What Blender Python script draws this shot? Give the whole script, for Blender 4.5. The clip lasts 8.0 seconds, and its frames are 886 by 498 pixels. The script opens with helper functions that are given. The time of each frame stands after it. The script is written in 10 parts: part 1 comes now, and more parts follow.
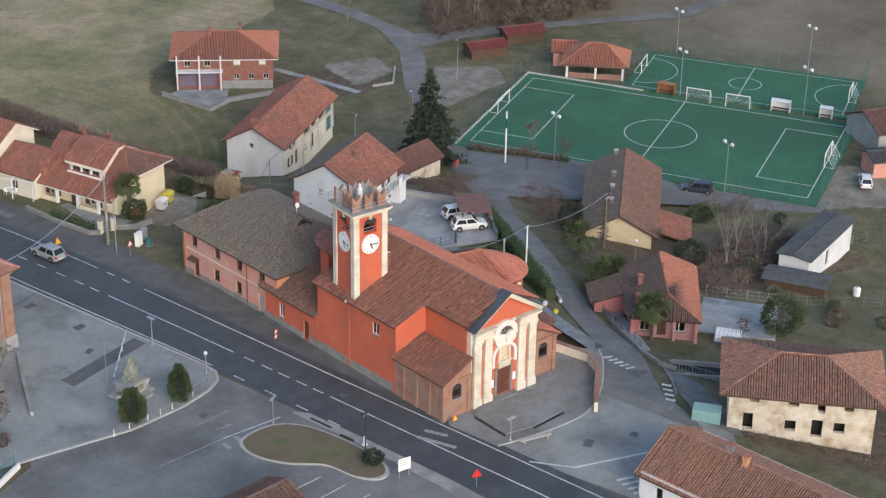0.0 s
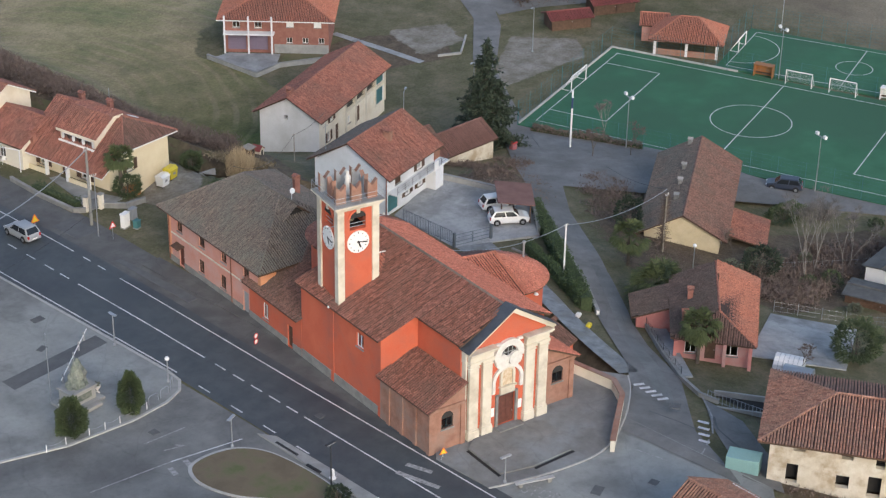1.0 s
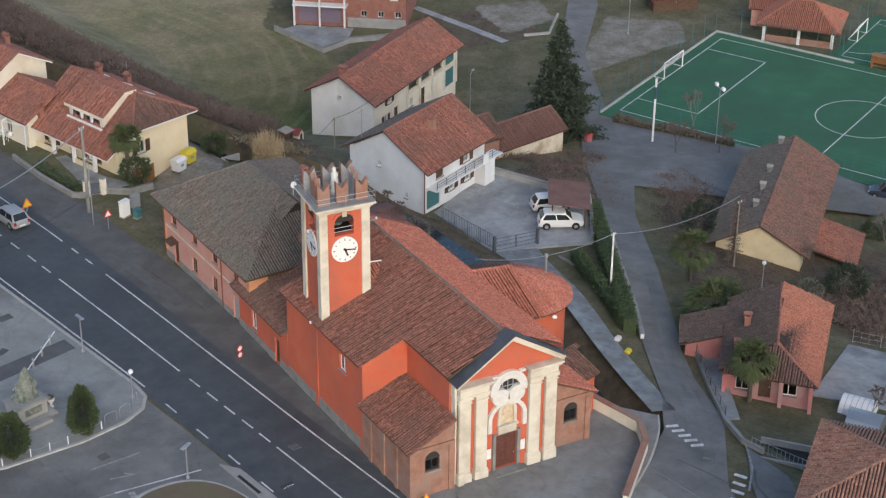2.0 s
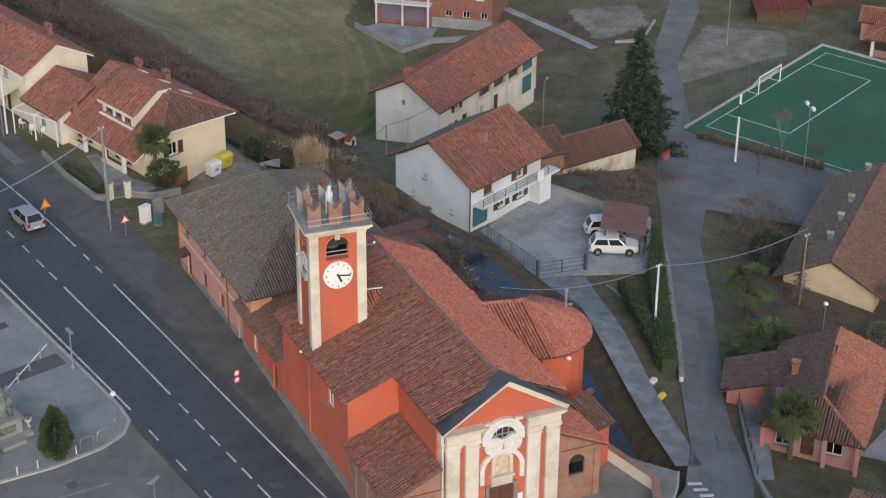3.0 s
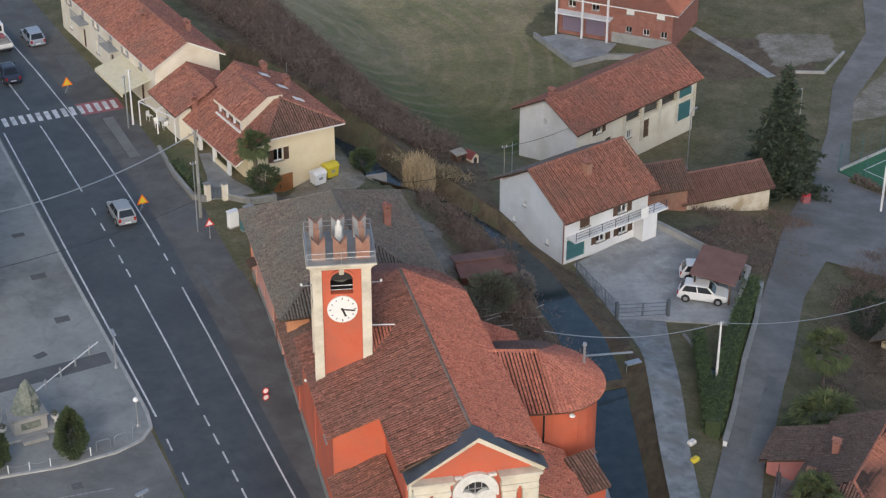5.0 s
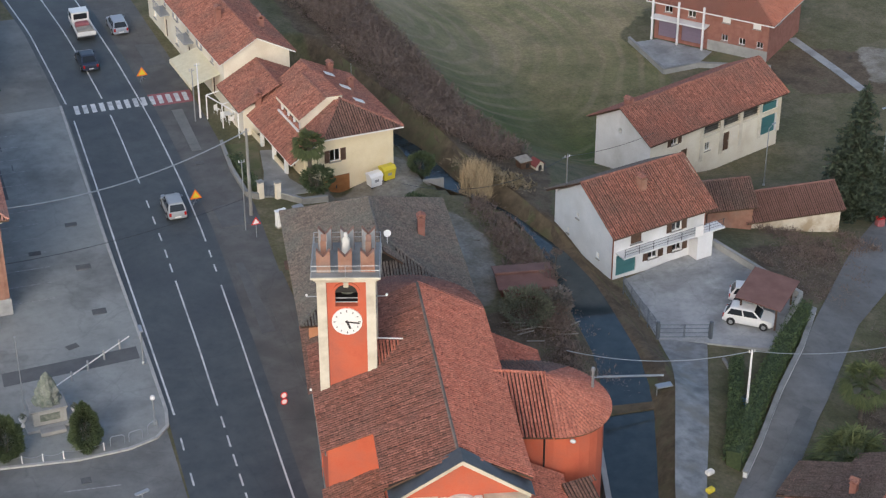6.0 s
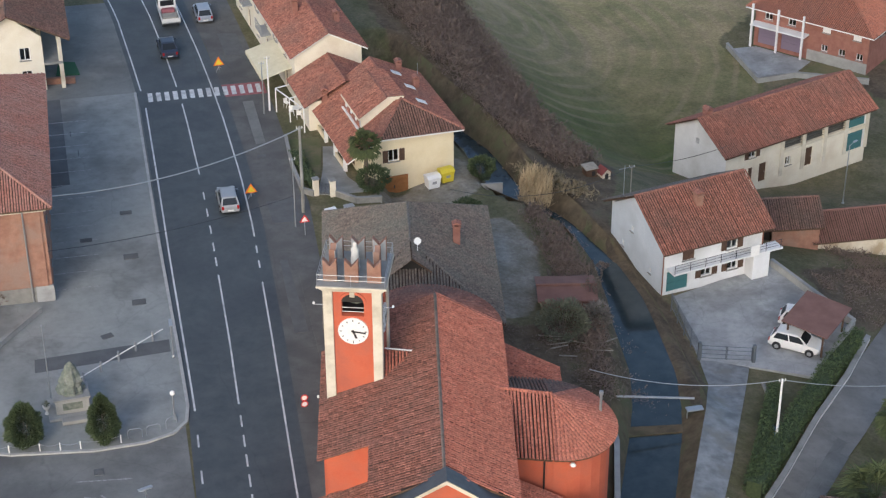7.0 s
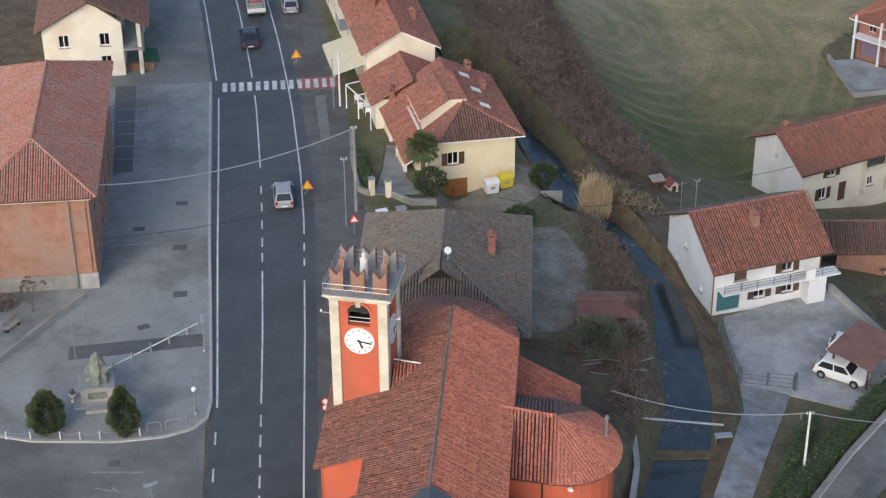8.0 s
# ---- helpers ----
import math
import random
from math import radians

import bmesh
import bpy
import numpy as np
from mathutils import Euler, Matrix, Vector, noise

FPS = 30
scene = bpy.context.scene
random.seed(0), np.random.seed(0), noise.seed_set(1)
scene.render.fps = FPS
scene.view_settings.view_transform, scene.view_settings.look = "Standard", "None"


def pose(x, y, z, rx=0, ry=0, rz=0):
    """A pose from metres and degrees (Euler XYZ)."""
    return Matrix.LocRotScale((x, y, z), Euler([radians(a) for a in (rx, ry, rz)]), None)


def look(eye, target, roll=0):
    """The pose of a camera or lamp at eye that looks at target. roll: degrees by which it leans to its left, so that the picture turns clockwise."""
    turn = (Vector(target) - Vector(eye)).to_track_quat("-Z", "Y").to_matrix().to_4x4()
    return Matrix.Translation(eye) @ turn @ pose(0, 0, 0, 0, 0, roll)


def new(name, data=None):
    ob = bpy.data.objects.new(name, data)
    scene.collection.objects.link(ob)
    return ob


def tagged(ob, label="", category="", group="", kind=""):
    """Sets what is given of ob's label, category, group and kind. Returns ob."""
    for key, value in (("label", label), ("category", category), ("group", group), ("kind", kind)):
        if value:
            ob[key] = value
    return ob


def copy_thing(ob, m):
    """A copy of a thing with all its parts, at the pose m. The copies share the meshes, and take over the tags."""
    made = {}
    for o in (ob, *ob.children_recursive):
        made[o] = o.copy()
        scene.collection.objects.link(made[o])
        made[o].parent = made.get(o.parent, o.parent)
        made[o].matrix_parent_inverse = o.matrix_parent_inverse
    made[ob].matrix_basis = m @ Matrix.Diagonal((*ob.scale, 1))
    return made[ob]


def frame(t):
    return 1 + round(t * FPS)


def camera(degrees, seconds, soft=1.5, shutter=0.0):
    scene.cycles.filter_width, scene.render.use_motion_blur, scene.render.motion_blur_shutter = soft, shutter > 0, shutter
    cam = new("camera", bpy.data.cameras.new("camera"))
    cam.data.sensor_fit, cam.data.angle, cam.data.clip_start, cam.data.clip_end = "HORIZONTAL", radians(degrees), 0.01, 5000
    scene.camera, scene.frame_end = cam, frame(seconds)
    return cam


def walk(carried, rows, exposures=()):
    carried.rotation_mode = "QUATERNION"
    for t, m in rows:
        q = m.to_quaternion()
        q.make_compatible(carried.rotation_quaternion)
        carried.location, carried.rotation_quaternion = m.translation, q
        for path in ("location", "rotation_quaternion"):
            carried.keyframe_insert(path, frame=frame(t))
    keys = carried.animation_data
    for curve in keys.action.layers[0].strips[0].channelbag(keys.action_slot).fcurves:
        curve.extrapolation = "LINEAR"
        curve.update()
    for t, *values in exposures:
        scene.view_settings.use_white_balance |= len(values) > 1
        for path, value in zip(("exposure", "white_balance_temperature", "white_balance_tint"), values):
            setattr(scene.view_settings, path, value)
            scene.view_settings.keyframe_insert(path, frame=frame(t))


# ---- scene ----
cam = camera(27.134, 8.0, 1.3)
PATH = [
    (0, (-115.236, -127.716, 89.301), (-44.190, -73.171, 44.834), 0.964),
    (0.5, (-101.152, -125.198, 84.805), (-33.025, -67.708, 39.488), 1.005),
    (1, (-88.263, -122.379, 80.649), (-23.235, -62.032, 34.502), 1.040),
    (1.5, (-76.534, -119.704, 77.035), (-14.881, -56.508, 30.075), 0.868),
    (1.75, (-70.774, -119.328, 75.554), (-11.317, -54.282, 28.290), 0.584),
    (2, (-65.675, -117.641, 73.905), (-7.855, -51.308, 26.399), 0.546),
    (2.25, (-60.840, -116.084, 72.384), (-4.724, -48.432, 24.694), 0.499),
    (2.5, (-56.588, -115.036, 71.241), (-2.227, -46.051, 23.429), 0.448),
    (2.75, (-53.176, -114.868, 70.719), (-0.600, -44.561, 22.837), 0.406),
    (3, (-50.714, -115.822, 70.969), (0.071, -44.234, 23.052), 0.383),
    (3.5, (-46.054, -117.940, 71.728), (1.063, -43.979, 23.668), 0.347),
    (4, (-41.313, -119.837, 72.671), (1.930, -43.772, 24.256), 0.291),
    (4.5, (-36.428, -121.514, 73.503), (2.804, -43.547, 24.696), 0.181),
    (5, (-31.437, -122.923, 74.307), (3.633, -43.242, 25.103), 0.081),
    (5.5, (-26.364, -124.057, 75.142), (4.399, -42.879, 25.506), -0.007),
    (6, (-21.221, -124.913, 76.015), (5.114, -42.490, 25.887), -0.105),
    (6.5, (-16.042, -125.470, 76.875), (5.780, -42.063, 26.210), -0.217),
    (7, (-10.897, -125.666, 77.522), (6.383, -41.471, 26.407), -0.301),
    (7.5, (-5.715, -125.564, 78.102), (6.952, -40.810, 26.563), -0.385),
    (8, (-0.540, -125.241, 78.857), (7.491, -40.217, 26.834), -0.485),
]
walk(cam, [(t, look(e, g, r)) for t, e, g, r in PATH],
     [(0, 0.76), (1.5, 0.64), (3, 0.43), (4.5, 0.45), (6, 0.58), (8, 0.7)])

# ---- light ----
SUN_ELEV, SUN_AZ = radians(26), radians(208)   # azimuth clockwise from +y
world = bpy.data.worlds.new("sky")
scene.world = world
world.use_nodes = True
_wn = world.node_tree.nodes
_sky = _wn.new("ShaderNodeTexSky")
_sky.sky_type, _sky.sun_disc = "NISHITA", False
_sky.sun_elevation, _sky.sun_rotation = SUN_ELEV, SUN_AZ
_sky.air_density, _sky.dust_density, _sky.ozone_density = 1.0, 2.0, 1.5
_wn["Background"].inputs[1].default_value = 0.15
world.node_tree.links.new(_sky.outputs[0], _wn["Background"].inputs[0])
_sun = bpy.data.lights.new("sun", "SUN")
_sun.energy, _sun.angle, _sun.color = 0.75, radians(40), (1.0, 0.93, 0.85)
_sd = Vector((math.sin(SUN_AZ) * math.cos(SUN_ELEV), math.cos(SUN_AZ) * math.cos(SUN_ELEV), math.sin(SUN_ELEV)))
new("sun", _sun).matrix_world = look(_sd * 300, (0, 0, 0))


# ---- materials ----
def mat_base(name):
    m = bpy.data.materials.new(name)
    m.use_nodes = True
    return m, m.node_tree.nodes, m.node_tree.links, m.node_tree.nodes["Principled BSDF"]


def noise_tex(n, l, scale, detail=6, rough=0.6, vec=None):
    t = n.new("ShaderNodeTexNoise")
    t.inputs["Scale"].default_value, t.inputs["Detail"].default_value, t.inputs["Roughness"].default_value = scale, detail, rough
    if vec is not None:
        l.new(vec, t.inputs["Vector"])
    return t.outputs["Fac"]


def ramp(n, l, fac, stops):
    r = n.new("ShaderNodeValToRGB")
    e = r.color_ramp.elements
    while len(e) < len(stops):
        e.new(0.5)
    for k, (p, c) in enumerate(stops):
        e[k].position, e[k].color = p, (*c, 1)
    l.new(fac, r.inputs["Fac"])
    return r.outputs["Color"]


def mix_col(n, l, fac, a, b, mode="MIX"):
    m = n.new("ShaderNodeMix")
    m.data_type, m.blend_type = "RGBA", mode
    for sock, v in ((m.inputs[0], fac), (m.inputs[6], a), (m.inputs[7], b)):
        if hasattr(v, "links"):
            l.new(v, sock)
        else:
            sock.default_value = v if not isinstance(v, tuple) else (*v, 1)
    return m.outputs[2]


def bump(n, l, p, height, strength=0.3, dist=0.02):
    b = n.new("ShaderNodeBump")
    b.inputs["Strength"].default_value, b.inputs["Distance"].default_value = strength, dist
    l.new(height, b.inputs["Height"])
    l.new(b.outputs[0], p.inputs["Normal"])


def wpos(n):
    return n.new("ShaderNodeNewGeometry").outputs["Position"]


def surface(name, a, b, scale=1.5, fine=18.0, rough=0.85, bumpy=0.25, c=None, cscale=0.25, lo=0.35, hi=0.65, metal=0.0):
    """Two colours mixed by noise at real size, a stain colour c in large patches, and fine relief."""
    m, n, l, p = mat_base(name)
    v = wpos(n)
    f = noise_tex(n, l, scale, 8, 0.62, v)
    col = ramp(n, l, f, [(lo, a), (hi, b)])
    if c:
        g = noise_tex(n, l, cscale, 5, 0.6, v)
        gr = ramp(n, l, g, [(0.48, (0, 0, 0)), (0.66, (1, 1, 1))])
        col = mix_col(n, l, gr, col, c)
    f2 = noise_tex(n, l, fine, 4, 0.7, v)
    col = mix_col(n, l, 0.35, col, ramp(n, l, f2, [(0.25, (0.55, 0.55, 0.55)), (0.75, (1.0, 1.0, 1.0))]), "MULTIPLY")
    l.new(col, p.inputs["Base Color"])
    p.inputs["Roughness"].default_value, p.inputs["Metallic"].default_value = rough, metal
    bump(n, l, p, f2, bumpy, 0.02)
    return m


def cracked(m, scale=0.13, width=0.007, dark=0.86):
    """Thin tar seams and blotches over an asphalt surface."""
    n, l = m.node_tree.nodes, m.node_tree.links
    p = n["Principled BSDF"]
    src = p.inputs["Base Color"].links[0].from_socket
    v = wpos(n)
    w = n.new("ShaderNodeVectorMath")
    w.operation = "ADD"
    nz = n.new("ShaderNodeTexNoise")
    nz.inputs["Scale"].default_value, nz.inputs["Detail"].default_value = 0.5, 4
    l.new(v, nz.inputs["Vector"])
    l.new(v, w.inputs[0])
    l.new(nz.outputs["Color"], w.inputs[1])
    vo = n.new("ShaderNodeTexVoronoi")
    vo.feature = "DISTANCE_TO_EDGE"
    vo.inputs["Scale"].default_value = scale
    l.new(w.outputs[0], vo.inputs["Vector"])
    k = ramp(n, l, vo.outputs["Distance"], [(0.0, (dark, dark, dark)), (width, (1, 1, 1))])
    col = mix_col(n, l, 1.0, src, k, "MULTIPLY")
    st = noise_tex(n, l, 1.6, 7, 0.75, v)
    col = mix_col(n, l, 0.6, col, ramp(n, l, st, [(0.3, (0.72, 0.72, 0.72)), (0.5, (1, 1, 1)), (0.72, (1.12, 1.12, 1.1))]), "MULTIPLY")
    l.new(col, p.inputs["Base Color"])
    return m


def tile_mat(name, cols, dirt, dirt_amt=0.62):
    """Fired clay roof tiles: colour per tile, weathered in patches."""
    m, n, l, p = mat_base(name)
    g = n.new("ShaderNodeNewGeometry")
    k = len(cols) - 1
    avg = [sum(c[i] for c in cols) / len(cols) for i in range(3)]
    cols = [tuple(0.75 * c[i] + 0.25 * avg[i] for i in range(3)) for c in cols]
    col = ramp(n, l, g.outputs["Random Per Island"], [(i / k, c) for i, c in enumerate(cols)])
    big = noise_tex(n, l, 0.35, 6, 0.6, g.outputs["Position"])
    col = mix_col(n, l, ramp(n, l, big, [(0.42, (0, 0, 0)), (dirt_amt, (1, 1, 1))]), col, dirt)
    f2 = noise_tex(n, l, 7.0, 5, 0.75, g.outputs["Position"])
    col = mix_col(n, l, 0.85, col, ramp(n, l, f2, [(0.36, (0.42, 0.42, 0.42)), (0.52, (0.95, 0.95, 0.95)), (0.66, (1.5, 1.45, 1.4))]), "MULTIPLY")
    l.new(col, p.inputs["Base Color"])
    p.inputs["Roughness"].default_value = 0.9
    bump(n, l, p, f2, 0.4, 0.02)
    return m


def plain(name, col, rough=0.5, metal=0.0, emit=0.0):
    m, n, l, p = mat_base(name)
    f = noise_tex(n, l, 6.0, 4, 0.6, wpos(n))
    l.new(mix_col(n, l, 0.25, col, ramp(n, l, f, [(0.3, (0.6, 0.6, 0.6)), (0.7, (1, 1, 1))]), "MULTIPLY"), p.inputs["Base Color"])
    p.inputs["Roughness"].default_value, p.inputs["Metallic"].default_value = rough, metal
    if emit:
        p.inputs["Emission Color"].default_value, p.inputs["Emission Strength"].default_value = (*col, 1), emit
    return m


def glass_mat(name, tint=(0.75, 0.82, 0.85)):
    m, n, l, p = mat_base(name)
    p.inputs["Base Color"].default_value = (*tint, 1)
    p.inputs["Roughness"].default_value, p.inputs["IOR"].default_value = 0.04, 1.45
    p.inputs["Transmission Weight"].default_value = 1.0
    return m


def leaf_mat(name, a, b):
    m, n, l, p = mat_base(name)
    g = n.new("ShaderNodeNewGeometry")
    l.new(ramp(n, l, g.outputs["Random Per Island"], [(0.0, a), (1.0, b)]), p.inputs["Base Color"])
    p.inputs["Roughness"].default_value = 0.75
    return m


M = {}
M["asphalt"] = surface("asphalt", (0.06, 0.071, 0.078), (0.083, 0.095, 0.102), 0.5, 40, 0.65, 0.2, (0.05, 0.057, 0.067), 0.12)
M["asphalt_old"] = surface("asphalt_old", (0.15, 0.155, 0.15), (0.212, 0.217, 0.209), 0.3, 30, 0.7, 0.2, (0.115, 0.116, 0.114), 0.13)
M["asphalt_square"] = surface("asphalt_square", (0.235, 0.246, 0.238), (0.315, 0.328, 0.318), 0.25, 30, 0.68, 0.2, (0.15, 0.152, 0.148), 0.11)
M["asphalt_lane"] = surface("asphalt_lane", (0.15, 0.15, 0.147), (0.225, 0.224, 0.22), 0.3, 30, 0.9, 0.2, (0.14, 0.136, 0.128), 0.12)
M["wet_concrete"] = surface("wet_concrete", (0.14, 0.145, 0.15), (0.3, 0.31, 0.315), 0.9, 25, 0.6, 0.2, (0.2, 0.19, 0.17), 0.4)
M["asphalt_patch"] = surface("asphalt_patch", (0.1, 0.105, 0.11), (0.13, 0.135, 0.14), 0.8, 40, 0.9, 0.2)
M["shoulder"] = surface("shoulder", (0.1, 0.1, 0.1), (0.145, 0.145, 0.142), 0.5, 30, 0.9, 0.2, (0.085, 0.085, 0.085), 0.2)
M["concrete"] = surface("concrete", (0.26, 0.26, 0.25), (0.34, 0.34, 0.33), 0.8, 25, 0.85, 0.2, (0.2, 0.2, 0.19), 0.3)
M["concrete_pale"] = surface("concrete_pale", (0.3, 0.31, 0.315), (0.4, 0.41, 0.415), 0.5, 25, 0.8, 0.2, (0.22, 0.225, 0.225), 0.3)
M["paving_dark"] = surface("paving_dark", (0.17, 0.168, 0.16), (0.24, 0.238, 0.23), 0.5, 25, 0.85, 0.2, (0.25, 0.27, 0.28), 0.16)
M["kerb"] = surface("kerb", (0.36, 0.36, 0.35), (0.46, 0.46, 0.45), 2, 20, 0.85, 0.2)
M["marking"] = surface("marking", (0.55, 0.56, 0.57), (0.72, 0.73, 0.74), 3, 30, 0.7, 0.1, (0.4, 0.41, 0.42), 0.8)
M["marking_faded"] = surface("marking_faded", (0.2, 0.2, 0.2), (0.42, 0.42, 0.42), 4, 30, 0.8, 0.1)
M["marking_red"] = surface("marking_red", (0.28, 0.09, 0.1), (0.36, 0.13, 0.14), 3, 30, 0.8, 0.1)
M["church_red"] = surface("church_red", (0.53, 0.115, 0.06), (0.6, 0.145, 0.075), 0.7, 14, 0.85, 0.12, (0.44, 0.12, 0.075), 0.35)
M["cream"] = surface("cream", (0.63, 0.58, 0.47), (0.71, 0.66, 0.56), 0.9, 16, 0.8, 0.1, (0.5, 0.45, 0.36), 0.55)
M["brickwall"] = surface("brickwall", (0.26, 0.13, 0.09), (0.37, 0.2, 0.145), 1.2, 12, 0.9, 0.25, (0.3, 0.2, 0.16), 0.4)
M["pink_wall"] = surface("pink_wall", (0.58, 0.27, 0.205), (0.64, 0.325, 0.265), 0.6, 14, 0.88, 0.12, (0.56, 0.34, 0.29), 0.3)
M["orange_wall"] = surface("orange_wall", (0.58, 0.26, 0.14), (0.64, 0.32, 0.19), 0.6, 14, 0.88, 0.12)
M["white_wall"] = surface("white_wall", (0.7, 0.71, 0.72), (0.78, 0.79, 0.8), 0.6, 14, 0.85, 0.12, (0.6, 0.61, 0.6), 0.2)
M["blue_white"] = surface("blue_white", (0.62, 0.68, 0.74), (0.7, 0.75, 0.8), 0.6, 14, 0.85, 0.12, (0.56, 0.61, 0.65), 0.2)
M["yellow_wall"] = surface("yellow_wall", (0.74, 0.63, 0.42), (0.8, 0.7, 0.5), 0.6, 14, 0.85, 0.1)
M["cream_wall"] = surface("cream_wall", (0.75, 0.69, 0.56), (0.81, 0.76, 0.65), 0.6, 14, 0.85, 0.1, (0.66, 0.58, 0.46), 0.2)
M["farm_wall"] = surface("farm_wall", (0.56, 0.47, 0.3), (0.64, 0.55, 0.38), 0.7, 14, 0.9, 0.15, (0.47, 0.4, 0.28), 0.3)
M["ruin_wall"] = surface("ruin_wall", (0.6, 0.53, 0.41), (0.72, 0.67, 0.57), 0.9, 10, 0.92, 0.25, (0.42, 0.33, 0.22), 0.6)
M["villa_brick"] = surface("villa_brick", (0.27, 0.115, 0.085), (0.35, 0.16, 0.125), 1.5, 18, 0.9, 0.2)
M["grey_wall"] = surface("grey_wall", (0.3, 0.3, 0.29), (0.4, 0.4, 0.38), 0.8, 14, 0.9, 0.2)
M["stone_base"] = surface("stone_base", (0.2, 0.2, 0.19), (0.28, 0.275, 0.26), 1.5, 14, 0.9, 0.25)
M["wood"] = surface("wood", (0.075, 0.042, 0.028), (0.125, 0.072, 0.045), 3, 25, 0.7, 0.2)
# shade and dirt between tile rows, put into one near-black colour
M["gap_dirt_shade"] = surface("gap_dirt_shade", (0.03, 0.019, 0.015), (0.06, 0.036, 0.028), 3, 20, 0.9, 0.2)
M["wood_red"] = surface("wood_red", (0.1, 0.035, 0.025), (0.15, 0.055, 0.04), 3, 25, 0.6, 0.15)
M["wood_orange"] = surface("wood_orange", (0.3, 0.12, 0.04), (0.38, 0.17, 0.06), 3, 25, 0.6, 0.15)
M["wood_grey"] = surface("wood_grey", (0.26, 0.23, 0.19), (0.36, 0.33, 0.28), 3, 25, 0.85, 0.2)
M["dark_metal"] = plain("dark_metal", (0.06, 0.065, 0.07), 0.5, 0.6)
M["rail_grey"] = plain("rail_grey", (0.13, 0.15, 0.17), 0.5, 0.3)
M["zinc"] = plain("zinc", (0.42, 0.44, 0.46), 0.45, 0.7)
M["slate_metal"] = surface("slate_metal", (0.075, 0.085, 0.1), (0.11, 0.12, 0.135), 1, 20, 0.55, 0.1, metal=0.3)
M["copper"] = plain("copper", (0.28, 0.12, 0.08), 0.5, 0.5)
M["white_paint"] = plain("white_paint", (0.8, 0.8, 0.79), 0.5)
M["green_paint"] = plain("green_paint", (0.05, 0.16, 0.17), 0.6)
M["grey_paint"] = plain("grey_paint", (0.3, 0.31, 0.32), 0.6)
M["violet_paint"] = plain("violet_paint", (0.2, 0.16, 0.22), 0.7)
M["orange_paint"] = plain("orange_paint", (0.75, 0.2, 0.03), 0.5)
M["red_paint"] = plain("red_paint", (0.6, 0.03, 0.03), 0.4)
M["yellow_paint"] = plain("yellow_paint", (0.65, 0.52, 0.04), 0.5)
M["black"] = plain("black", (0.015, 0.015, 0.016), 0.6)
# near-black colour that stands in for the shade inside openings
M["inside_shade"] = plain("inside_shade", (0.03, 0.028, 0.026), 0.9)
M["glass"] = glass_mat("glass")
M["car_glass"] = plain("car_glass", (0.02, 0.024, 0.028), 0.08)
M["rubber"] = plain("rubber", (0.02, 0.02, 0.021), 0.8)
M["rim"] = plain("rim", (0.45, 0.46, 0.47), 0.35, 0.8)
M["statue"] = surface("statue", (0.62, 0.6, 0.56), (0.74, 0.72, 0.68), 3, 20, 0.7, 0.2)
M["bronze"] = surface("bronze", (0.1, 0.125, 0.105), (0.2, 0.22, 0.18), 3, 20, 0.7, 0.3, (0.27, 0.28, 0.25), 2.0)
M["turf"] = surface("turf", (0.03, 0.125, 0.062), (0.042, 0.155, 0.08), 0.3, 30, 0.9, 0.2, (0.035, 0.115, 0.062), 0.06)
for _k in ("asphalt_old", "asphalt_square", "asphalt_lane", "shoulder", "paving_dark"):
    cracked(M[_k])
cracked(M["asphalt"], 0.05, 0.004, 0.85)
cracked(M["concrete_pale"], 0.3, 0.015, 0.85)


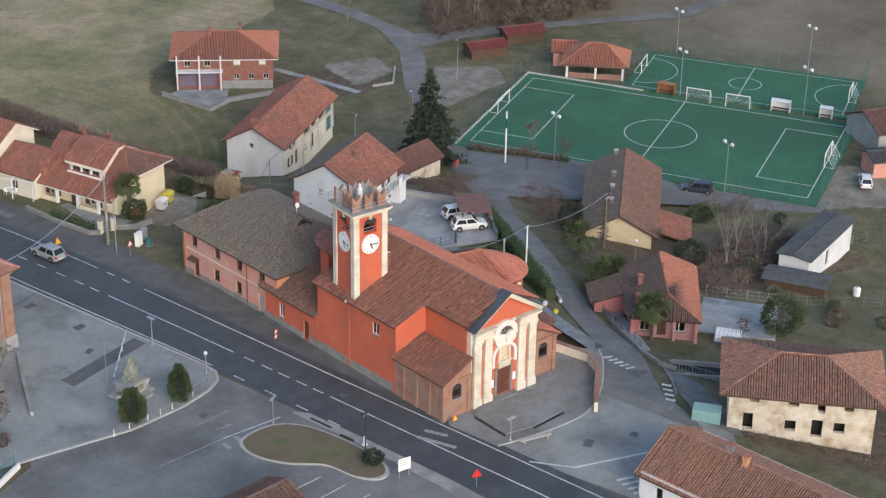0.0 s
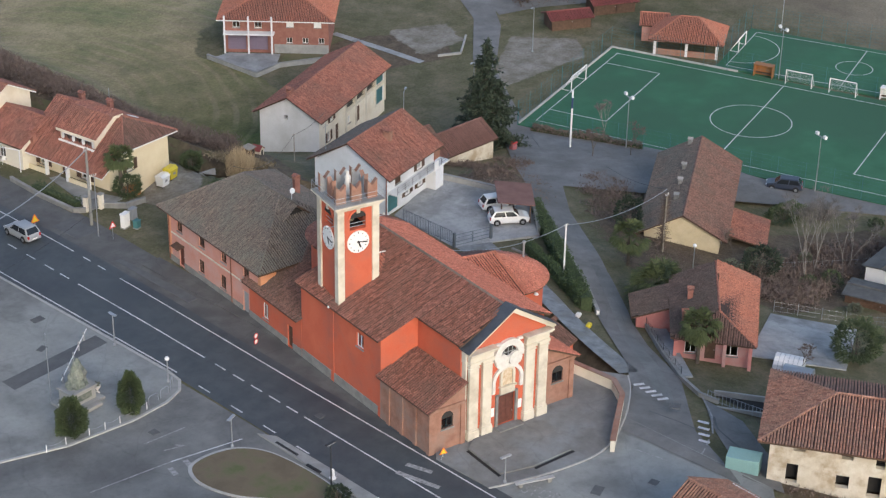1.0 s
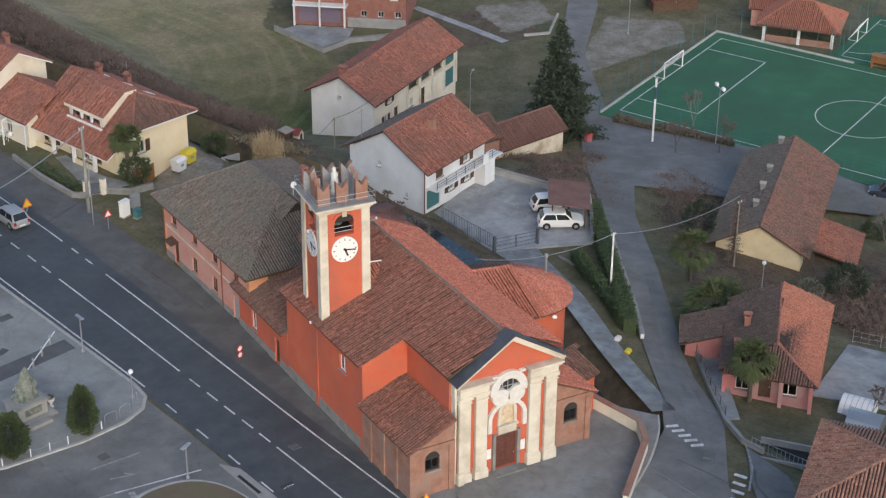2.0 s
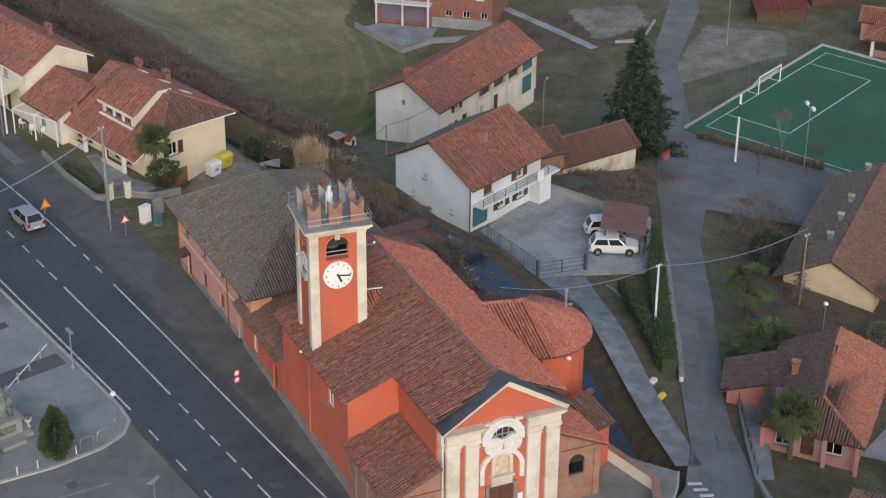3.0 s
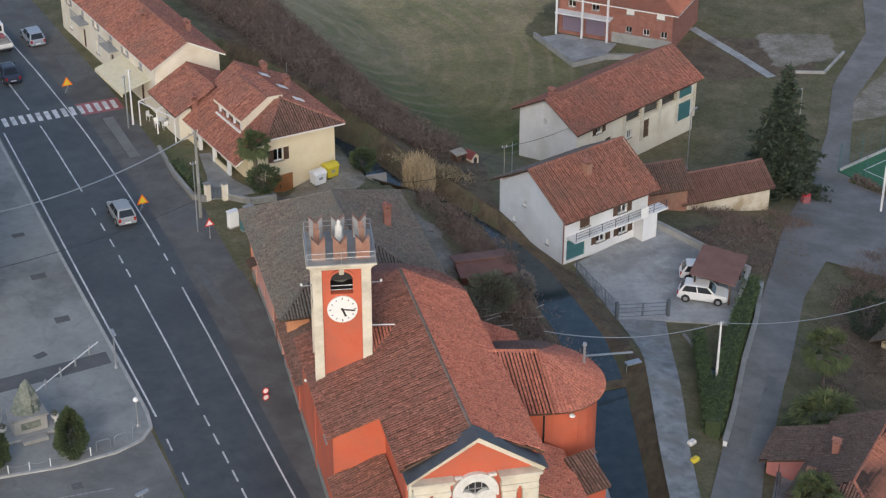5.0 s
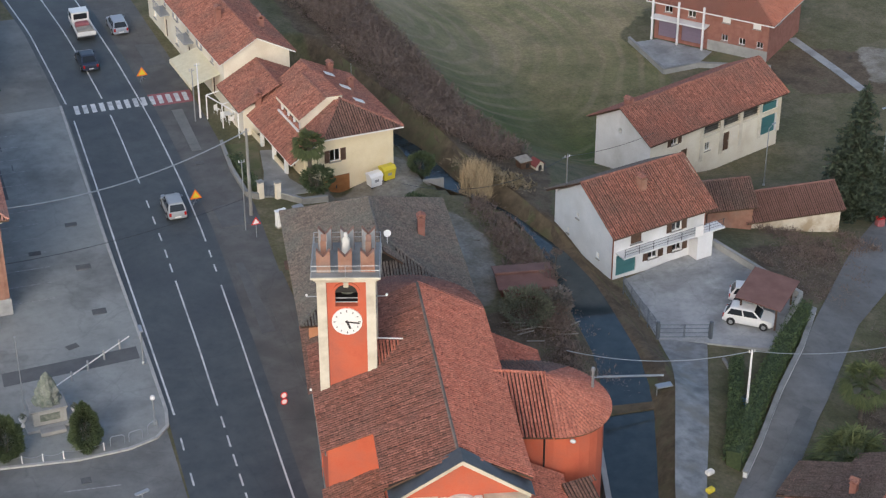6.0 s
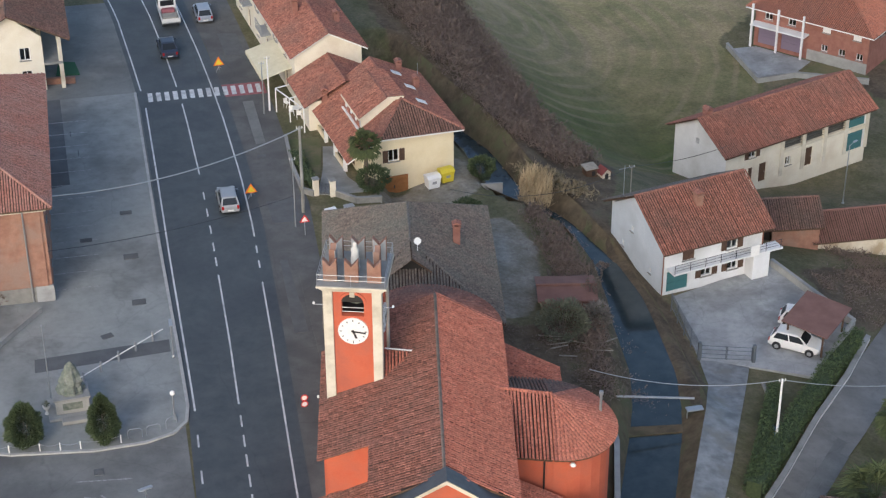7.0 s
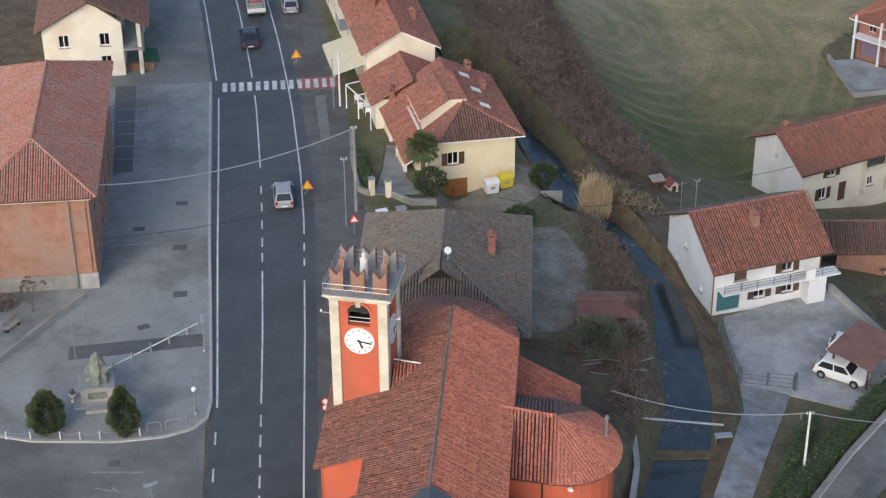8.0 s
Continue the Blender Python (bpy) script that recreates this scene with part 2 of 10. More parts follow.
def ground_mat():
    """Winter lawn, ploughed field, dry bank (also used as painted tree shade) and gravel, mixed by the zones of the
    ground.
    """
    m, n, l, p = mat_base("ground")
    v = wpos(n)
    at = n.new("ShaderNodeVertexColor")
    at.layer_name = "zone"
    sep = n.new("ShaderNodeSeparateColor")
    l.new(at.outputs["Color"], sep.inputs[0])
    rag = noise_tex(n, l, 0.55, 6, 0.7, v)

    def edge(w):
        a = n.new("ShaderNodeMath")
        a.operation = "ADD"
        l.new(w, a.inputs[0])
        l.new(rag, a.inputs[1])
        return ramp(n, l, a.outputs[0], [(0.82, (0, 0, 0)), (1.0, (1, 1, 1))])

    col = ramp(n, l, noise_tex(n, l, 0.28, 9, 0.72, v), [(0.28, (0.075, 0.08, 0.036)), (0.45, (0.13, 0.125, 0.06)), (0.58, (0.185, 0.158, 0.092)), (0.72, (0.26, 0.212, 0.135))])
    dry = ramp(n, l, noise_tex(n, l, 0.5, 7, 0.7, v), [(0.28, (0.06, 0.045, 0.032)), (0.45, (0.115, 0.085, 0.055)), (0.58, (0.165, 0.125, 0.08)), (0.74, (0.12, 0.118, 0.06))])
    gravel = ramp(n, l, noise_tex(n, l, 0.4, 7, 0.65, v), [(0.32, (0.18, 0.155, 0.115)), (0.5, (0.26, 0.235, 0.19)), (0.68, (0.35, 0.33, 0.29))])
    far = ramp(n, l, noise_tex(n, l, 0.05, 8, 0.7, v), [(0.33, (0.14, 0.105, 0.075)), (0.5, (0.21, 0.175, 0.12)), (0.68, (0.29, 0.245, 0.17))])
    fld = ramp(n, l, noise_tex(n, l, 0.045, 5, 0.6, v), [(0.33, (0.22, 0.24, 0.1)), (0.47, (0.32, 0.29, 0.145)), (0.62, (0.48, 0.39, 0.24))])
    w = n.new("ShaderNodeTexWave")
    w.wave_type, w.rings_direction = "RINGS", "Z"
    mp = n.new("ShaderNodeMapping")
    mp.inputs["Location"].default_value = (-28, -66, 0)
    l.new(v, mp.inputs["Vector"])
    l.new(mp.outputs[0], w.inputs["Vector"])
    w.inputs["Scale"].default_value, w.inputs["Distortion"].default_value, w.inputs["Detail"].default_value, w.inputs["Detail Scale"].default_value = 0.13, 16.0, 5.0, 0.12
    tr = ramp(n, l, w.outputs["Fac"], [(0.66, (0, 0, 0)), (0.92, (0.6, 0.6, 0.6))])
    g = ramp(n, l, noise_tex(n, l, 0.04, 3, 0.5, v), [(0.4, (0.05, 0.05, 0.05)), (0.56, (1, 1, 1))])
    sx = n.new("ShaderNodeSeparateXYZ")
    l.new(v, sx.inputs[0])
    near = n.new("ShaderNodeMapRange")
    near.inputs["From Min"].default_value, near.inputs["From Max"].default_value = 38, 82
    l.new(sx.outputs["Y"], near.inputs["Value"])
    fld_near = ramp(n, l, noise_tex(n, l, 0.05, 6, 0.65, v), [(0.36, (0.095, 0.13, 0.03)), (0.5, (0.15, 0.15, 0.05)), (0.62, (0.25, 0.2, 0.098))])
    # greener, darker field colour up to y 38, paler brown from y 82
    fld = mix_col(n, l, near.outputs[0], fld_near, fld)
    fld = mix_col(n, l, mix_col(n, l, 1.0, tr, g, "MULTIPLY"), fld, (0.38, 0.3, 0.195))
    fld = mix_col(n, l, 0.7, fld, ramp(n, l, noise_tex(n, l, 0.22, 8, 0.75, v), [(0.36, (0.55, 0.58, 0.5)), (0.62, (1.15, 1.1, 1.1))]), "MULTIPLY")
    col = mix_col(n, l, at.outputs["Alpha"], col, far)
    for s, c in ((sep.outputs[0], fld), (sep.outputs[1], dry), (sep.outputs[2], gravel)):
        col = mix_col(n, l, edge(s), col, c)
    f2 = noise_tex(n, l, 3.0, 8, 0.75, v)
    col = mix_col(n, l, 0.8, col, ramp(n, l, f2, [(0.3, (0.4, 0.4, 0.4)), (0.68, (1, 1, 1))]), "MULTIPLY")
    l.new(col, p.inputs["Base Color"])
    p.inputs["Roughness"].default_value = 0.95
    bump(n, l, p, f2, 0.6, 0.12)
    return m


M["soil"] = surface("soil", (0.1, 0.075, 0.05), (0.15, 0.115, 0.08), 0.8, 8, 0.95, 0.4)
M["rose_wall"] = surface("rose_wall", (0.52, 0.2, 0.18), (0.58, 0.26, 0.24), 0.6, 14, 0.88, 0.12, (0.5, 0.3, 0.28), 0.3)
M["lawn_worn"] = surface("lawn_worn", (0.13, 0.105, 0.068), (0.19, 0.15, 0.1), 0.35, 12, 0.95, 0.4, (0.1, 0.12, 0.05), 0.35)
M["lawn"] = surface("lawn", (0.1, 0.12, 0.05), (0.17, 0.15, 0.08), 0.6, 12, 0.95, 0.4, (0.2, 0.16, 0.1), 0.25)
M["bank"] = surface("bank", (0.075, 0.056, 0.034), (0.16, 0.122, 0.074), 0.9, 6, 0.95, 0.6, (0.11, 0.11, 0.055), 0.3)
M["tile_church"] = tile_mat("tile_church", [(0.14, 0.056, 0.041), (0.25, 0.1, 0.072), (0.36, 0.155, 0.115), (0.18, 0.075, 0.055), (0.3, 0.125, 0.092)], (0.2, 0.105, 0.083), 0.72)
M["tile_church_new"] = tile_mat("tile_church_new", [(0.4, 0.125, 0.08), (0.5, 0.175, 0.12), (0.56, 0.215, 0.15)], (0.42, 0.16, 0.11), 0.8)
M["ridge_mortar"] = surface("ridge_mortar", (0.16, 0.12, 0.1), (0.25, 0.2, 0.17), 2, 14, 0.9, 0.4, (0.12, 0.11, 0.09), 0.4)
M["tile_grey"] = tile_mat("tile_grey", [(0.12, 0.1, 0.088), (0.17, 0.14, 0.12), (0.22, 0.18, 0.155), (0.15, 0.125, 0.11)], (0.15, 0.145, 0.13), 0.65)
M["tile_red"] = tile_mat("tile_red", [(0.22, 0.088, 0.066), (0.32, 0.132, 0.096), (0.4, 0.172, 0.13)], (0.22, 0.118, 0.094), 0.72)
M["tile_orange"] = tile_mat("tile_orange", [(0.34, 0.125, 0.08), (0.42, 0.165, 0.11), (0.38, 0.155, 0.11)], (0.31, 0.145, 0.105), 0.75)
M["tile_brown"] = tile_mat("tile_brown", [(0.13, 0.072, 0.058), (0.19, 0.105, 0.085), (0.23, 0.13, 0.105)], (0.14, 0.098, 0.082), 0.7)
M["tile_dark"] = tile_mat("tile_dark", [(0.085, 0.062, 0.054), (0.125, 0.092, 0.08), (0.16, 0.115, 0.1)], (0.11, 0.092, 0.08), 0.7)
M["tile_old"] = tile_mat("tile_old", [(0.24, 0.11, 0.075), (0.34, 0.17, 0.12), (0.4, 0.22, 0.16), (0.2, 0.1, 0.075)], (0.24, 0.16, 0.125), 0.75)
M["sheet_brown"] = surface("sheet_brown", (0.16, 0.08, 0.065), (0.21, 0.11, 0.09), 0.8, 12, 0.8, 0.2)
M["sheet_grey"] = surface("sheet_grey", (0.07, 0.073, 0.074), (0.115, 0.118, 0.118), 0.8, 12, 0.8, 0.2)
M["bark"] = surface("bark", (0.1, 0.08, 0.065), (0.16, 0.13, 0.105), 4, 30, 0.95, 0.5)
M["bark_pale"] = surface("bark_pale", (0.2, 0.185, 0.165), (0.32, 0.3, 0.27), 4, 30, 0.9, 0.4)
M["conifer"] = leaf_mat("conifer", (0.018, 0.032, 0.02), (0.045, 0.062, 0.034))
M["shrub"] = leaf_mat("shrub", (0.035, 0.058, 0.024), (0.085, 0.11, 0.048))
M["hedge_leaf"] = leaf_mat("hedge_leaf", (0.035, 0.06, 0.022), (0.075, 0.11, 0.04))
M["palm_leaf"] = leaf_mat("palm_leaf", (0.05, 0.07, 0.025), (0.1, 0.12, 0.045))
M["olive_leaf"] = leaf_mat("olive_leaf", (0.09, 0.1, 0.065), (0.16, 0.165, 0.115))
M["twig"] = leaf_mat("twig", (0.09, 0.065, 0.05), (0.17, 0.13, 0.105))
M["twig_grey"] = leaf_mat("twig_grey", (0.1, 0.09, 0.08), (0.19, 0.17, 0.155))
M["reed"] = leaf_mat("reed", (0.36, 0.27, 0.16), (0.55, 0.43, 0.27))
M["bramble"] = leaf_mat("bramble", (0.13, 0.092, 0.075), (0.19, 0.145, 0.12))
M["dry_grass"] = leaf_mat("dry_grass", (0.17, 0.135, 0.08), (0.29, 0.235, 0.15))


def water_mat():
    m, n, l, p = mat_base("canal_water")
    v = wpos(n)
    f = noise_tex(n, l, 0.8, 5, 0.6, v)
    l.new(ramp(n, l, f, [(0.3, (0.02, 0.032, 0.036)), (0.7, (0.04, 0.056, 0.06))]), p.inputs["Base Color"])
    p.inputs["Roughness"].default_value = 0.08
    bump(n, l, p, noise_tex(n, l, 2.5, 3, 0.5, v), 0.12, 0.05)
    return m


M["water"] = water_mat()


# ---- building helpers ----
def thing(name, label, category, m=None, group="", kind=""):
    ob = new(name)
    ob.empty_display_size = 0.3
    if m is not None:
        ob.matrix_basis = m
    return tagged(ob, label, category, group, kind)


def link_mesh(name, verts, faces, material, parent=None, label="", kind="", smooth=False):
    me = bpy.data.meshes.new(name)
    me.from_pydata(verts, [], faces)
    me.materials.append(M[material] if isinstance(material, str) else material)
    if smooth:
        me.polygons.foreach_set("use_smooth", [True] * len(me.polygons))
    me.update()
    ob = new(name, me)
    if parent is not None:
        ob.parent = parent
    return tagged(ob, label, kind=kind)


def part(name, bm, material, parent, label="", smooth=False, kind=""):
    """Link a bmesh as one mesh object under a thing or a part."""
    me = bpy.data.meshes.new(name)
    bmesh.ops.recalc_face_normals(bm, faces=bm.faces[:])
    bm.to_mesh(me)
    bm.free()
    me.materials.append(M[material] if isinstance(material, str) else material)
    if smooth:
        me.polygons.foreach_set("use_smooth", [True] * len(me.polygons))
    ob = new(name, me)
    if parent is not None:
        ob.parent = parent
    return tagged(ob, label, kind=kind)


def structure(name, bm, material, label, category, smooth=False):
    return tagged(part(name, bm, material, None, label, smooth), category=category, kind="structure")


def box(bm, x0, x1, y0, y1, z0, z1, m=None, bevel=0.0):
    vs = [bm.verts.new((x, y, z)) for z in (z0, z1) for x, y in ((x0, y0), (x1, y0), (x1, y1), (x0, y1))]
    fs = [bm.faces.new([vs[i] for i in f]) for f in ((0, 3, 2, 1), (4, 5, 6, 7), (0, 1, 5, 4), (1, 2, 6, 5), (2, 3, 7, 6), (3, 0, 4, 7))]
    if bevel:
        es = {e for f in fs for e in f.edges}
        r = bmesh.ops.bevel(bm, geom=list(es), offset=bevel, segments=1, affect="EDGES")
        vs = list({v for f in r["faces"] for v in f.verts} | {v for v in vs if v.is_valid})
    if m is not None:
        bmesh.ops.transform(bm, matrix=m, verts=[v for v in vs if v.is_valid])
    return vs


def slab(bm, pts, z0, z1):
    """Extruded polygon; z0 and z1 are numbers or functions of (x, y)."""
    f0 = z0 if callable(z0) else (lambda x, y: z0)
    f1 = z1 if callable(z1) else (lambda x, y: z1)
    lo = [bm.verts.new((x, y, f0(x, y))) for x, y in pts]
    hi = [bm.verts.new((x, y, f1(x, y))) for x, y in pts]
    n = len(pts)
    bm.faces.new(hi)
    bm.faces.new(lo[::-1])
    for i in range(n):
        bm.faces.new((lo[i], lo[(i + 1) % n], hi[(i + 1) % n], hi[i]))


def prism(bm, pts3, vec):
    """Extrude a planar polygon of 3D points along vec."""
    lo = [bm.verts.new(p) for p in pts3]
    hi = [bm.verts.new(Vector(p) + Vector(vec)) for p in pts3]
    n = len(lo)
    bm.faces.new(lo[::-1])
    bm.faces.new(hi)
    for i in range(n):
        bm.faces.new((lo[i], lo[(i + 1) % n], hi[(i + 1) % n], hi[i]))


def tube(bm, p, q, r0, r1=None, n=8, cap=True):
    p, q = Vector(p), Vector(q)
    r1 = r0 if r1 is None else r1
    d = (q - p).normalized()
    a = d.orthogonal().normalized()
    b = d.cross(a)
    ring = []
    for c, r in ((p, r0), (q, r1)):
        ring.append([bm.verts.new(c + (a * math.cos(2 * math.pi * k / n) + b * math.sin(2 * math.pi * k / n)) * r) for k in range(n)])
    for k in range(n):
        bm.faces.new((ring[0][k], ring[0][(k + 1) % n], ring[1][(k + 1) % n], ring[1][k]))
    if cap:
        bm.faces.new(ring[0][::-1])
        bm.faces.new(ring[1])


def lathe(bm, prof, n=12, m=None):
    """Profile of (radius, z) turned about z."""
    rings = []
    for r, z in prof:
        rings.append([bm.verts.new((r * math.cos(2 * math.pi * k / n), r * math.sin(2 * math.pi * k / n), z)) for k in range(n)])
    for a, b in zip(rings, rings[1:]):
        for k in range(n):
            bm.faces.new((a[k], a[(k + 1) % n], b[(k + 1) % n], b[k]))
    bm.faces.new(rings[0][::-1])
    bm.faces.new(rings[-1])
    if m is not None:
        bmesh.ops.transform(bm, matrix=m, verts=[v for r in rings for v in r])


def inside(poly, x, y):
    c = False
    n = len(poly)
    for i in range(n):
        x0, y0 = poly[i]
        x1, y1 = poly[(i + 1) % n]
        if (y0 > y) != (y1 > y) and x < (x1 - x0) * (y - y0) / (y1 - y0) + x0:
            c = not c
    return c


RT = random.Random(7)


def tile_slope(poly, pitch=0.31, course=0.44, lift=0.05, rise=0.13):
    """Verts and faces of curved clay tiles over a planar 3D polygon whose first edge is the eave."""
    P = [Vector(p) for p in poly]
    o = P[0]
    pitch, course, rise = pitch * 0.76, course * 0.86, rise * 0.8
    a = (P[1] - P[0]).normalized()
    nrm = Vector((0, 0, 0))
    for i in range(1, len(P) - 1):
        nrm += (P[i] - o).cross(P[i + 1] - o)
    nrm.normalize()
    if nrm.z < 0:
        nrm = -nrm
    up = nrm.cross(a)
    if up.z < 0:
        up = -up
    flat = [((p - o).dot(a), (p - o).dot(up)) for p in P]
    s0, s1 = min(f[0] for f in flat), max(f[0] for f in flat)
    t1 = max(f[1] for f in flat)
    verts, faces = [], []
    nt = max(1, round(t1 / course))
    ct = t1 / nt
    prof = ((-0.35, 0.0), (-0.24, 0.7), (0.0, 1.0), (0.24, 0.7), (0.35, 0.0))
    k0, k1 = int(math.floor(s0 / pitch)), int(math.ceil(s1 / pitch))
    for k in range(k0, k1 + 1):
        sc = k * pitch
        sway = RT.uniform(-0.02, 0.02)
        for j in range(nt):
            tc = (j + 0.5) * ct
            if not inside(flat, min(max(sc, s0 + 0.01), s1 - 0.01), tc):
                continue
            base = len(verts)
            dz = RT.uniform(-0.008, 0.01)
            for t, extra in ((j * ct - 0.03, 0.03), ((j + 1) * ct, 0.0)):
                for ds, h in prof:
                    p = o + a * (sc + ds * pitch + sway) + up * t + nrm * (lift + extra + dz + h * rise)
                    verts.append(p[:])
            for q in range(4):
                faces.append((base + q, base + q + 1, base + 6 + q, base + 5 + q))
            # lower lip of the tile
            b2 = len(verts)
            for ds, h in (prof[0], prof[2], prof[4]):
                p = o + a * (sc + ds * pitch + sway) + up * (j * ct - 0.03) + nrm * (lift + dz)
                verts.append(p[:])
            faces.append((base, b2, b2 + 1, base + 2, base + 1))
            faces.append((base + 2, b2 + 1, b2 + 2, base + 4, base + 3))
    return verts, faces


def cone_tiles(apex, R, ze, a0, a1, pitch=0.26, course=0.38, lift=0.05, rise=0.075):
    """Verts and faces of curved tiles fanned over part of a cone, in rings of even width."""
    A = Vector(apex)
    verts, faces = [], []
    n = max(2, round(math.hypot(R, A.z - ze) / course))
    for j in range(n):
        k0, k1 = j / n, (j + 1) / n
        m = max(2, round((a1 - a0) * R * (1 - (k0 + k1) / 2) / pitch))
        da = (a1 - a0) / m
        for i in range(m):
            base = len(verts)
            dz = RT.uniform(-0.008, 0.01)
            for k, ex in ((k0 - 0.02, 0.03), (k1, 0.0)):
                for ds, hh in ((-0.455, 0.0), (-0.26, 0.75), (0.0, 1.0), (0.26, 0.75), (0.455, 0.0)):
                    a = a0 + da * (i + 0.5 + ds)
                    r = R * (1 - k)
                    verts.append((A.x + r * math.cos(a), A.y + r * math.sin(a), ze + (A.z - ze) * k + lift + ex + dz + hh * rise))
            for q in range(4):
                faces.append((base + q, base + q + 1, base + 6 + q, base + 5 + q))
            faces.append((base, base + 2, base + 1))
            faces.append((base + 2, base + 4, base + 3))
            faces.append((base, base + 4, base + 2))
    return verts, faces


def roof(parent, slopes, material, thick=0.14, soffit="wood", label="", pitch=0.31, course=0.44, tiles=True, ridges=(), rise=0.1, ridge_mat=None):
    """A roof deck with joined clay tiles on each slope and round caps on the ridges."""
    deck = None
    for s in slopes:
        bm = bmesh.new()
        prism(bm, s, (0, 0, -thick))
        ob = part("roof" if deck is None else "roof_slope", bm, soffit, parent if deck is None else deck, label if deck is None else "")
        deck = deck or ob
    if tiles:
        V, F = [], []
        for s in slopes:
            v, f = tile_slope(s, pitch, course, 0.05, rise)
            b = len(V)
            V += v
            F += [tuple(i + b for i in q) for q in f]
        link_mesh("roof_tiles", V, F, material, deck, kind="stuff")
        # near-black sheet in place of the shaded, dirty channel tiles
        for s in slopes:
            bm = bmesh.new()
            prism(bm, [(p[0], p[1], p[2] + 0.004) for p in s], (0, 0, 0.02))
            part("gap_dirt_shade", bm, "gap_dirt_shade", deck)
    if ridges:
        bm = bmesh.new()
        for p, q in ridges:
            p, q = Vector(p), Vector(q)
            nseg = max(1, int((q - p).length / 0.42))
            for i in range(nseg):
                tube(bm, p.lerp(q, i / nseg) + Vector((0, 0, 0.06)), p.lerp(q, (i + 1.08) / nseg) + Vector((0, 0, 0.075)), 0.12, 0.105, 6, False)
        part("ridge_cap", bm, ridge_mat or material, deck, "rounded clay ridge tiles")
    return deck


def gable_slopes(x0, x1, y0, y1, ez, rz, oe=0.5, og=0.3, yr=None):
    """Two slopes with the ridge along x."""
    yr = (y0 + y1) / 2 if yr is None else yr
    k0, k1 = (rz - ez) / (yr - y0), (rz - ez) / (y1 - yr)
    a, b = x0 - og, x1 + og
    s = [[(a, y0 - oe, ez - k0 * oe), (b, y0 - oe, ez - k0 * oe), (b, yr, rz), (a, yr, rz)],
         [(b, y1 + oe, ez - k1 * oe), (a, y1 + oe, ez - k1 * oe), (a, yr, rz), (b, yr, rz)]]
    return s, [((a, yr, rz), (b, yr, rz))]


def hip_slopes(x0, x1, y0, y1, ez, rz, o=0.6, h0=None, h1=None):
    """Hipped roof, ridge along x; h0 and h1 are the hips' runs at the ends (0: a gable)."""
    a, b, c, d = x0 - o, x1 + o, y0 - o, y1 + o
    yr = (c + d) / 2
    half = (d - c) / 2
    h0 = half if h0 is None else h0
    h1 = half if h1 is None else h1
    ez = ez - (rz - ez) / (half - o) * o
    r0, r1 = (a + h0, yr, rz), (b - h1, yr, rz)
    A, B, C, D = (a, c, ez), (b, c, ez), (b, d, ez), (a, d, ez)
    s = [[A, B, r1, r0], [C, D, r0, r1]]
    rid = [(r0, r1)]
    if h0 > 0.01:
        s.append([D, A, r0])
        rid += [(A, r0), (D, r0)]
    if h1 > 0.01:
        s.append([B, C, r1])
        rid += [(B, r1), (C, r1)]
    return s, rid


def wall_mesh(bm, p, q, z0, z1, openings=(), th=0.35, gable=None):
    """Wall from p to q (local x, y); its outside is on the right-hand side going from p to q. openings: (s0, s1, z0, z1). gable: (s, z) of the peak."""
    p, q = Vector((*p, 0)), Vector((*q, 0))
    d = (q - p)
    L = d.length - 0.006
    d.normalize()
    p = p + d * 0.003
    q = q - d * 0.003
    inn = Vector((-d.y, d.x, 0)) * th
    up = Vector((0, 0, 1))
    xs = sorted({0.0, L, *[o[0] for o in openings], *[o[1] for o in openings]})
    zs = sorted({z0, z1, *[o[2] for o in openings], *[o[3] for o in openings]})
    solid = {}
    for i in range(len(xs) - 1):
        for j in range(len(zs) - 1):
            cx, cz = (xs[i] + xs[i + 1]) / 2, (zs[j] + zs[j + 1]) / 2
            solid[i, j] = not any(o[0] < cx < o[1] and o[2] < cz < o[3] for o in openings)

    def quad(a, b, c, e):
        bm.faces.new([bm.verts.new(v) for v in (a, b, c, e)])

    for (i, j), ok in solid.items():
        if not ok:
            continue
        a, b = p + d * xs[i] + up * zs[j], p + d * xs[i + 1] + up * zs[j]
        c, e = p + d * xs[i + 1] + up * zs[j + 1], p + d * xs[i] + up * zs[j + 1]
        quad(a, b, c, e)
        quad(b + inn, a + inn, e + inn, c + inn)
        for (di, dj, u, v) in ((-1, 0, e, a), (1, 0, b, c), (0, -1, a, b), (0, 1, c, e)):
            if not solid.get((i + di, j + dj), False):
                quad(u, v, v + inn, u + inn)
    if gable:
        s, gz = gable
        tri = [p + up * z1, q + up * z1, p + d * s + up * gz]
        prism(bm, [t[:] for t in tri], inn)


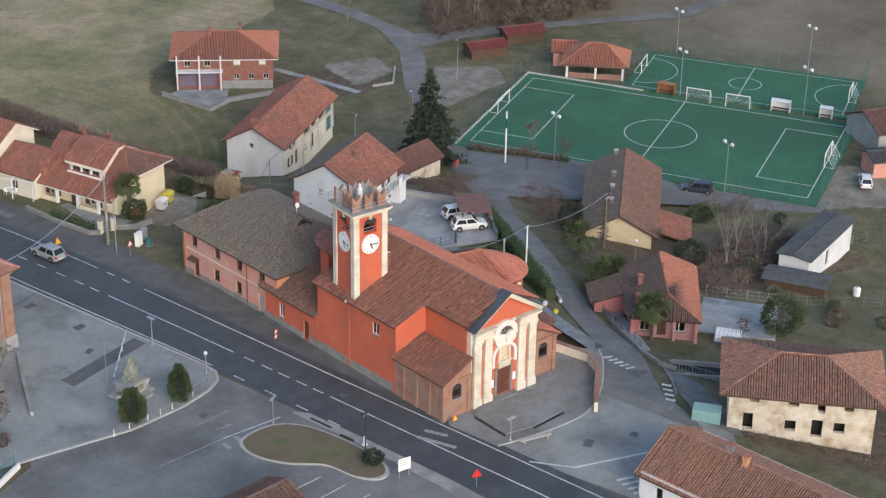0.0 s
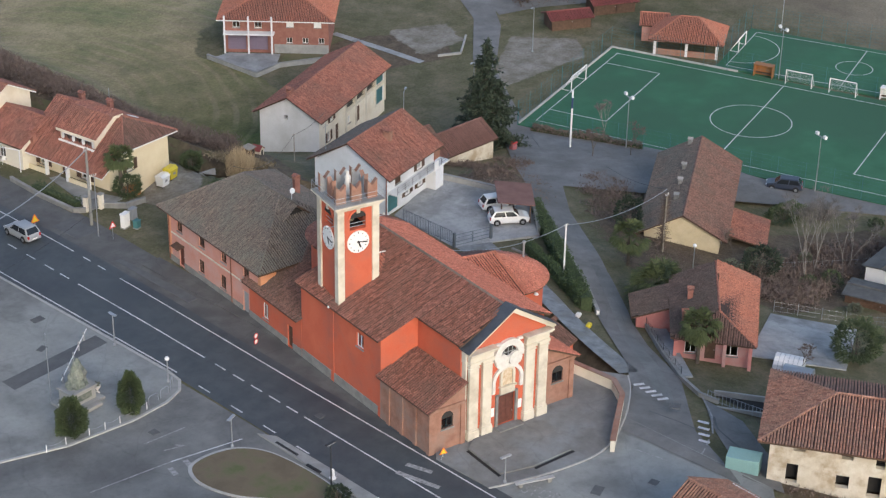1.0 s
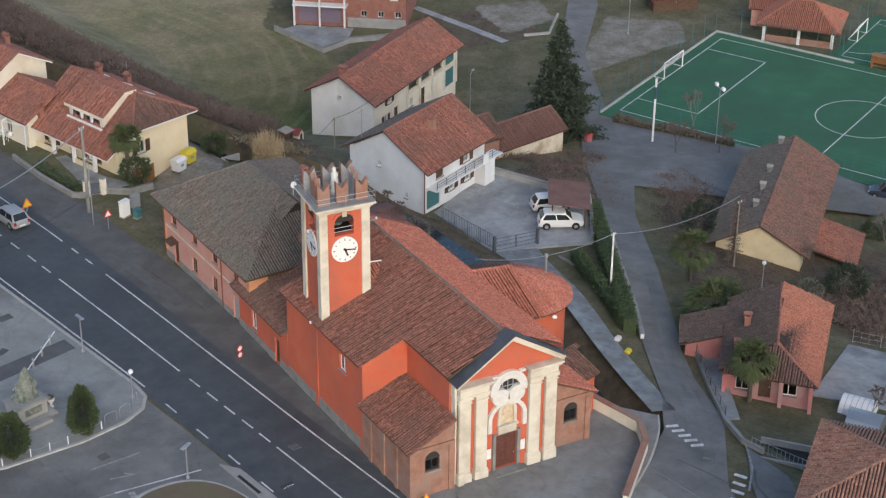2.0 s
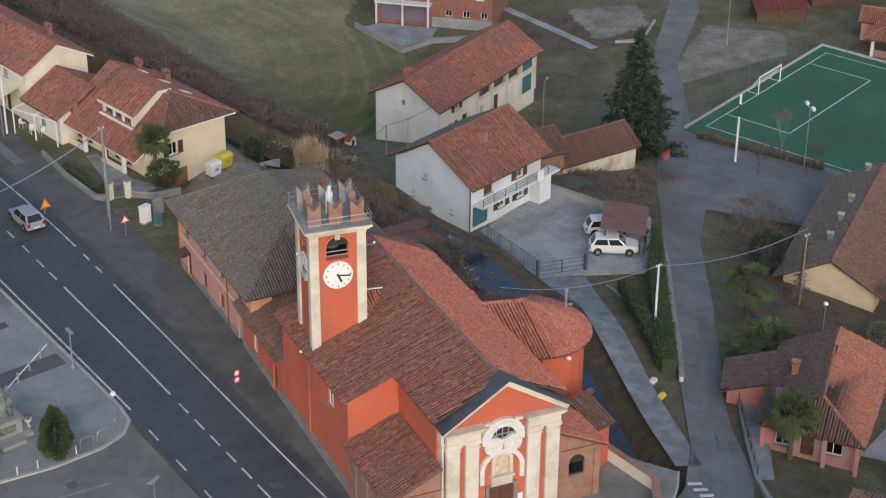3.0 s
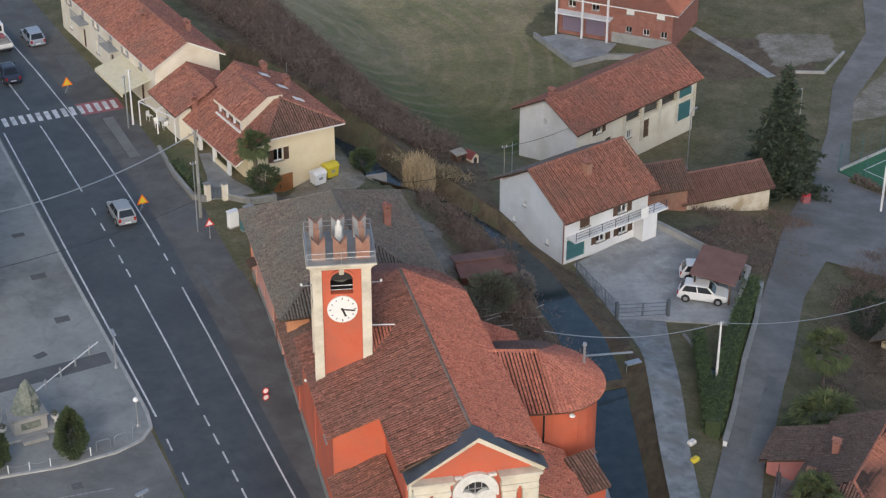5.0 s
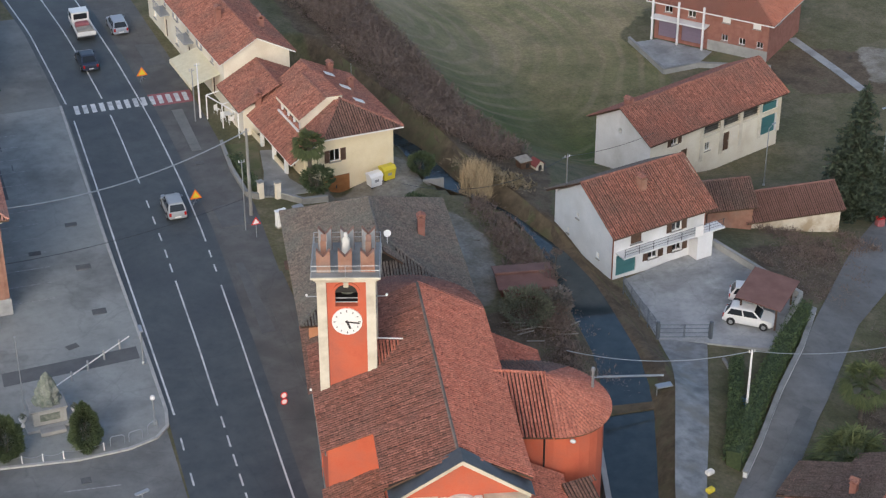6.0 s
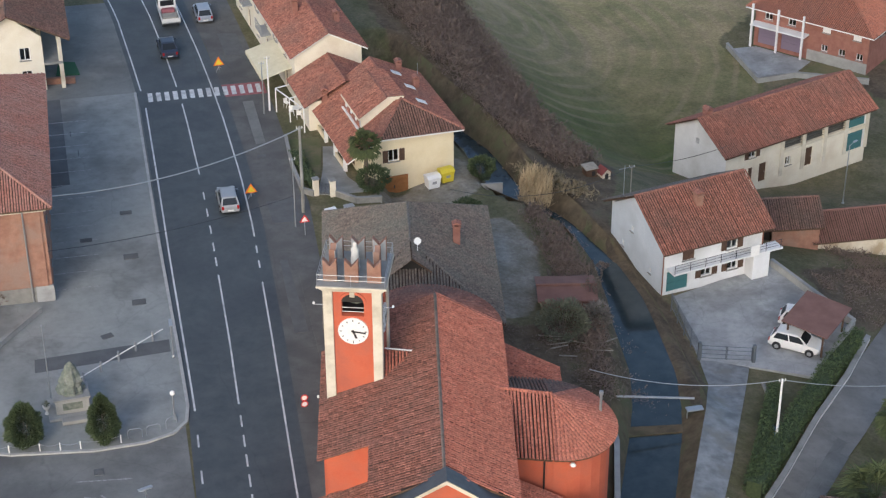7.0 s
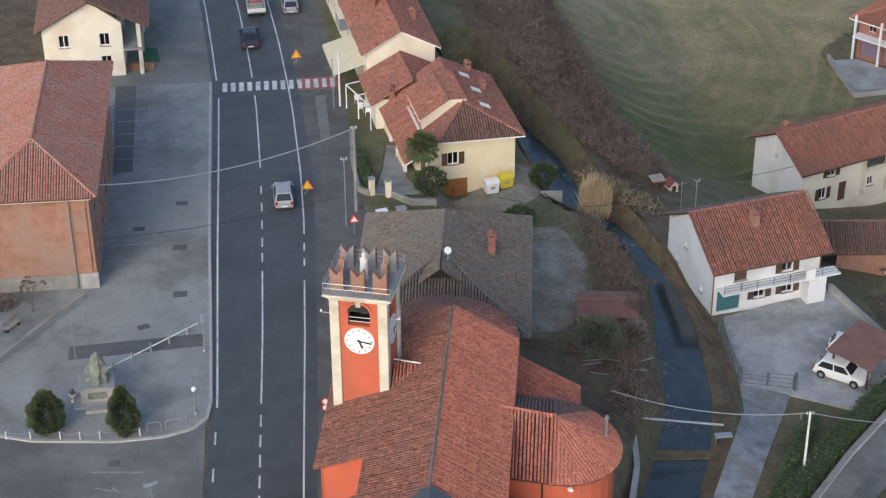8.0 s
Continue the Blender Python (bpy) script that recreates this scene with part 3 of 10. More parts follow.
def window(parent, p, q, s0, s1, z0, z1, style="plain", shutter="wood", frame_mat="white_paint", depth=0.14):
    """A window in the wall from p to q: frame, panes, sill and shutters, as parts."""
    p, q = Vector((*p, 0)), Vector((*q, 0))
    d = (q - p).normalized()
    out = Vector((d.y, -d.x, 0))
    m = Matrix(((d.x, out.x, 0, p.x), (d.y, out.y, 0, p.y), (0, 0, 1, 0), (0, 0, 0, 1)))
    w, h, f = s1 - s0, z1 - z0, 0.07
    y = -depth
    bm = bmesh.new()
    if style == "door":
        box(bm, s0, s1, y - 0.06, y, z0, z1, m)
        for k in range(2):
            for j in range(2):
                xa = s0 + w * (0.08 + 0.46 * k)
                za = z0 + h * (0.06 + 0.46 * j)
                box(bm, xa, xa + w * 0.38, y, y + 0.025, za, za + h * 0.4, m)
        win = part("door", bm, shutter, parent)
        bm = bmesh.new()
        box(bm, s1 - 0.16, s1 - 0.11, y, y + 0.07, z0 + 0.95, z0 + 1.08, m)
        part("handle", bm, "zinc", win, "metal door handle")
        return win
    if style == "garage":
        n = max(4, int(h / 0.4))
        for i in range(n):
            box(bm, s0, s1, y - 0.05, y + 0.01 * (i % 2), z0 + h * i / n, z0 + h * (i + 1) / n - 0.015, m)
        return part("garage_door", bm, shutter, parent)
    if style == "bay":
        bm.free()
        return None
    if style == "hole":
        # near-black sheet behind the hole, painted as the unlit room
        box(bm, s0 - 0.1, s1 + 0.1, -0.9, -0.86, z0 - 0.1, z1 + 0.1, m)
        win = part("opening", bm, "inside_shade", parent, "near-black sheet painted as a shaded unglazed opening")
        return win
    for a, b, c, e in ((s0, s0 + f, z0, z1), (s1 - f, s1, z0, z1), (s0 + f, s1 - f, z0, z0 + f), (s0 + f, s1 - f, z1 - f, z1), (s0 + w / 2 - 0.035, s0 + w / 2 + 0.035, z0 + f, z1 - f)):
        box(bm, a, b, y - 0.05, y + 0.02, c, e, m)
    if style != "shut":
        win = part("window", bm, frame_mat, parent)
        for a, b in ((s0 + f, s0 + w / 2 - 0.035), (s0 + w / 2 + 0.035, s1 - f)):
            bm = bmesh.new()
            box(bm, a, b, y - 0.025, y - 0.015, z0 + f, z1 - f, m)
            part("pane", bm, "glass", win)
    else:
        win = part("window", bm, shutter, parent)
    bm = bmesh.new()
    box(bm, s0 - 0.08, s1 + 0.08, -0.1, 0.09, z0 - 0.08, z0 - 0.004, m)
    part("sill", bm, "concrete", win)
    if style in ("open", "shut"):
        for side in (0, 1):
            bm = bmesh.new()
            hw = w / 2
            if style == "open":
                xa = s0 - hw - 0.02 if side == 0 else s1 + 0.02
                ya = 0.015
            else:
                xa = s0 + side * hw
                ya = y + 0.03
            box(bm, xa, xa + hw, ya, ya + 0.04, z0, z1, m)
            n = max(5, int(h / 0.14))
            for i in range(n):
                box(bm, xa + 0.06, xa + hw - 0.06, ya + 0.04, ya + 0.052, z0 + 0.06 + (h - 0.12) * i / n, z0 + 0.06 + (h - 0.12) * (i + 0.7) / n, m)
            part("shutter", bm, shutter, win)
    return win


def facade(parent, p, q, z0, z1, mat, wins=(), th=0.35, gable=None, base=None, name="wall"):
    """One wall of a house with its openings cut through and filled. wins: (s0, s1, z0, z1, style, shutter)."""
    bm = bmesh.new()
    wall_mesh(bm, p, q, z0, z1, [w[:4] for w in wins], th, gable)
    ob = part(name, bm, mat, parent)
    for w in wins:
        window(parent, p, q, *w[:4], *(w[4:] or ("plain",)))
    if base:
        P, Q = Vector((*p, 0)), Vector((*q, 0))
        d = (Q - P).normalized()
        out = Vector((d.y, -d.x, 0)) * 0.04
        cuts = sorted([(w[0], w[1]) for w in wins if w[2] < base[0]])
        s, L = 0.0, (Q - P).length
        bm = bmesh.new()
        for a, b in cuts + [(L, L)]:
            if a - s > 0.05:
                u, v = P + d * s, P + d * a
                prism(bm, [(u + out).to_tuple()[:2] + (z0,), (v + out).to_tuple()[:2] + (z0,), (v + out).to_tuple()[:2] + (base[0],), (u + out).to_tuple()[:2] + (base[0],)], -out * 0.9)
            s = b
        part("plinth", bm, base[1], parent)
    return ob


def chimney(parent, x, y, z0, z1, w=0.5, d=0.5, mat="villa_brick", cap="tile_red"):
    bm = bmesh.new()
    box(bm, x - w / 2, x + w / 2, y - d / 2, y + d / 2, z0, z1)
    box(bm, x - w / 2 - 0.06, x + w / 2 + 0.06, y - d / 2 - 0.06, y + d / 2 + 0.06, z1, z1 + 0.08)
    for sx in (-1, 1):
        for sy in (-1, 1):
            box(bm, x + sx * (w / 2 - 0.08) - 0.06, x + sx * (w / 2 - 0.08) + 0.06, y + sy * (d / 2 - 0.08) - 0.06, y + sy * (d / 2 - 0.08) + 0.06, z1 + 0.08, z1 + 0.3)
    ob = part("chimney", bm, mat, parent)
    bm = bmesh.new()
    prism(bm, [(x - w / 2 - 0.1, y - d / 2 - 0.1, z1 + 0.3), (x + w / 2 + 0.1, y - d / 2 - 0.1, z1 + 0.3), (x, y - d / 2 - 0.1, z1 + 0.5)], (0, d + 0.2, 0))
    part("chimney_cap", bm, cap, ob)
    return ob


def pipe_part(parent, pts, r=0.05, mat="copper", name="downpipe"):
    bm = bmesh.new()
    for a, b in zip(pts, pts[1:]):
        tube(bm, a, b, r, r, 8)
    return part(name, bm, mat, parent)


# ---- ground ----
PX = [(-400, 0.0), (14, 0.0), (26, -1.7), (30, -2.6), (34, -3.8), (40, -4.7), (60, -9.3), (74, -11.8), (82, -12.85), (130, -12.9), (900, -12.9)]


def lerp_table(t, x):
    for (a, u), (b, v) in zip(t, t[1:]):
        if x <= b:
            return u + (v - u) * (x - a) / (b - a)
    return t[-1][1]


def smooth(a, b, x):
    k = min(max((x - a) / (b - a), 0), 1)
    return k * k * (3 - 2 * k)


def gz(x, y):
    """Height of the ground: level by the road, falling away beyond the church, with a hollow at the white house."""
    k = min(max((x - 25) / 20, 0), 1)
    n = min(max(y, 0), 35)
    south = smooth(14, 22, x) * (1 - smooth(-38, -20, y))
    z = lerp_table(PX, max(-400, x + k * (0.2 * n + 0.024 * n * n) + 4 * south))
    dip = smooth(-24, -11, y) * (1 - smooth(2, 10, y)) * smooth(30.5, 33, x) * (1 - smooth(43, 51, x))
    z += (min(z, -5.0 + 0.04 * (35 - x)) - z) * dip
    ramp_ = smooth(11.8, 13.6, x) * (1 - smooth(20.5, 24, x)) * smooth(8.5, 11.5, y) * (1 - smooth(18.5, 20.5, y))
    return z + (min(z, -1.95 + 0.25 * max(0, x - 14.5)) - z) * ramp_


CANAL = [(17.5, 45), (19.6, 37), (21.9, 29.7), (23.4, 25.4), (24.2, 20), (24.9, 15), (27.7, 10.5), (28.8, 7.4), (29.7, 3), (29.7, -2.2), (29.3, -5.8), (28.7, -13), (27.7, -17.6), (26.6, -21), (23.3, -29.3), (20.5, -36), (18, -42)]
WATER_Z = -4.1
CANAL_HALF = 1.75


def canal_narrow(y):
    """The canal is narrower upstream of the garden."""
    return 1 - 0.2 * smooth(-24, -10, y) - 0.38 * smooth(-7, 6, y) + 0.45 * smooth(9, 13, y) - 0.15 * smooth(15.5, 18, y)


def canal_dist(x, y):
    best = 1e9
    for (x0, y0), (x1, y1) in zip(CANAL, CANAL[1:]):
        dx, dy = x1 - x0, y1 - y0
        t = min(max(((x - x0) * dx + (y - y0) * dy) / (dx * dx + dy * dy), 0), 1)
        best = min(best, math.hypot(x - x0 - t * dx, y - y0 - t * dy))
    return best


def ground_z(x, y):
    z = gz(x, y)
    if 12 < x < 40 and -48 < y < 55:
        d = canal_dist(x, y) / canal_narrow(y)
        if d < CANAL_HALF + 2.2:
            k = min(max((d - CANAL_HALF) / 2.2, 0), 1)
            low = WATER_Z - 0.5
            z = low + (z - low) * k if d > CANAL_HALF else low
    return z


def build_ground():
    xs = [-900, -500, -300, -200, -140, -100] + list(range(-80, 10, 5)) + [10 + 0.8 * i for i in range(44)] + [45.5 + 1.5 * i for i in range(66)] + [146, 150, 156, 164, 175, 190, 220, 260, 320, 400, 600, 900]
    ys = [-900, -500, -300, -200, -140] + list(range(-110, -48, 6)) + [-48 + 1.0 * i for i in range(104)] + [57 + 2 * i for i in range(40)] + [140, 150, 165, 185, 215, 250, 300, 400, 600, 1000]
    V, F = [], []
    for y in ys:
        for x in xs:
            V.append((x, y, ground_z(x, y) - 0.02))
    n = len(xs)
    for j in range(len(ys) - 1):
        for i in range(n - 1):
            F.append((j * n + i, j * n + i + 1, (j + 1) * n + i + 1, (j + 1) * n + i))
    ob = link_mesh("ground", V, F, "ground", None, "winter grass, bare earth and fields", "structure", True)
    X, Y = np.array([v[0] for v in V]), np.array([v[1] for v in V])
    W = np.ones((len(V), 4))
    W[:, 0] = zone_weight(X, Y, FIELD, 2.0)
    W[:, 1] = np.maximum.reduce([zone_weight(X, Y, p, 1.6) for p in DRY_AND_SHADE])
    W[:, 2] = np.maximum.reduce([zone_weight(X, Y, p, 1.4) for p in GRAVEL])
    W[:, 3] = np.clip((np.maximum.reduce([X - 128, Y - 138, -80 - X, -96 - Y])) / 12, 0, 1)
    at = ob.data.color_attributes.new("zone", "FLOAT_COLOR", "POINT")
    at.data.foreach_set("color", W.ravel())
    tagged(ob, category="ground")


def zone_weight(X, Y, poly, soft):
    """1 inside the polygon, 0 outside, with a soft edge."""
    ins = np.zeros(len(X), bool)
    d = np.full(len(X), 1e9)
    for (x0, y0), (x1, y1) in zip(poly, poly[1:] + poly[:1]):
        dx, dy = x1 - x0, y1 - y0
        t = np.clip(((X - x0) * dx + (Y - y0) * dy) / (dx * dx + dy * dy), 0, 1)
        d = np.minimum(d, np.hypot(X - x0 - t * dx, Y - y0 - t * dy))
        with np.errstate(divide="ignore", invalid="ignore"):
            ins ^= ((y0 > Y) != (y1 > Y)) & (X < dx * (Y - y0) / (dy if dy else 1e-9) + x0)
    return np.clip(0.5 + np.where(ins, d, -d) / soft, 0, 1)


FIELD = [(29.6, 54.9), (30.9, 38.5), (32.5, 26.5), (36.0, 24.7), (44.9, 31.2), (58.3, 39.0), (62.2, 50.7), (61.1, 64.0), (68.1, 70.8), (81.5, 73.4), (101.3, 75.4), (109.4, 84.2), (112.0, 135.2), (148.4, 300.0), (18.7, 300.1), (21.3, 90.3)]
# the polygon from (55.1, -11.4) puts tree shade into the ground colour
DRY_AND_SHADE = [[(16.5, 85.2), (18.5, 50.0), (22.0, 29.8), (25.0, 19.0), (27.8, 12.4), (31.4, 8.6), (34.7, 17.4), (36.8, 24.3), (32.5, 26.4), (30.9, 38.7), (29.6, 54.5), (26.2, 85.4)],
       [(30.1, 10.5), (31.8, 8.7), (33.5, -3.1), (33.1, -11.4), (31.2, -19.3), (28.2, -26.2), (21.3, -40.9), (19.8, -40.0), (27.7, -19.5), (29.6, -5.5)],
       [(47.1, 2.8), (58.5, 5.4), (54.7, -3.9), (49.2, -7.7)], [(52.4, -18.5), (81.0, -31.0), (79.6, -45.7), (50.3, -39.6)], [(16.6, -9.7), (26.7, -8.6), (25.7, -21.5), (16.5, -22.1)], [(13.7, -58.4), (38.3, -52.8), (48.6, -69.3), (18.7, -79.1)], [(55.1, -11.4), (62.9, -13.8), (58.7, -22.8), (52.1, -30.2), (41.6, -28.4)], [(-80, -45), (-40, -34), (-27, -16), (-17.6, -0.5), (-17.6, 60), (-80, 60)], [(75.2, 42.3), (86.4, 38.6), (92.6, 46.4), (81.0, 53.6), (71.6, 53.1)]]
GRAVEL = [[(81, 26.5), (100, 26), (104, 31), (98, 38), (90, 33)], [(84, 42), (92, 42), (95, 48), (87, 52)], [(17.3, 7.2), (22.1, 7.8), (23.5, 3.3), (21.9, -4.8), (19.9, -8.2), (16.6, -8.4)], [(12.5, 13.7), (20.1, 19.3), (22.1, 14.9), (18.3, 10.6), (10.6, 11.7)], [(79.1, -7.6), (89.3, -9.9), (108.5, -35.8), (97.0, -41.5), (82.2, -25.4)]]
M["ground"] = ground_mat()
build_ground()


def strip(name, left, right, mat, label, category, dz=0.02, step=2.0, flat=None):
    """A sheet between two edge lines, laid dz above the ground."""
    def resample(line):
        d = [0.0]
        for a, b in zip(line, line[1:]):
            d.append(d[-1] + math.dist(a, b))
        return d

    n = max(2, int(max(resample(left)[-1], resample(right)[-1]) / step))

    def at(line, u):
        d = resample(line)
        t = u * d[-1]
        for i in range(len(line) - 1):
            if t <= d[i + 1] + 1e-6:
                k = (t - d[i]) / max(d[i + 1] - d[i], 1e-6)
                return line[i][0] + (line[i + 1][0] - line[i][0]) * k, line[i][1] + (line[i + 1][1] - line[i][1]) * k
        return line[-1]

    V, F = [], []
    C = 4
    for i in range(n + 1):
        a, b = at(left, i / n), at(right, i / n)
        for k in range(C + 1):
            x, y = a[0] + (b[0] - a[0]) * k / C, a[1] + (b[1] - a[1]) * k / C
            V.append((x, y, (gz(x, y) if flat is None else flat) + dz))
    for i in range(n):
        for k in range(C):
            q = i * (C + 1) + k
            F.append((q, q + 1, q + C + 2, q + C + 1))
    ob = link_mesh(name, V, F, mat, None, label, "structure", False)
    return tagged(ob, category=category)


def patch(name, pts, mat, label, category, dz=0.02, thick=0.25):
    """A level or sloping sheet over a polygon, with a thickness."""
    bm = bmesh.new()
    slab(bm, pts, lambda x, y: gz(x, y) + dz - thick, lambda x, y: gz(x, y) + dz)
    bmesh.ops.triangulate(bm, faces=[f for f in bm.faces if len(f.verts) > 4])
    return structure(name, bm, mat, label, category)

# ---- roads and paving ----
R_EDGE = [(-4.2, -110), (-2.2, -70), (-1.3, -42), (-0.89, -27), (-0.16, -8), (0.36, 9), (0.36, 18), (0.0, 30), (-0.32, 36), (-1.0, 46), (-1.83, 55), (-4.0, 75), (-8, 100), (-16, 140)]
L_EDGE = [(-10.8, -110), (-8.5, -70), (-7.6, -42), (-7.1, -27), (-6.78, -16), (-6.9, 6), (-6.9, 20), (-6.96, 34), (-7.63, 44), (-8.54, 56), (-11.2, 75), (-15.4, 100), (-24, 140)]


def shift(line, d):
    return [(x + d, y) for x, y in line]


def on_line(line, y):
    for (x0, y0), (x1, y1) in zip(line, line[1:]):
        if y <= y1:
            return x0 + (x1 - x0) * (y - y0) / (y1 - y0)
    return line[-1][0]


C_LINE = [((a[0] + on_line(L_EDGE, a[1])) / 2 + 0.1, a[1]) for a in R_EDGE]
strip("road", shift(L_EDGE, -0.5), shift(R_EDGE, 0.95), "asphalt", "dark fresh asphalt main road", "road", 0.03, 2.0, 0.0)
strip("road", [(-4, -110), (-0.4, -48), (0.0, -27), (1.3, 9), (1.3, 18), (0.95, 30), (0.0, 46), (-3, 75), (-7, 100)], [(6, -110), (2.6, -48), (4.4, -16), (5.0, 0), (5.6, 12), (5.0, 30), (4.2, 46), (2, 75), (-2, 100)], "shoulder", "worn grey asphalt road shoulder", "road", 0.018, 2.0, 0.0)
strip("pavement", [(-80, -44), (-60, -31), (-35.5, -18.2), (-29.6, -16.8), (-24.2, -10.3), (-17.6, -0.8), (-17.6, 34), (-17.0, 60)], [(-9.0, -95), (-8.4, -50), (-7.7, -27), (-7.2, 20), (-8, 60)], "asphalt_old", "pale worn asphalt of the square", "pavement", 0.012, 2.0, 0.0)


def marking(name, line, y0, y1, w=0.13, dx=0.0, label="white painted road line"):
    n = max(1, int((y1 - y0) / 2.5))
    V, F = [], []
    for i in range(n + 1):
        y = y0 + (y1 - y0) * i / n
        x = on_line(line, y) + dx
        V += [(x - w / 2, y, 0.036), (x + w / 2, y, 0.036)]
    for i in range(n):
        F.append((2 * i, 2 * i + 1, 2 * i + 3, 2 * i + 2))
    return tagged(link_mesh(name, V, F, "marking", None, label, "structure"), category="road marking")


marking("road_line", R_EDGE, -62, 0.0)
marking("road_line", R_EDGE, 7.3, 90)
for y in (2.2, 4.6):
    marking("road_line", R_EDGE, y, y + 1.2)
marking("road_line", C_LINE, -16.4, 1.8)
marking("road_line", C_LINE, -58, -29.2)
marking("road_line", C_LINE, 19.2, 33.8)
marking("road_line", C_LINE, 37.6, 95)
for y in (3.2, 5.6, 8.5, 11.5, 14.5):
    marking("road_line", C_LINE, y, y + 1.4)
for y in (-19.2, -21.6, -23.9, -26.2, -28.4):
    marking("road_line", C_LINE, y, y + 1.4)
marking("road_line", L_EDGE, -16.6, 33.6, 0.14)
marking("road_line", L_EDGE, 37.4, 95, 0.14)
for y in (-21.0, -25.2, -29.3, -33.4):
    marking("road_line", L_EDGE, y, y + 1.5)
for i in range(14):
    x = -6.6 + i * 0.8
    bm = bmesh.new()
    slab(bm, [(x, 34.8), (x + 0.45, 34.8), (x + 0.45, 36.7), (x, 36.7)], 0.02, 0.037 if i < 9 else 0.03)
    structure("crosswalk_stripe", bm, "marking", "white stripe of a pedestrian crossing", "road marking")
bm = bmesh.new()
slab(bm, [(0.55, 34.4), (4.7, 34.4), (4.7, 37.1), (0.55, 37.1)], 0.0, 0.024)
structure("crosswalk_field", bm, "marking_red", "faded red paint under the crossing", "road marking")

# square with its kerb
SQ = [(-7.75, 37), (-7.6, 9), (-7.3, -10), (-7.25, -15.9), (-7.5, -17.8), (-8.5, -19.0), (-10.5, -19.7), (-14.0, -19.9), (-19.8, -19.2), (-30, -15.5), (-60, -4), (-60, 37)]
bm = bmesh.new()
slab(bm, SQ, -0.2, 0.09)
structure("pavement", bm, "asphalt_square", "pale grey asphalt of the raised square", "pavement")
bm = bmesh.new()
for a, b in zip(SQ[:10], SQ[1:10]):
    d = (Vector(b) - Vector(a)).normalized()
    nx, ny = -d.y * 0.12, d.x * 0.12
    L = math.dist(a, b)
    k = max(1, int(L / 1.0))
    for i in range(k):
        p, q = Vector(a).lerp(Vector(b), i / k), Vector(a).lerp(Vector(b), (i + 0.985) / k)
        slab(bm, [(p.x + nx, p.y + ny), (p.x - nx, p.y - ny), (q.x - nx, q.y - ny), (q.x + nx, q.y + ny)], -0.1, 0.14)
structure("kerb", bm, "kerb", "grey concrete kerb stones", "kerb")
bm = bmesh.new()
for x, y in ((-14.2, 29), (-13.6, 25)):
    slab(bm, [(x, y), (x + 0.1, y), (x + 0.1, y + 1), (x, y + 1)], 0.05, 0.094)
slab(bm, [(-16.2, 19.2), (-14.5, 19.6), (-14.9, 37), (-16.9, 37)], 0.05, 0.096)
structure("pavement", bm, "asphalt_patch", "darker strip of asphalt in the square", "pavement")
for i in range(13):
    y = 2 + i * 2.5
    bm = bmesh.new()
    slab(bm, [(-16.3, y), (-12.6, y), (-12.6, y + 0.1), (-16.3, y + 0.1)], 0.05, 0.1)
    structure("parking_line", bm, "marking_faded", "faded white parking bay line", "road marking")
bm = bmesh.new()
slab(bm, [(-18, -9.4), (-7.9, -8.6), (-7.9, -6.9), (-18, -7.6)], 0.05, 0.095)
structure("pavement", bm, "asphalt_patch", "dark asphalt band across the square", "pavement")

# island with lawn, pavement along the road
ISL = [(-15.6, -28.4), (-14.4, -27.8), (-12.2, -28.0), (-10.6, -28.8), (-9.4, -30.6), (-9.0, -33.0), (-8.9, -36.5), (-9.3, -40.0), (-10.4, -42.0), (-12.0, -42.0), (-13.0, -40.0), (-12.9, -37.0), (-13.8, -35.6), (-15.3, -33.8), (-16.2, -30.6)]


def round_off(pts, closed=True, n=2):
    """Cut the corners of a line twice over."""
    for _ in range(n):
        q = []
        m = len(pts)
        for i in range(m if closed else m - 1):
            (x0, y0), (x1, y1) = pts[i], pts[(i + 1) % m]
            q += [(x0 * 0.75 + x1 * 0.25, y0 * 0.75 + y1 * 0.25), (x0 * 0.25 + x1 * 0.75, y0 * 0.25 + y1 * 0.75)]
        pts = q if closed else [pts[0]] + q + [pts[-1]]
    return pts


ISL = round_off(ISL)
bm = bmesh.new()
slab(bm, ISL, -0.1, 0.16)
structure("kerb", bm, "kerb", "pale kerb round the traffic island", "kerb")
ctr = (sum(p[0] for p in ISL) / len(ISL), sum(p[1] for p in ISL) / len(ISL))
bm = bmesh.new()
slab(bm, [(ctr[0] + (x - ctr[0]) * 0.95, ctr[1] + (y - ctr[1]) * 0.95) for x, y in ISL], 0.1, 0.19)
structure("lawn", bm, "lawn_worn", "worn winter grass on the island", "lawn")
bm = bmesh.new()
slab(bm, [(-8.3, -28.4), (-7.5, -29.8), (-7.6, -36.7), (-7.9, -46), (-9.2, -60), (-11.4, -60), (-9.2, -46), (-8.7, -38)], -0.1, 0.12)
structure("pavement", bm, "concrete", "grey concrete pavement beside the road", "pavement")

# lane, drive, yards
strip("road", [(12.6, -48.2), (19.9, -44.2), (24.6, -39.6), (31.4, -31.0), (36.8, -24.5), (48.7, -9.6), (60.6, 4.8), (70.0, 14.8), (79.3, 25.0), (87.0, 35.3), (99.6, 46.7), (105.6, 56), (107.2, 65), (107.8, 78.6), (104, 92), (96, 120)],
      [(13.0, -60), (17.6, -52.4), (25.8, -44.9), (29.6, -38.8), (34.5, -31.9), (42.5, -22.8), (52.0, -10.9), (58.6, -4.5), (63.1, -0.7), (70.0, 6.5), (77.8, 18.7), (86.9, 31.0), (100.2, 41.9), (107.6, 50.6), (110.4, 65), (111, 78.6), (107.4, 93), (100, 121)], "asphalt_lane", "worn grey asphalt lane going downhill", "road", 0.08, 1.0)
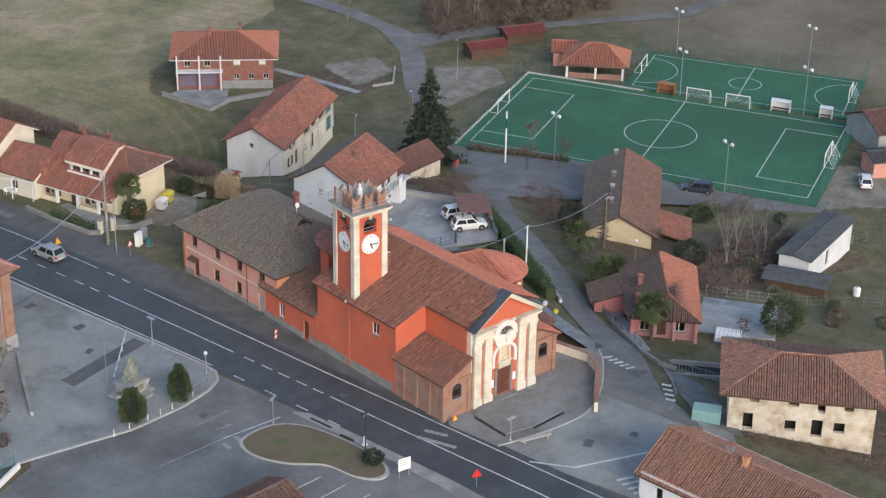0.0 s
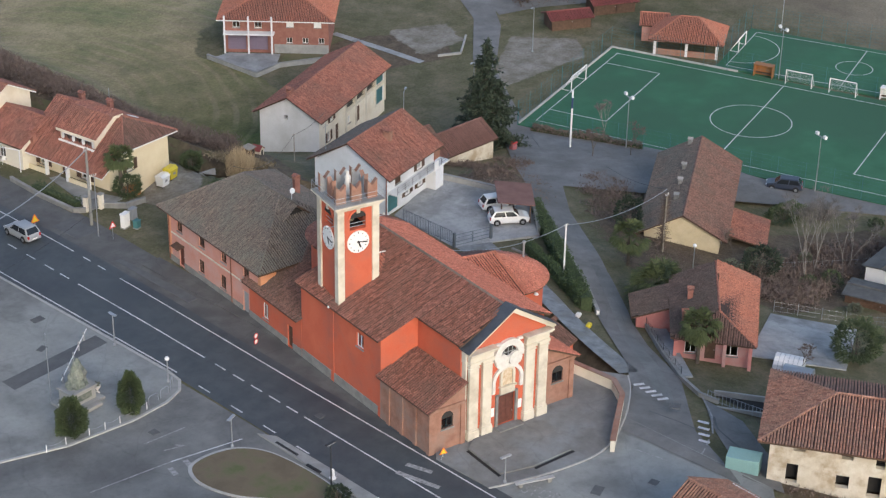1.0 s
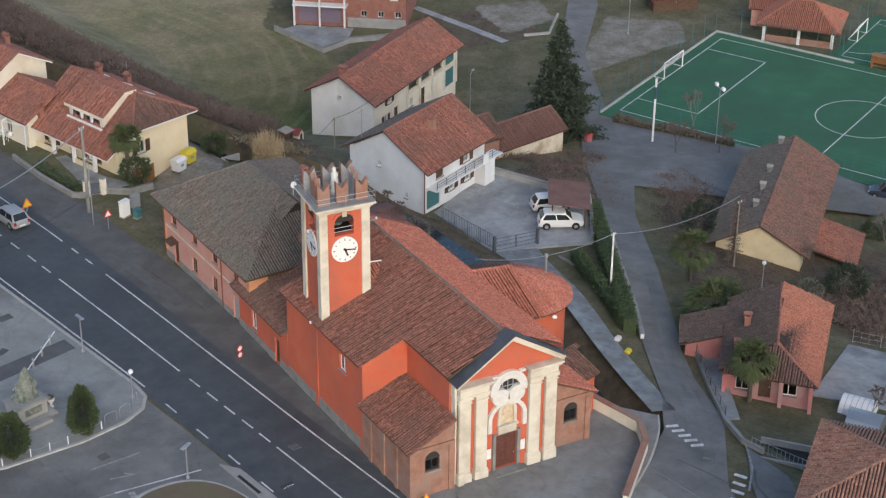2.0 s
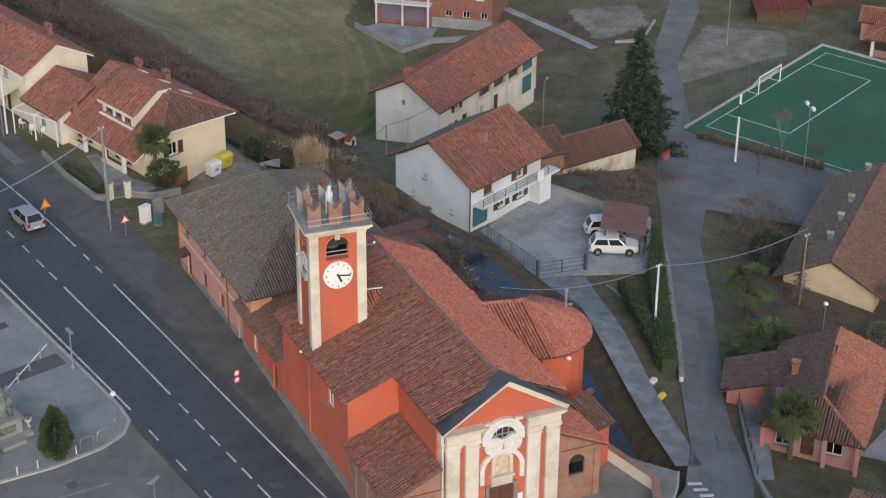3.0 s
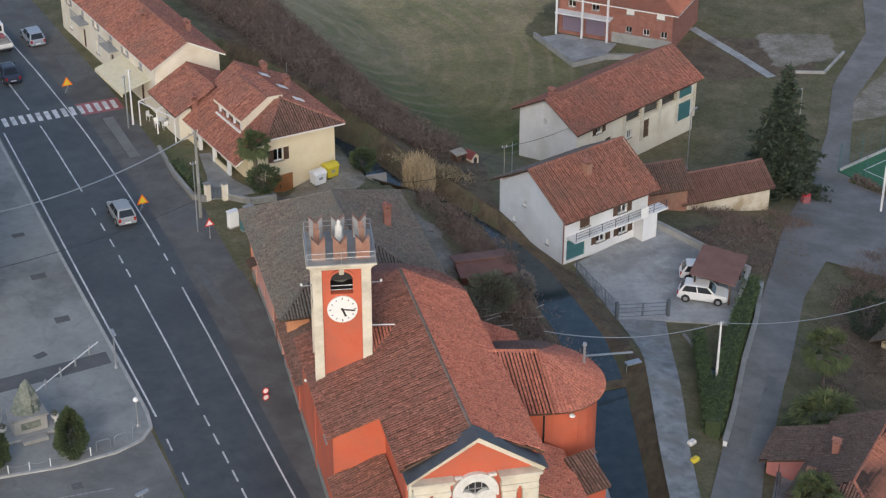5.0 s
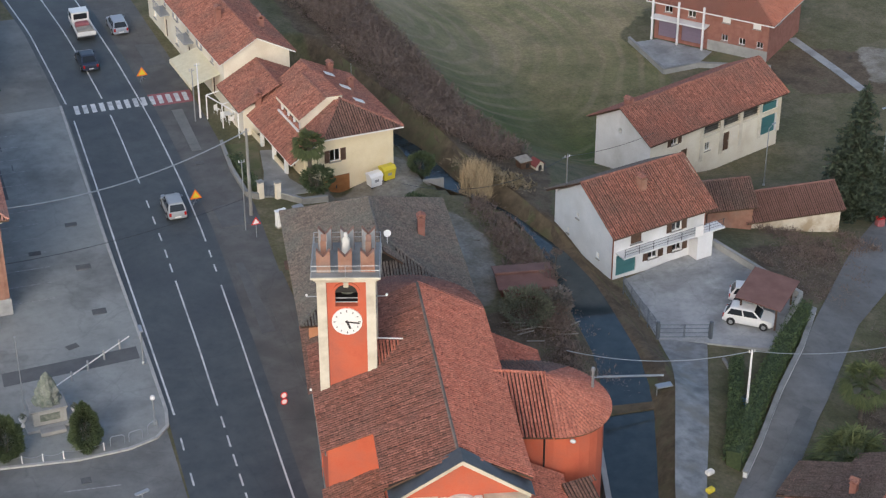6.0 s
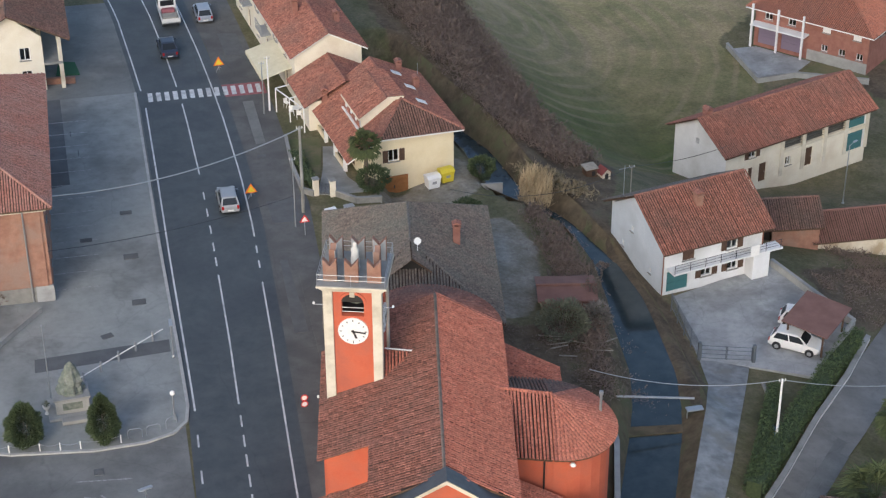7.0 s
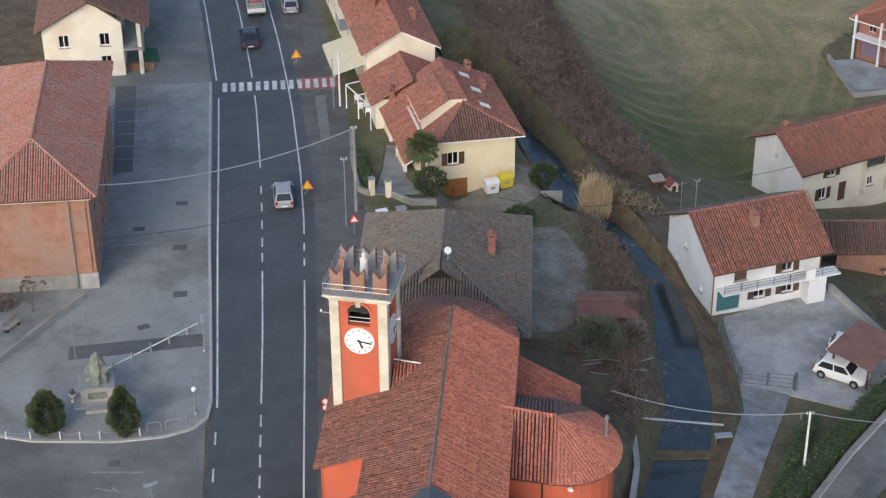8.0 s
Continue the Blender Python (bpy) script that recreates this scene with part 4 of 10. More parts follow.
patch("pavement", [(59.0, -4.0), (67.0, -3.6), (75.0, -1.2), (80.6, -12), (83.0, -26), (88.0, -34), (92.0, -33.5), (84.6, -8), (80.0, 5), (76.6, 15.9), (74.6, 14.6), (68.5, 7.0), (61.0, -0.6)], "asphalt_lane", "pale gravel apron by the pitch", "pavement", 0.07)
strip("road", [(106.5, 50.6), (112.5, 46.0), (126.4, 36.6), (144.6, 22.6), (169.8, 22.0), (257.6, 39.4)], [(103.3, 45.0), (110.0, 43.1), (125.3, 34.0), (144.6, 19.5), (169.8, 18.4), (259.6, 35.4)], "asphalt_lane", "pale farm track between the fields", "road", 0.09, 2.0)
strip("road", [(33.4, -11.2), (32.8, -15), (30.7, -20.3), (27.9, -26.5), (25.6, -31.6), (23.2, -37.2), (21.4, -41.6)], [(37.2, -12.4), (36.0, -15), (34.0, -19.3), (30.6, -26.6), (28.0, -31.8), (25.4, -37.7), (23.4, -42.2)], "wet_concrete", "pale concrete drive with wet stains", "road", 0.08, 0.8)
bm = bmesh.new()
YARD = [(33.4, -11.0), (34.3, -1.6), (43.9, 1.7), (47.1, -9.3), (41.6, -15.3)]
slab(bm, YARD, -9, -4.9)
structure("pavement", bm, "concrete_pale", "pale concrete yard of the white house", "pavement")
# church forecourt
bm = bmesh.new()
FC = round_off([(-0.9, -46.5), (0.4, -47.1), (5.0, -48.9), (9.3, -49.7), (13.5, -48.2), (18.0, -45.4), (19.5, -43.8)], False)
slab(bm, FC + [(17.0, -39), (12, -36), (4, -36), (-0.9, -41)], -0.3, 0.1)
structure("pavement", bm, "paving_dark", "grey stone forecourt of the church", "pavement")
bm = bmesh.new()
slab(bm, [(1.8, -41.9), (1.0, -46.0), (3.6, -47.1), (7.4, -47.7), (9.4, -43.6), (4.4, -40.6)], 0.05, 0.22)
structure("step", bm, "paving_dark", "low stone platform before the church door", "step")
bm = bmesh.new()
slab(bm, [(0.4, -70), (-1.2, -46.0), (4, -46), (14.4, -46.4), (14.4, -62), (12, -64)], -0.3, 0.026)
structure("road", bm, "asphalt_square", "worn asphalt at the mouth of the lane", "road")
strip("road", [(14.0, -59.5), (19.8, -52.6), (24.0, -48.6)], [(14.5, -63.0), (19.0, -59.0), (23.2, -53.2)], "asphalt_lane", "worn asphalt before the ruined house", "road", 0.065, 1.0)
bm = bmesh.new()
for a, b in zip(FC, FC[1:]):
    d = (Vector(b) - Vector(a)).normalized()
    slab(bm, [(a[0] + d.y * .12, a[1] - d.x * .12), (b[0] + d.y * .12, b[1] - d.x * .12), b, a], -0.1, 0.13)
structure("kerb", bm, "kerb", "white-painted kerb of the forecourt", "kerb")
# pavement strip in front of the pink house
bm = bmesh.new()
slab(bm, [(3.1, 0.6), (3.0, -15.5), (2.6, -30), (4.4, -30), (5.0, -15), (5.2, 0.6)], -0.1, 0.1)
structure("pavement", bm, "shoulder", "worn grey pavement along the pink house", "pavement")

# ---- canal ----
def canal_line(off):
    out = []
    for i, (x, y) in enumerate(CANAL):
        a, b = CANAL[max(i - 1, 0)], CANAL[min(i + 1, len(CANAL) - 1)]
        d = (Vector(b) - Vector(a)).normalized()
        k = canal_narrow(y)
        out.append((x + d.y * off * k, y - d.x * off * k))
    return out


ob = strip("water", canal_line(CANAL_HALF + 0.6), canal_line(-CANAL_HALF - 0.6), "water", "dark slow water of the canal", "water", 0.0, 1.0, WATER_Z)


def canal_bank(off0, off1, mat, z0, label):
    a, b = canal_line(off0), canal_line(off1)
    V, F = [], []
    n = 60
    R = random.Random(3)
    for i in range(n + 1):
        u = i / n * (len(CANAL) - 1)
        k = min(int(u), len(CANAL) - 2)
        f = u - k
        p = Vector(a[k]).lerp(Vector(a[k + 1]), f)
        q = Vector(b[k]).lerp(Vector(b[k + 1]), f)
        for j in range(5):
            w = p.lerp(q, j / 4)
            top = gz(q.x, q.y) + 0.06
            z = z0 + (top - z0) * (j / 4) ** 0.7
            V.append((w.x, w.y, z + (R.uniform(-0.08, 0.08) if 0 < j < 4 else 0)))
    for i in range(n):
        for j in range(4):
            F.append((i * 5 + j, i * 5 + j + 1, i * 5 + j + 6, i * 5 + j + 5))
    tagged(link_mesh("canal_bank", V, F, mat, None, label, "structure", True), category="bank")


canal_bank(CANAL_HALF, CANAL_HALF + 2.6, "bank", WATER_Z - 0.3, "steep canal bank of dry brown grass")
canal_bank(-CANAL_HALF, -CANAL_HALF - 2.4, "bank", WATER_Z - 0.3, "overgrown canal bank of dry grass")


# ---- church ----
CH = pose(6.3, -42.1, 0, 0, 0, -9.9)
church = thing("church", "orange-red plastered church with cream pilasters and clay roof", "church", CH)
RZ, EZ, BW, BE = 10.95, 7.53, 7.4, 4.1
SL = (RZ - EZ) / BW


def rz_at(v):
    return RZ - SL * abs(v)


# side walls: a wide aisle on the road side, the nave wall on the other
facade(church, (-BW, 17.8), (-BW, 6.2), -0.3, EZ, "church_red", [(8.2, 9.2, 5.1, 6.4, "plain")], 0.5, None, (0.9, "stone_base"))
facade(church, (-BW, 6.2), (-BE, 6.2), -0.3, EZ, "church_red", (), 0.4)
bm = bmesh.new()
prism(bm, [(-BW, 6.2, EZ), (-BE, 6.2, EZ), (-BE, 6.2, rz_at(BE))], (0, 0.4, 0))
part("wall", bm, "church_red", church)
bm = bmesh.new()
prism(bm, [(-BW, 17.4, EZ), (-BE, 17.4, EZ), (-BE, 17.4, rz_at(BE))], (0, 0.4, 0))
part("wall", bm, "church_red", church)
facade(church, (-BE, 17.8), (-BW, 17.8), -0.3, EZ, "church_red", (), 0.4)
facade(church, (-BE, 6.2), (-BE, 0.6), -0.3, rz_at(BE) - 0.05, "church_red", (), 0.4)
facade(church, (BE, 1.6), (BE, 20.6), -2.6, rz_at(BE) - 0.05, "church_red", [(17.2, 18.0, 6.6, 7.9, "plain")], 0.4)
# rounded choir
arc = [(BE * math.cos(a), 20.6 + BE * math.sin(a)) for a in [math.pi * k / 12 for k in range(13)]]
for k in range(12):
    facade(church, arc[k], arc[k + 1], -2.5, rz_at(BE), "church_red", (), 0.4)
bm = bmesh.new()
box(bm, -BW - 0.06, -BW, 6.1, 6.5, -0.2, EZ)
part("wall_strip", bm, "church_red", church)
bm = bmesh.new()
box(bm, -BW - 0.06, -BW, 12.9, 13.3, -0.2, EZ)
part("wall_strip", bm, "church_red", church)

oe = 0.45
slopes = [
    [(-BW - oe, 17.9, rz_at(BW + oe)), (-BW - oe, 5.9, rz_at(BW + oe)), (0, 5.9, RZ), (0, 17.9, RZ)],
    [(-BE - oe, 20.5, rz_at(BE + oe)), (-BE - oe, 17.9, rz_at(BE + oe)), (0, 17.9, RZ), (0, 20.5, RZ)],
    [(-BE - oe, 5.9, rz_at(BE + oe)), (-BE - oe, 0.0, rz_at(BE + oe)), (0, 0.7, RZ), (0, 5.9, RZ)],
    [(BE + oe, 1.4, rz_at(BE + oe)), (BE + oe, 20.5, rz_at(BE + oe)), (0, 20.5, RZ), (0, 0.7, RZ)]]
arc2 = [((BE + oe) * math.cos(a), 20.5 + (BE + oe) * math.sin(a), rz_at(BE + oe)) for a in [math.pi * k / 12 for k in range(13)]]
cone = [[arc2[k], arc2[k + 1], (0, 20.5, RZ)] for k in range(12)]
roof(church, slopes[:3], "tile_church", pitch=0.32, course=0.42, rise=0.09, ridge_mat="ridge_mortar", label="rows of weathered clay roof tiles", ridges=[((0, 1.0, RZ), (0, 20.5, RZ))])
roof(church, slopes[3:], "tile_church_new", label="smoother orange clay roof tiles")
dk = roof(church, cone, "tile_church_new", label="rounded roof over the choir", tiles=False)
link_mesh("roof_tiles", *cone_tiles((0, 20.5, RZ), BE + oe, rz_at(BE + oe), 0, math.pi), "tile_church", dk, kind="stuff")

# facade: wall with openings, pilasters, entablature, pediment
FW = 4.15
body = set(church.children)
front = set()
facade(church, (-FW, 0), (FW, 0), -0.3, 8.6, "church_red", [(FW - 0.95, FW + 0.95, 0.35, 3.5, "door", "wood_red")], 0.5)
bm = bmesh.new()
prism(bm, [(-FW, 0, 8.6), (FW, 0, 8.6), (FW, 0, 9.55), (0, 0, 11.95), (-FW, 0, 9.55)], (0, 0.5, 0))
part("gable", bm, "church_red", church)
for side in (-1, 1):
    for x in (3.75, 2.32):
        bm = bmesh.new()
        a, b = side * x - 0.5, side * x + 0.5
        box(bm, a, b, -0.3, 0.0, 0.9, 7.6, None, 0.03)
        box(bm, a - 0.1, b + 0.1, -0.42, 0.0, 0.0, 0.9, None, 0.03)
        box(bm, a - 0.05, b + 0.05, -0.36, 0.0, 0.9, 1.05)
        box(bm, a - 0.05, b + 0.05, -0.36, 0.0, 7.3, 7.4)
        box(bm, a - 0.1, b + 0.1, -0.42, 0.0, 7.6, 7.85, None, 0.03)
        part("pilaster", bm, "cream", church, "cream plaster pilaster")
    bm = bmesh.new()
    x0, x1 = sorted((side * 1.72, side * 4.3))
    box(bm, x0, x1, -0.45, 0.0, 7.852, 8.0)
    box(bm, x0 + 0.05, x1 - 0.05, -0.36, 0.0, 8.0, 8.65)
    box(bm, x0 - 0.12, x1 + 0.12, -0.62, 0.0, 8.65, 8.85, None, 0.04)
    box(bm, x0 - 0.2, x1 + 0.2, -0.75, 0.0, 8.85, 9.02, None, 0.04)
    # return along the flank
    xx0, xx1 = sorted((side * 4.3, side * 4.5))
    box(bm, xx0, xx1, 0.0, 1.3, 7.852, 9.02)
    box(bm, *sorted((side * 4.3, side * 4.45)), 0.0, 1.1, 0.0, 7.85)
    part("entablature", bm, "cream", church, "cream moulded entablature")
    bm = bmesh.new()
    k = (12.15 - 9.25) / 4.7
    for (d0, d1, out) in ((0.0, 0.28, -0.55), (0.28, 0.5, -0.72)):
        pts = [(side * 4.6, out, 8.95 + d0), (0, out, 11.9 + d0), (0, out, 11.9 + d1), (side * 4.6, out, 8.95 + d1)]
        prism(bm, pts, (0, -out + 0.3, 0))
    part("raking_cornice", bm, "cream", church, "cream raking cornice of the pediment")
    bm = bmesh.new()
    pts = [(side * 4.85, -0.85, 9.3), (0, -0.85, 12.47), (0, -0.85, 12.53), (side * 4.85, -0.85, 9.36)]
    prism(bm, pts, (0, 1.35, 0))
    part("flashing", bm, "slate_metal", church, "dark grey sheet metal capping")
# lunette with moulded frame
def ring(bm, cx, cz, r0, r1, y0, y1, a0=0.0, a1=math.pi, n=20, squash=1.0):
    for i in range(n):
        t0, t1 = a0 + (a1 - a0) * i / n, a0 + (a1 - a0) * (i + 1) / n
        pts = [(cx + r0 * math.cos(t0), y0, cz + squash * r0 * math.sin(t0)), (cx + r1 * math.cos(t0), y0, cz + squash * r1 * math.sin(t0)),
               (cx + r1 * math.cos(t1), y0, cz + squash * r1 * math.sin(t1)), (cx + r0 * math.cos(t1), y0, cz + squash * r0 * math.sin(t1))]
        prism(bm, pts, (0, y1 - y0, 0))
    bmesh.ops.remove_doubles(bm, verts=bm.verts[:], dist=1e-4)


bm = bmesh.new()
ring(bm, 0, 7.5, 0.95, 1.6, -0.28, 0.0, math.radians(-12), math.radians(192), 24)
for s in (-1, 1):
    ring(bm, s * 0.72, 6.98, 0.0, 0.7, -0.27, 0.0, 0, 2 * math.pi, 16)
    box(bm, *sorted((s * 0.9, s * 1.45)), -0.3, 0.0, 8.72, 8.95, None, 0.05)
box(bm, -0.95, 0.95, -0.24, 0.0, 7.1, 7.4)
lun = part("lunette", bm, "statue", church, "cream moulded surround of the round window")
bm = bmesh.new()
ring(bm, 0, 7.4, 0.0, 0.95, -0.05, -0.02, 0, math.pi, 16)
part("pane", bm, "inside_shade", lun)
bm = bmesh.new()
for x in (-0.45, 0, 0.45):
    box(bm, x - 0.03, x + 0.03, -0.09, -0.055, 7.4, 8.2 if x else 8.3)
box(bm, -0.85, 0.85, -0.09, -0.055, 7.72, 7.78)
part("glazing_bar", bm, "grey_paint", lun)
# arch moulding over the niche
bm = bmesh.new()
ring(bm, 0, 4.9, 1.35, 1.68, -0.2, 0.0, 0, math.pi, 20)
for s in (-1, 1):
    box(bm, *sorted((s * 1.35, s * 1.68)), -0.2, 0.0, 3.9, 4.9)
part("arch_moulding", bm, "statue", church, "white arch moulding")
bm = bmesh.new()
box(bm, -0.78, 0.78, -0.22, 0.0, 3.62, 4.25)
box(bm, -0.9, 0.9, -0.34, 0.0, 4.25, 4.4)
for s in (-1, 1):
    box(bm, *sorted((s * 0.55, s * 0.8)), -0.18, 0.0, 4.4, 5.6)
ring(bm, 0, 5.6, 0.55, 0.8, -0.18, 0.0, 0, math.pi, 14)
niche = part("niche", bm, "cream", church, "cream arched niche over the door")
bm = bmesh.new()
box(bm, -0.55, 0.55, -0.03, -0.004, 4.4, 5.6)
ring(bm, 0, 5.6, 0.0, 0.55, -0.03, -0.004, 0, math.pi, 12)
M["fresco"] = surface("fresco", (0.5, 0.36, 0.22), (0.68, 0.58, 0.44), 2.5, 10, 0.9, 0.1)
part("fresco", bm, "fresco", niche, "faded ochre wall painting")
bm = bmesh.new()
for s in (-1, 1):
    box(bm, *sorted((s * 0.95, s * 1.2)), -0.16, 0.0, 0.35, 3.6)
box(bm, -1.2, 1.2, -0.16, 0.0, 3.5, 3.615)
part("door_surround", bm, "stone_base", church, "grey stone door surround")
bm = bmesh.new()
box(bm, -1.3, 1.3, -0.9, -0.02, -0.1, 0.34)
part("step", bm, "stone_base", church, "stone door step")
for s in (-1, 1):
    bm = bmesh.new()
    box(bm, s * 1.5 - 0.2, s * 1.5 + 0.2, -0.08, -0.005, 1.5, 2.4, None, 0.02)
    part("notice_board", bm, "white_paint", church, "small white notice board")

for ob in set(church.children_recursive) - body:
    if ob.parent not in body:
        ob.data.transform(Matrix.Translation((0.1, 0.55, 0)) @ Matrix.Diagonal((0.9, 1, 0.9, 1)))
        front.add(ob)

# side chapels in bare brick
body = set(church.children_recursive)
for s in (-1, 1):
    xo, xi = (-7.4, -4.1) if s < 0 else (7.3, 4.1)
    zo, zi = 4.2, 5.8
    u0, u1 = (0.3, 7.0) if s < 0 else (1.1, 7.0)
    p, q = ((xo, u0), (xi, u0)) if s < 0 else ((xi, u0), (xo, u0))
    L = abs(xo - xi)
    w0 = L * 0.5
    facade(church, p, q, -0.3, zo, "brickwall", [(w0 - 0.55, w0 + 0.55, 2.0, 3.0, "plain", "wood", "dark_metal")], 0.4)
    bm = bmesh.new()
    prism(bm, [(xo, u0, zo), (xi, u0, zo), (xi, u0, zi)], (0, 0.4, 0))
    part("gable", bm, "brickwall", church)
    if s < 0:
        facade(church, (xo, u1), (xo, u0), -0.3, zo, "brickwall", (), 0.4)
    else:
        facade(church, (xo, u0), (xo, u1), -0.8, zo, "brickwall", (), 0.4)
    bm = bmesh.new()
    for k in (0, 2):
        x = xo + (xi - xo) * (0.06 + 0.44 * k)
        box(bm, x - 0.22, x + 0.22, u0 - 0.1, u0, -0.2, zo - 0.35)
    box(bm, *sorted((xo - s * -0.15, xi)), u0 - 0.16, u0, zo - 0.35, zo - 0.12)
    part("brick_pilaster", bm, "brickwall", church, "flat brick pilaster strips")
    if s < 0:
        bm = bmesh.new()
        for y in (0.4, 2.2, 4.0, 5.8):
            box(bm, xo - 0.1, xo, y - 0.2, y + 0.2, -0.2, zo - 0.3)
        box(bm, xo - 0.16, xo, u0, u1, zo - 0.35, zo - 0.12)
        part("brick_pilaster", bm, "brickwall", church, "flat brick pilaster strips")
    bm = bmesh.new()
    ring(bm, (xo + xi) / 2, 3.0, 0.0, 0.55, u0 - 0.02, u0 - 0.004, 0, math.pi, 12)
    part("window", bm, "inside_shade", church, "arched head of a small barred window")
    k = (zi - zo) / abs(xo - xi)
    e = 0.35
    sl = [[(xo + s * e, u1, zo - k * e), (xo + s * e, u0 - 0.3, zo - k * e), (xi, u0 - 0.3, zi), (xi, u1, zi)]]
    if s > 0:
        sl = [[(xo + s * e, u0 - 0.3, zo - k * e), (xo + s * e, u1, zo - k * e), (xi, u1, zi), (xi, u0 - 0.3, zi)]]
    roof(church, sl, "tile_church" if s < 0 else "tile_church_new")

# little lean-to behind the right chapel
facade(church, (8.2, 3.4), (9.6, 3.9), -2.5, 3.4, "church_red", (), 0.25)
facade(church, (9.6, 3.9), (9.2, 6.2), -2.5, 3.4, "church_red", (), 0.25)
facade(church, (7.5, 5.6), (8.2, 3.4), -2.5, 3.4, "church_red", (), 0.25)
roof(church, [[(8.0, 3.1, 3.4), (9.9, 3.75, 3.4), (9.2, 6.2, 4.6), (7.3, 5.55, 4.6)]], "tile_brown", label="small tiled lean-to roof")
front |= set(church.children_recursive) - body

# east chapel with a rounded end
AV, AU, AR = 7.2, 12.5, 4.0
for p, q in (((BE - 0.2, AU - AR), (AV, AU - AR)), ((AV, AU + AR), (BE - 0.2, AU + AR))):
    facade(church, p, q, -3.0, 7.05, "church_red", (), 0.4)
aa = [-math.pi / 2 + math.pi * k / 14 for k in range(15)]
pts = [(AV + AR * math.cos(a), AU + AR * math.sin(a)) for a in aa]
for k in range(14):
    facade(church, pts[k], pts[k + 1], -3.2, 7.05, "church_red", (), 0.4)
RE = AR + 0.4
pt2 = [(AV + RE * math.cos(a), AU + RE * math.sin(a), 7.0) for a in aa]
top = (AV, AU, 8.95)
inn = (3.4, AU, 9.2)
dk = roof(church, [[pt2[k], pt2[k + 1], top] for k in range(14)], "tile_church_new", label="rounded roof over the east chapel", tiles=False)
aq = math.radians(58)
link_mesh("roof_tiles", *cone_tiles(top, RE, 7.0, -math.pi / 2, aq), "tile_church_new", dk, kind="stuff")
link_mesh("roof_tiles", *cone_tiles(top, RE, 7.0, aq, math.pi / 2), "tile_brown", dk, kind="stuff")
roof(church, [[(4.0, AU - RE, 7.0), (AV - 0.1, AU - RE, 7.0), (AV - 0.1, AU, 8.95), inn]], "tile_church_new", label="orange clay tiles of the chapel", ridges=[(inn, top)])
roof(church, [[pt2[14], (4.0, AU + RE, 7.0), inn, top]], "tile_brown", label="old brown clay tiles of the chapel")
bm = bmesh.new()
tube(bm, (AV + 3.4, AU + 0.6, 6.9), (AV + 3.4, AU + 0.6, 8.9), 0.09, 0.09, 8)
tube(bm, (AV + 3.4, AU + 0.6, 8.9), (AV + 3.4, AU + 0.6, 9.1), 0.16, 0.12, 8)
part("flue_pipe", bm, "zinc", church, "pale metal flue pipe")
pipe_part(church, [(AV - 0.6, AU - AR - 0.1, 6.6), (AV - 0.6, AU - AR - 0.1, -1)], 0.06, "dark_metal")
bm = bmesh.new()
lathe(bm, [(0.05, -0.1), (0.18, -0.06), (0.2, 0.0), (0.14, 0.1), (0.03, 0.14)], 10, pose(AV + 1.2, AU - AR - 0.2, 6.6))
part("wall_lamp", bm, "white_paint", church, "round white wall lamp")
# lean-to on the canal side and sacristy by the tower
facade(church, (BE, 17.2), (8.6, 17.2), -3, 3.6, "church_red", (), 0.35)
facade(church, (8.6, 17.2), (8.6, 23.2), -3, 3.6, "church_red", (), 0.35)
facade(church, (8.6, 23.2), (3, 23.2), -3, 3.6, "church_red", (), 0.35)
roof(church, [[(8.9, 16.8, 3.5), (8.9, 23.6, 3.5), (3.4, 23.6, 5.9), (3.4, 16.8, 5.9)]], "tile_church_new")
facade(church, (-7.4, 26.3), (-7.4, 17.9), -0.3, 3.8, "church_red", [(2.2, 3.1, 1.0, 2.6, "plain"), (6.2, 7.0, 0.1, 2.2, "door", "wood")], 0.4, None, (0.7, "stone_base"))
facade(church, (-2.0, 26.3), (-7.4, 26.3), -0.3, 3.8, "church_red", (), 0.4)
facade(church, (-2.0, 22.0), (-2.0, 26.3), -0.3, 3.8, "church_red", (), 0.4)
roof(church, [[(-7.9, 26.7, 3.55), (-7.9, 17.9, 3.55), (-1.6, 17.9, 6.2), (-1.6, 26.7, 6.2)]], "tile_brown")
roof(church, [[(-4.1, 12.4, 9.25), (-3.3, 12.4, 9.25), (-1.7, 14.4, 10.2), (-4.1, 14.4, 10.2)]], "tile_church_new", label="small tiled roof between tower and nave", pitch=0.3)
bm = bmesh.new()
tube(bm, (-4.2, 14.45, 10.4), (-1.7, 14.45, 10.34), 0.05, 0.05, 6)
part("flashing", bm, "white_paint", church, "pale flashing over the small roof")
# the plan is askew: the nave does not stand square on the front
for parts, angle in ((front, 2.5), (set(church.children_recursive) - front, 9.1)):
    skew = Matrix.Identity(4)
    skew[0][0], skew[1][0] = math.cos(math.radians(angle)), -math.sin(math.radians(angle))
    for data in {ob.data for ob in parts}:
        data.transform(skew)

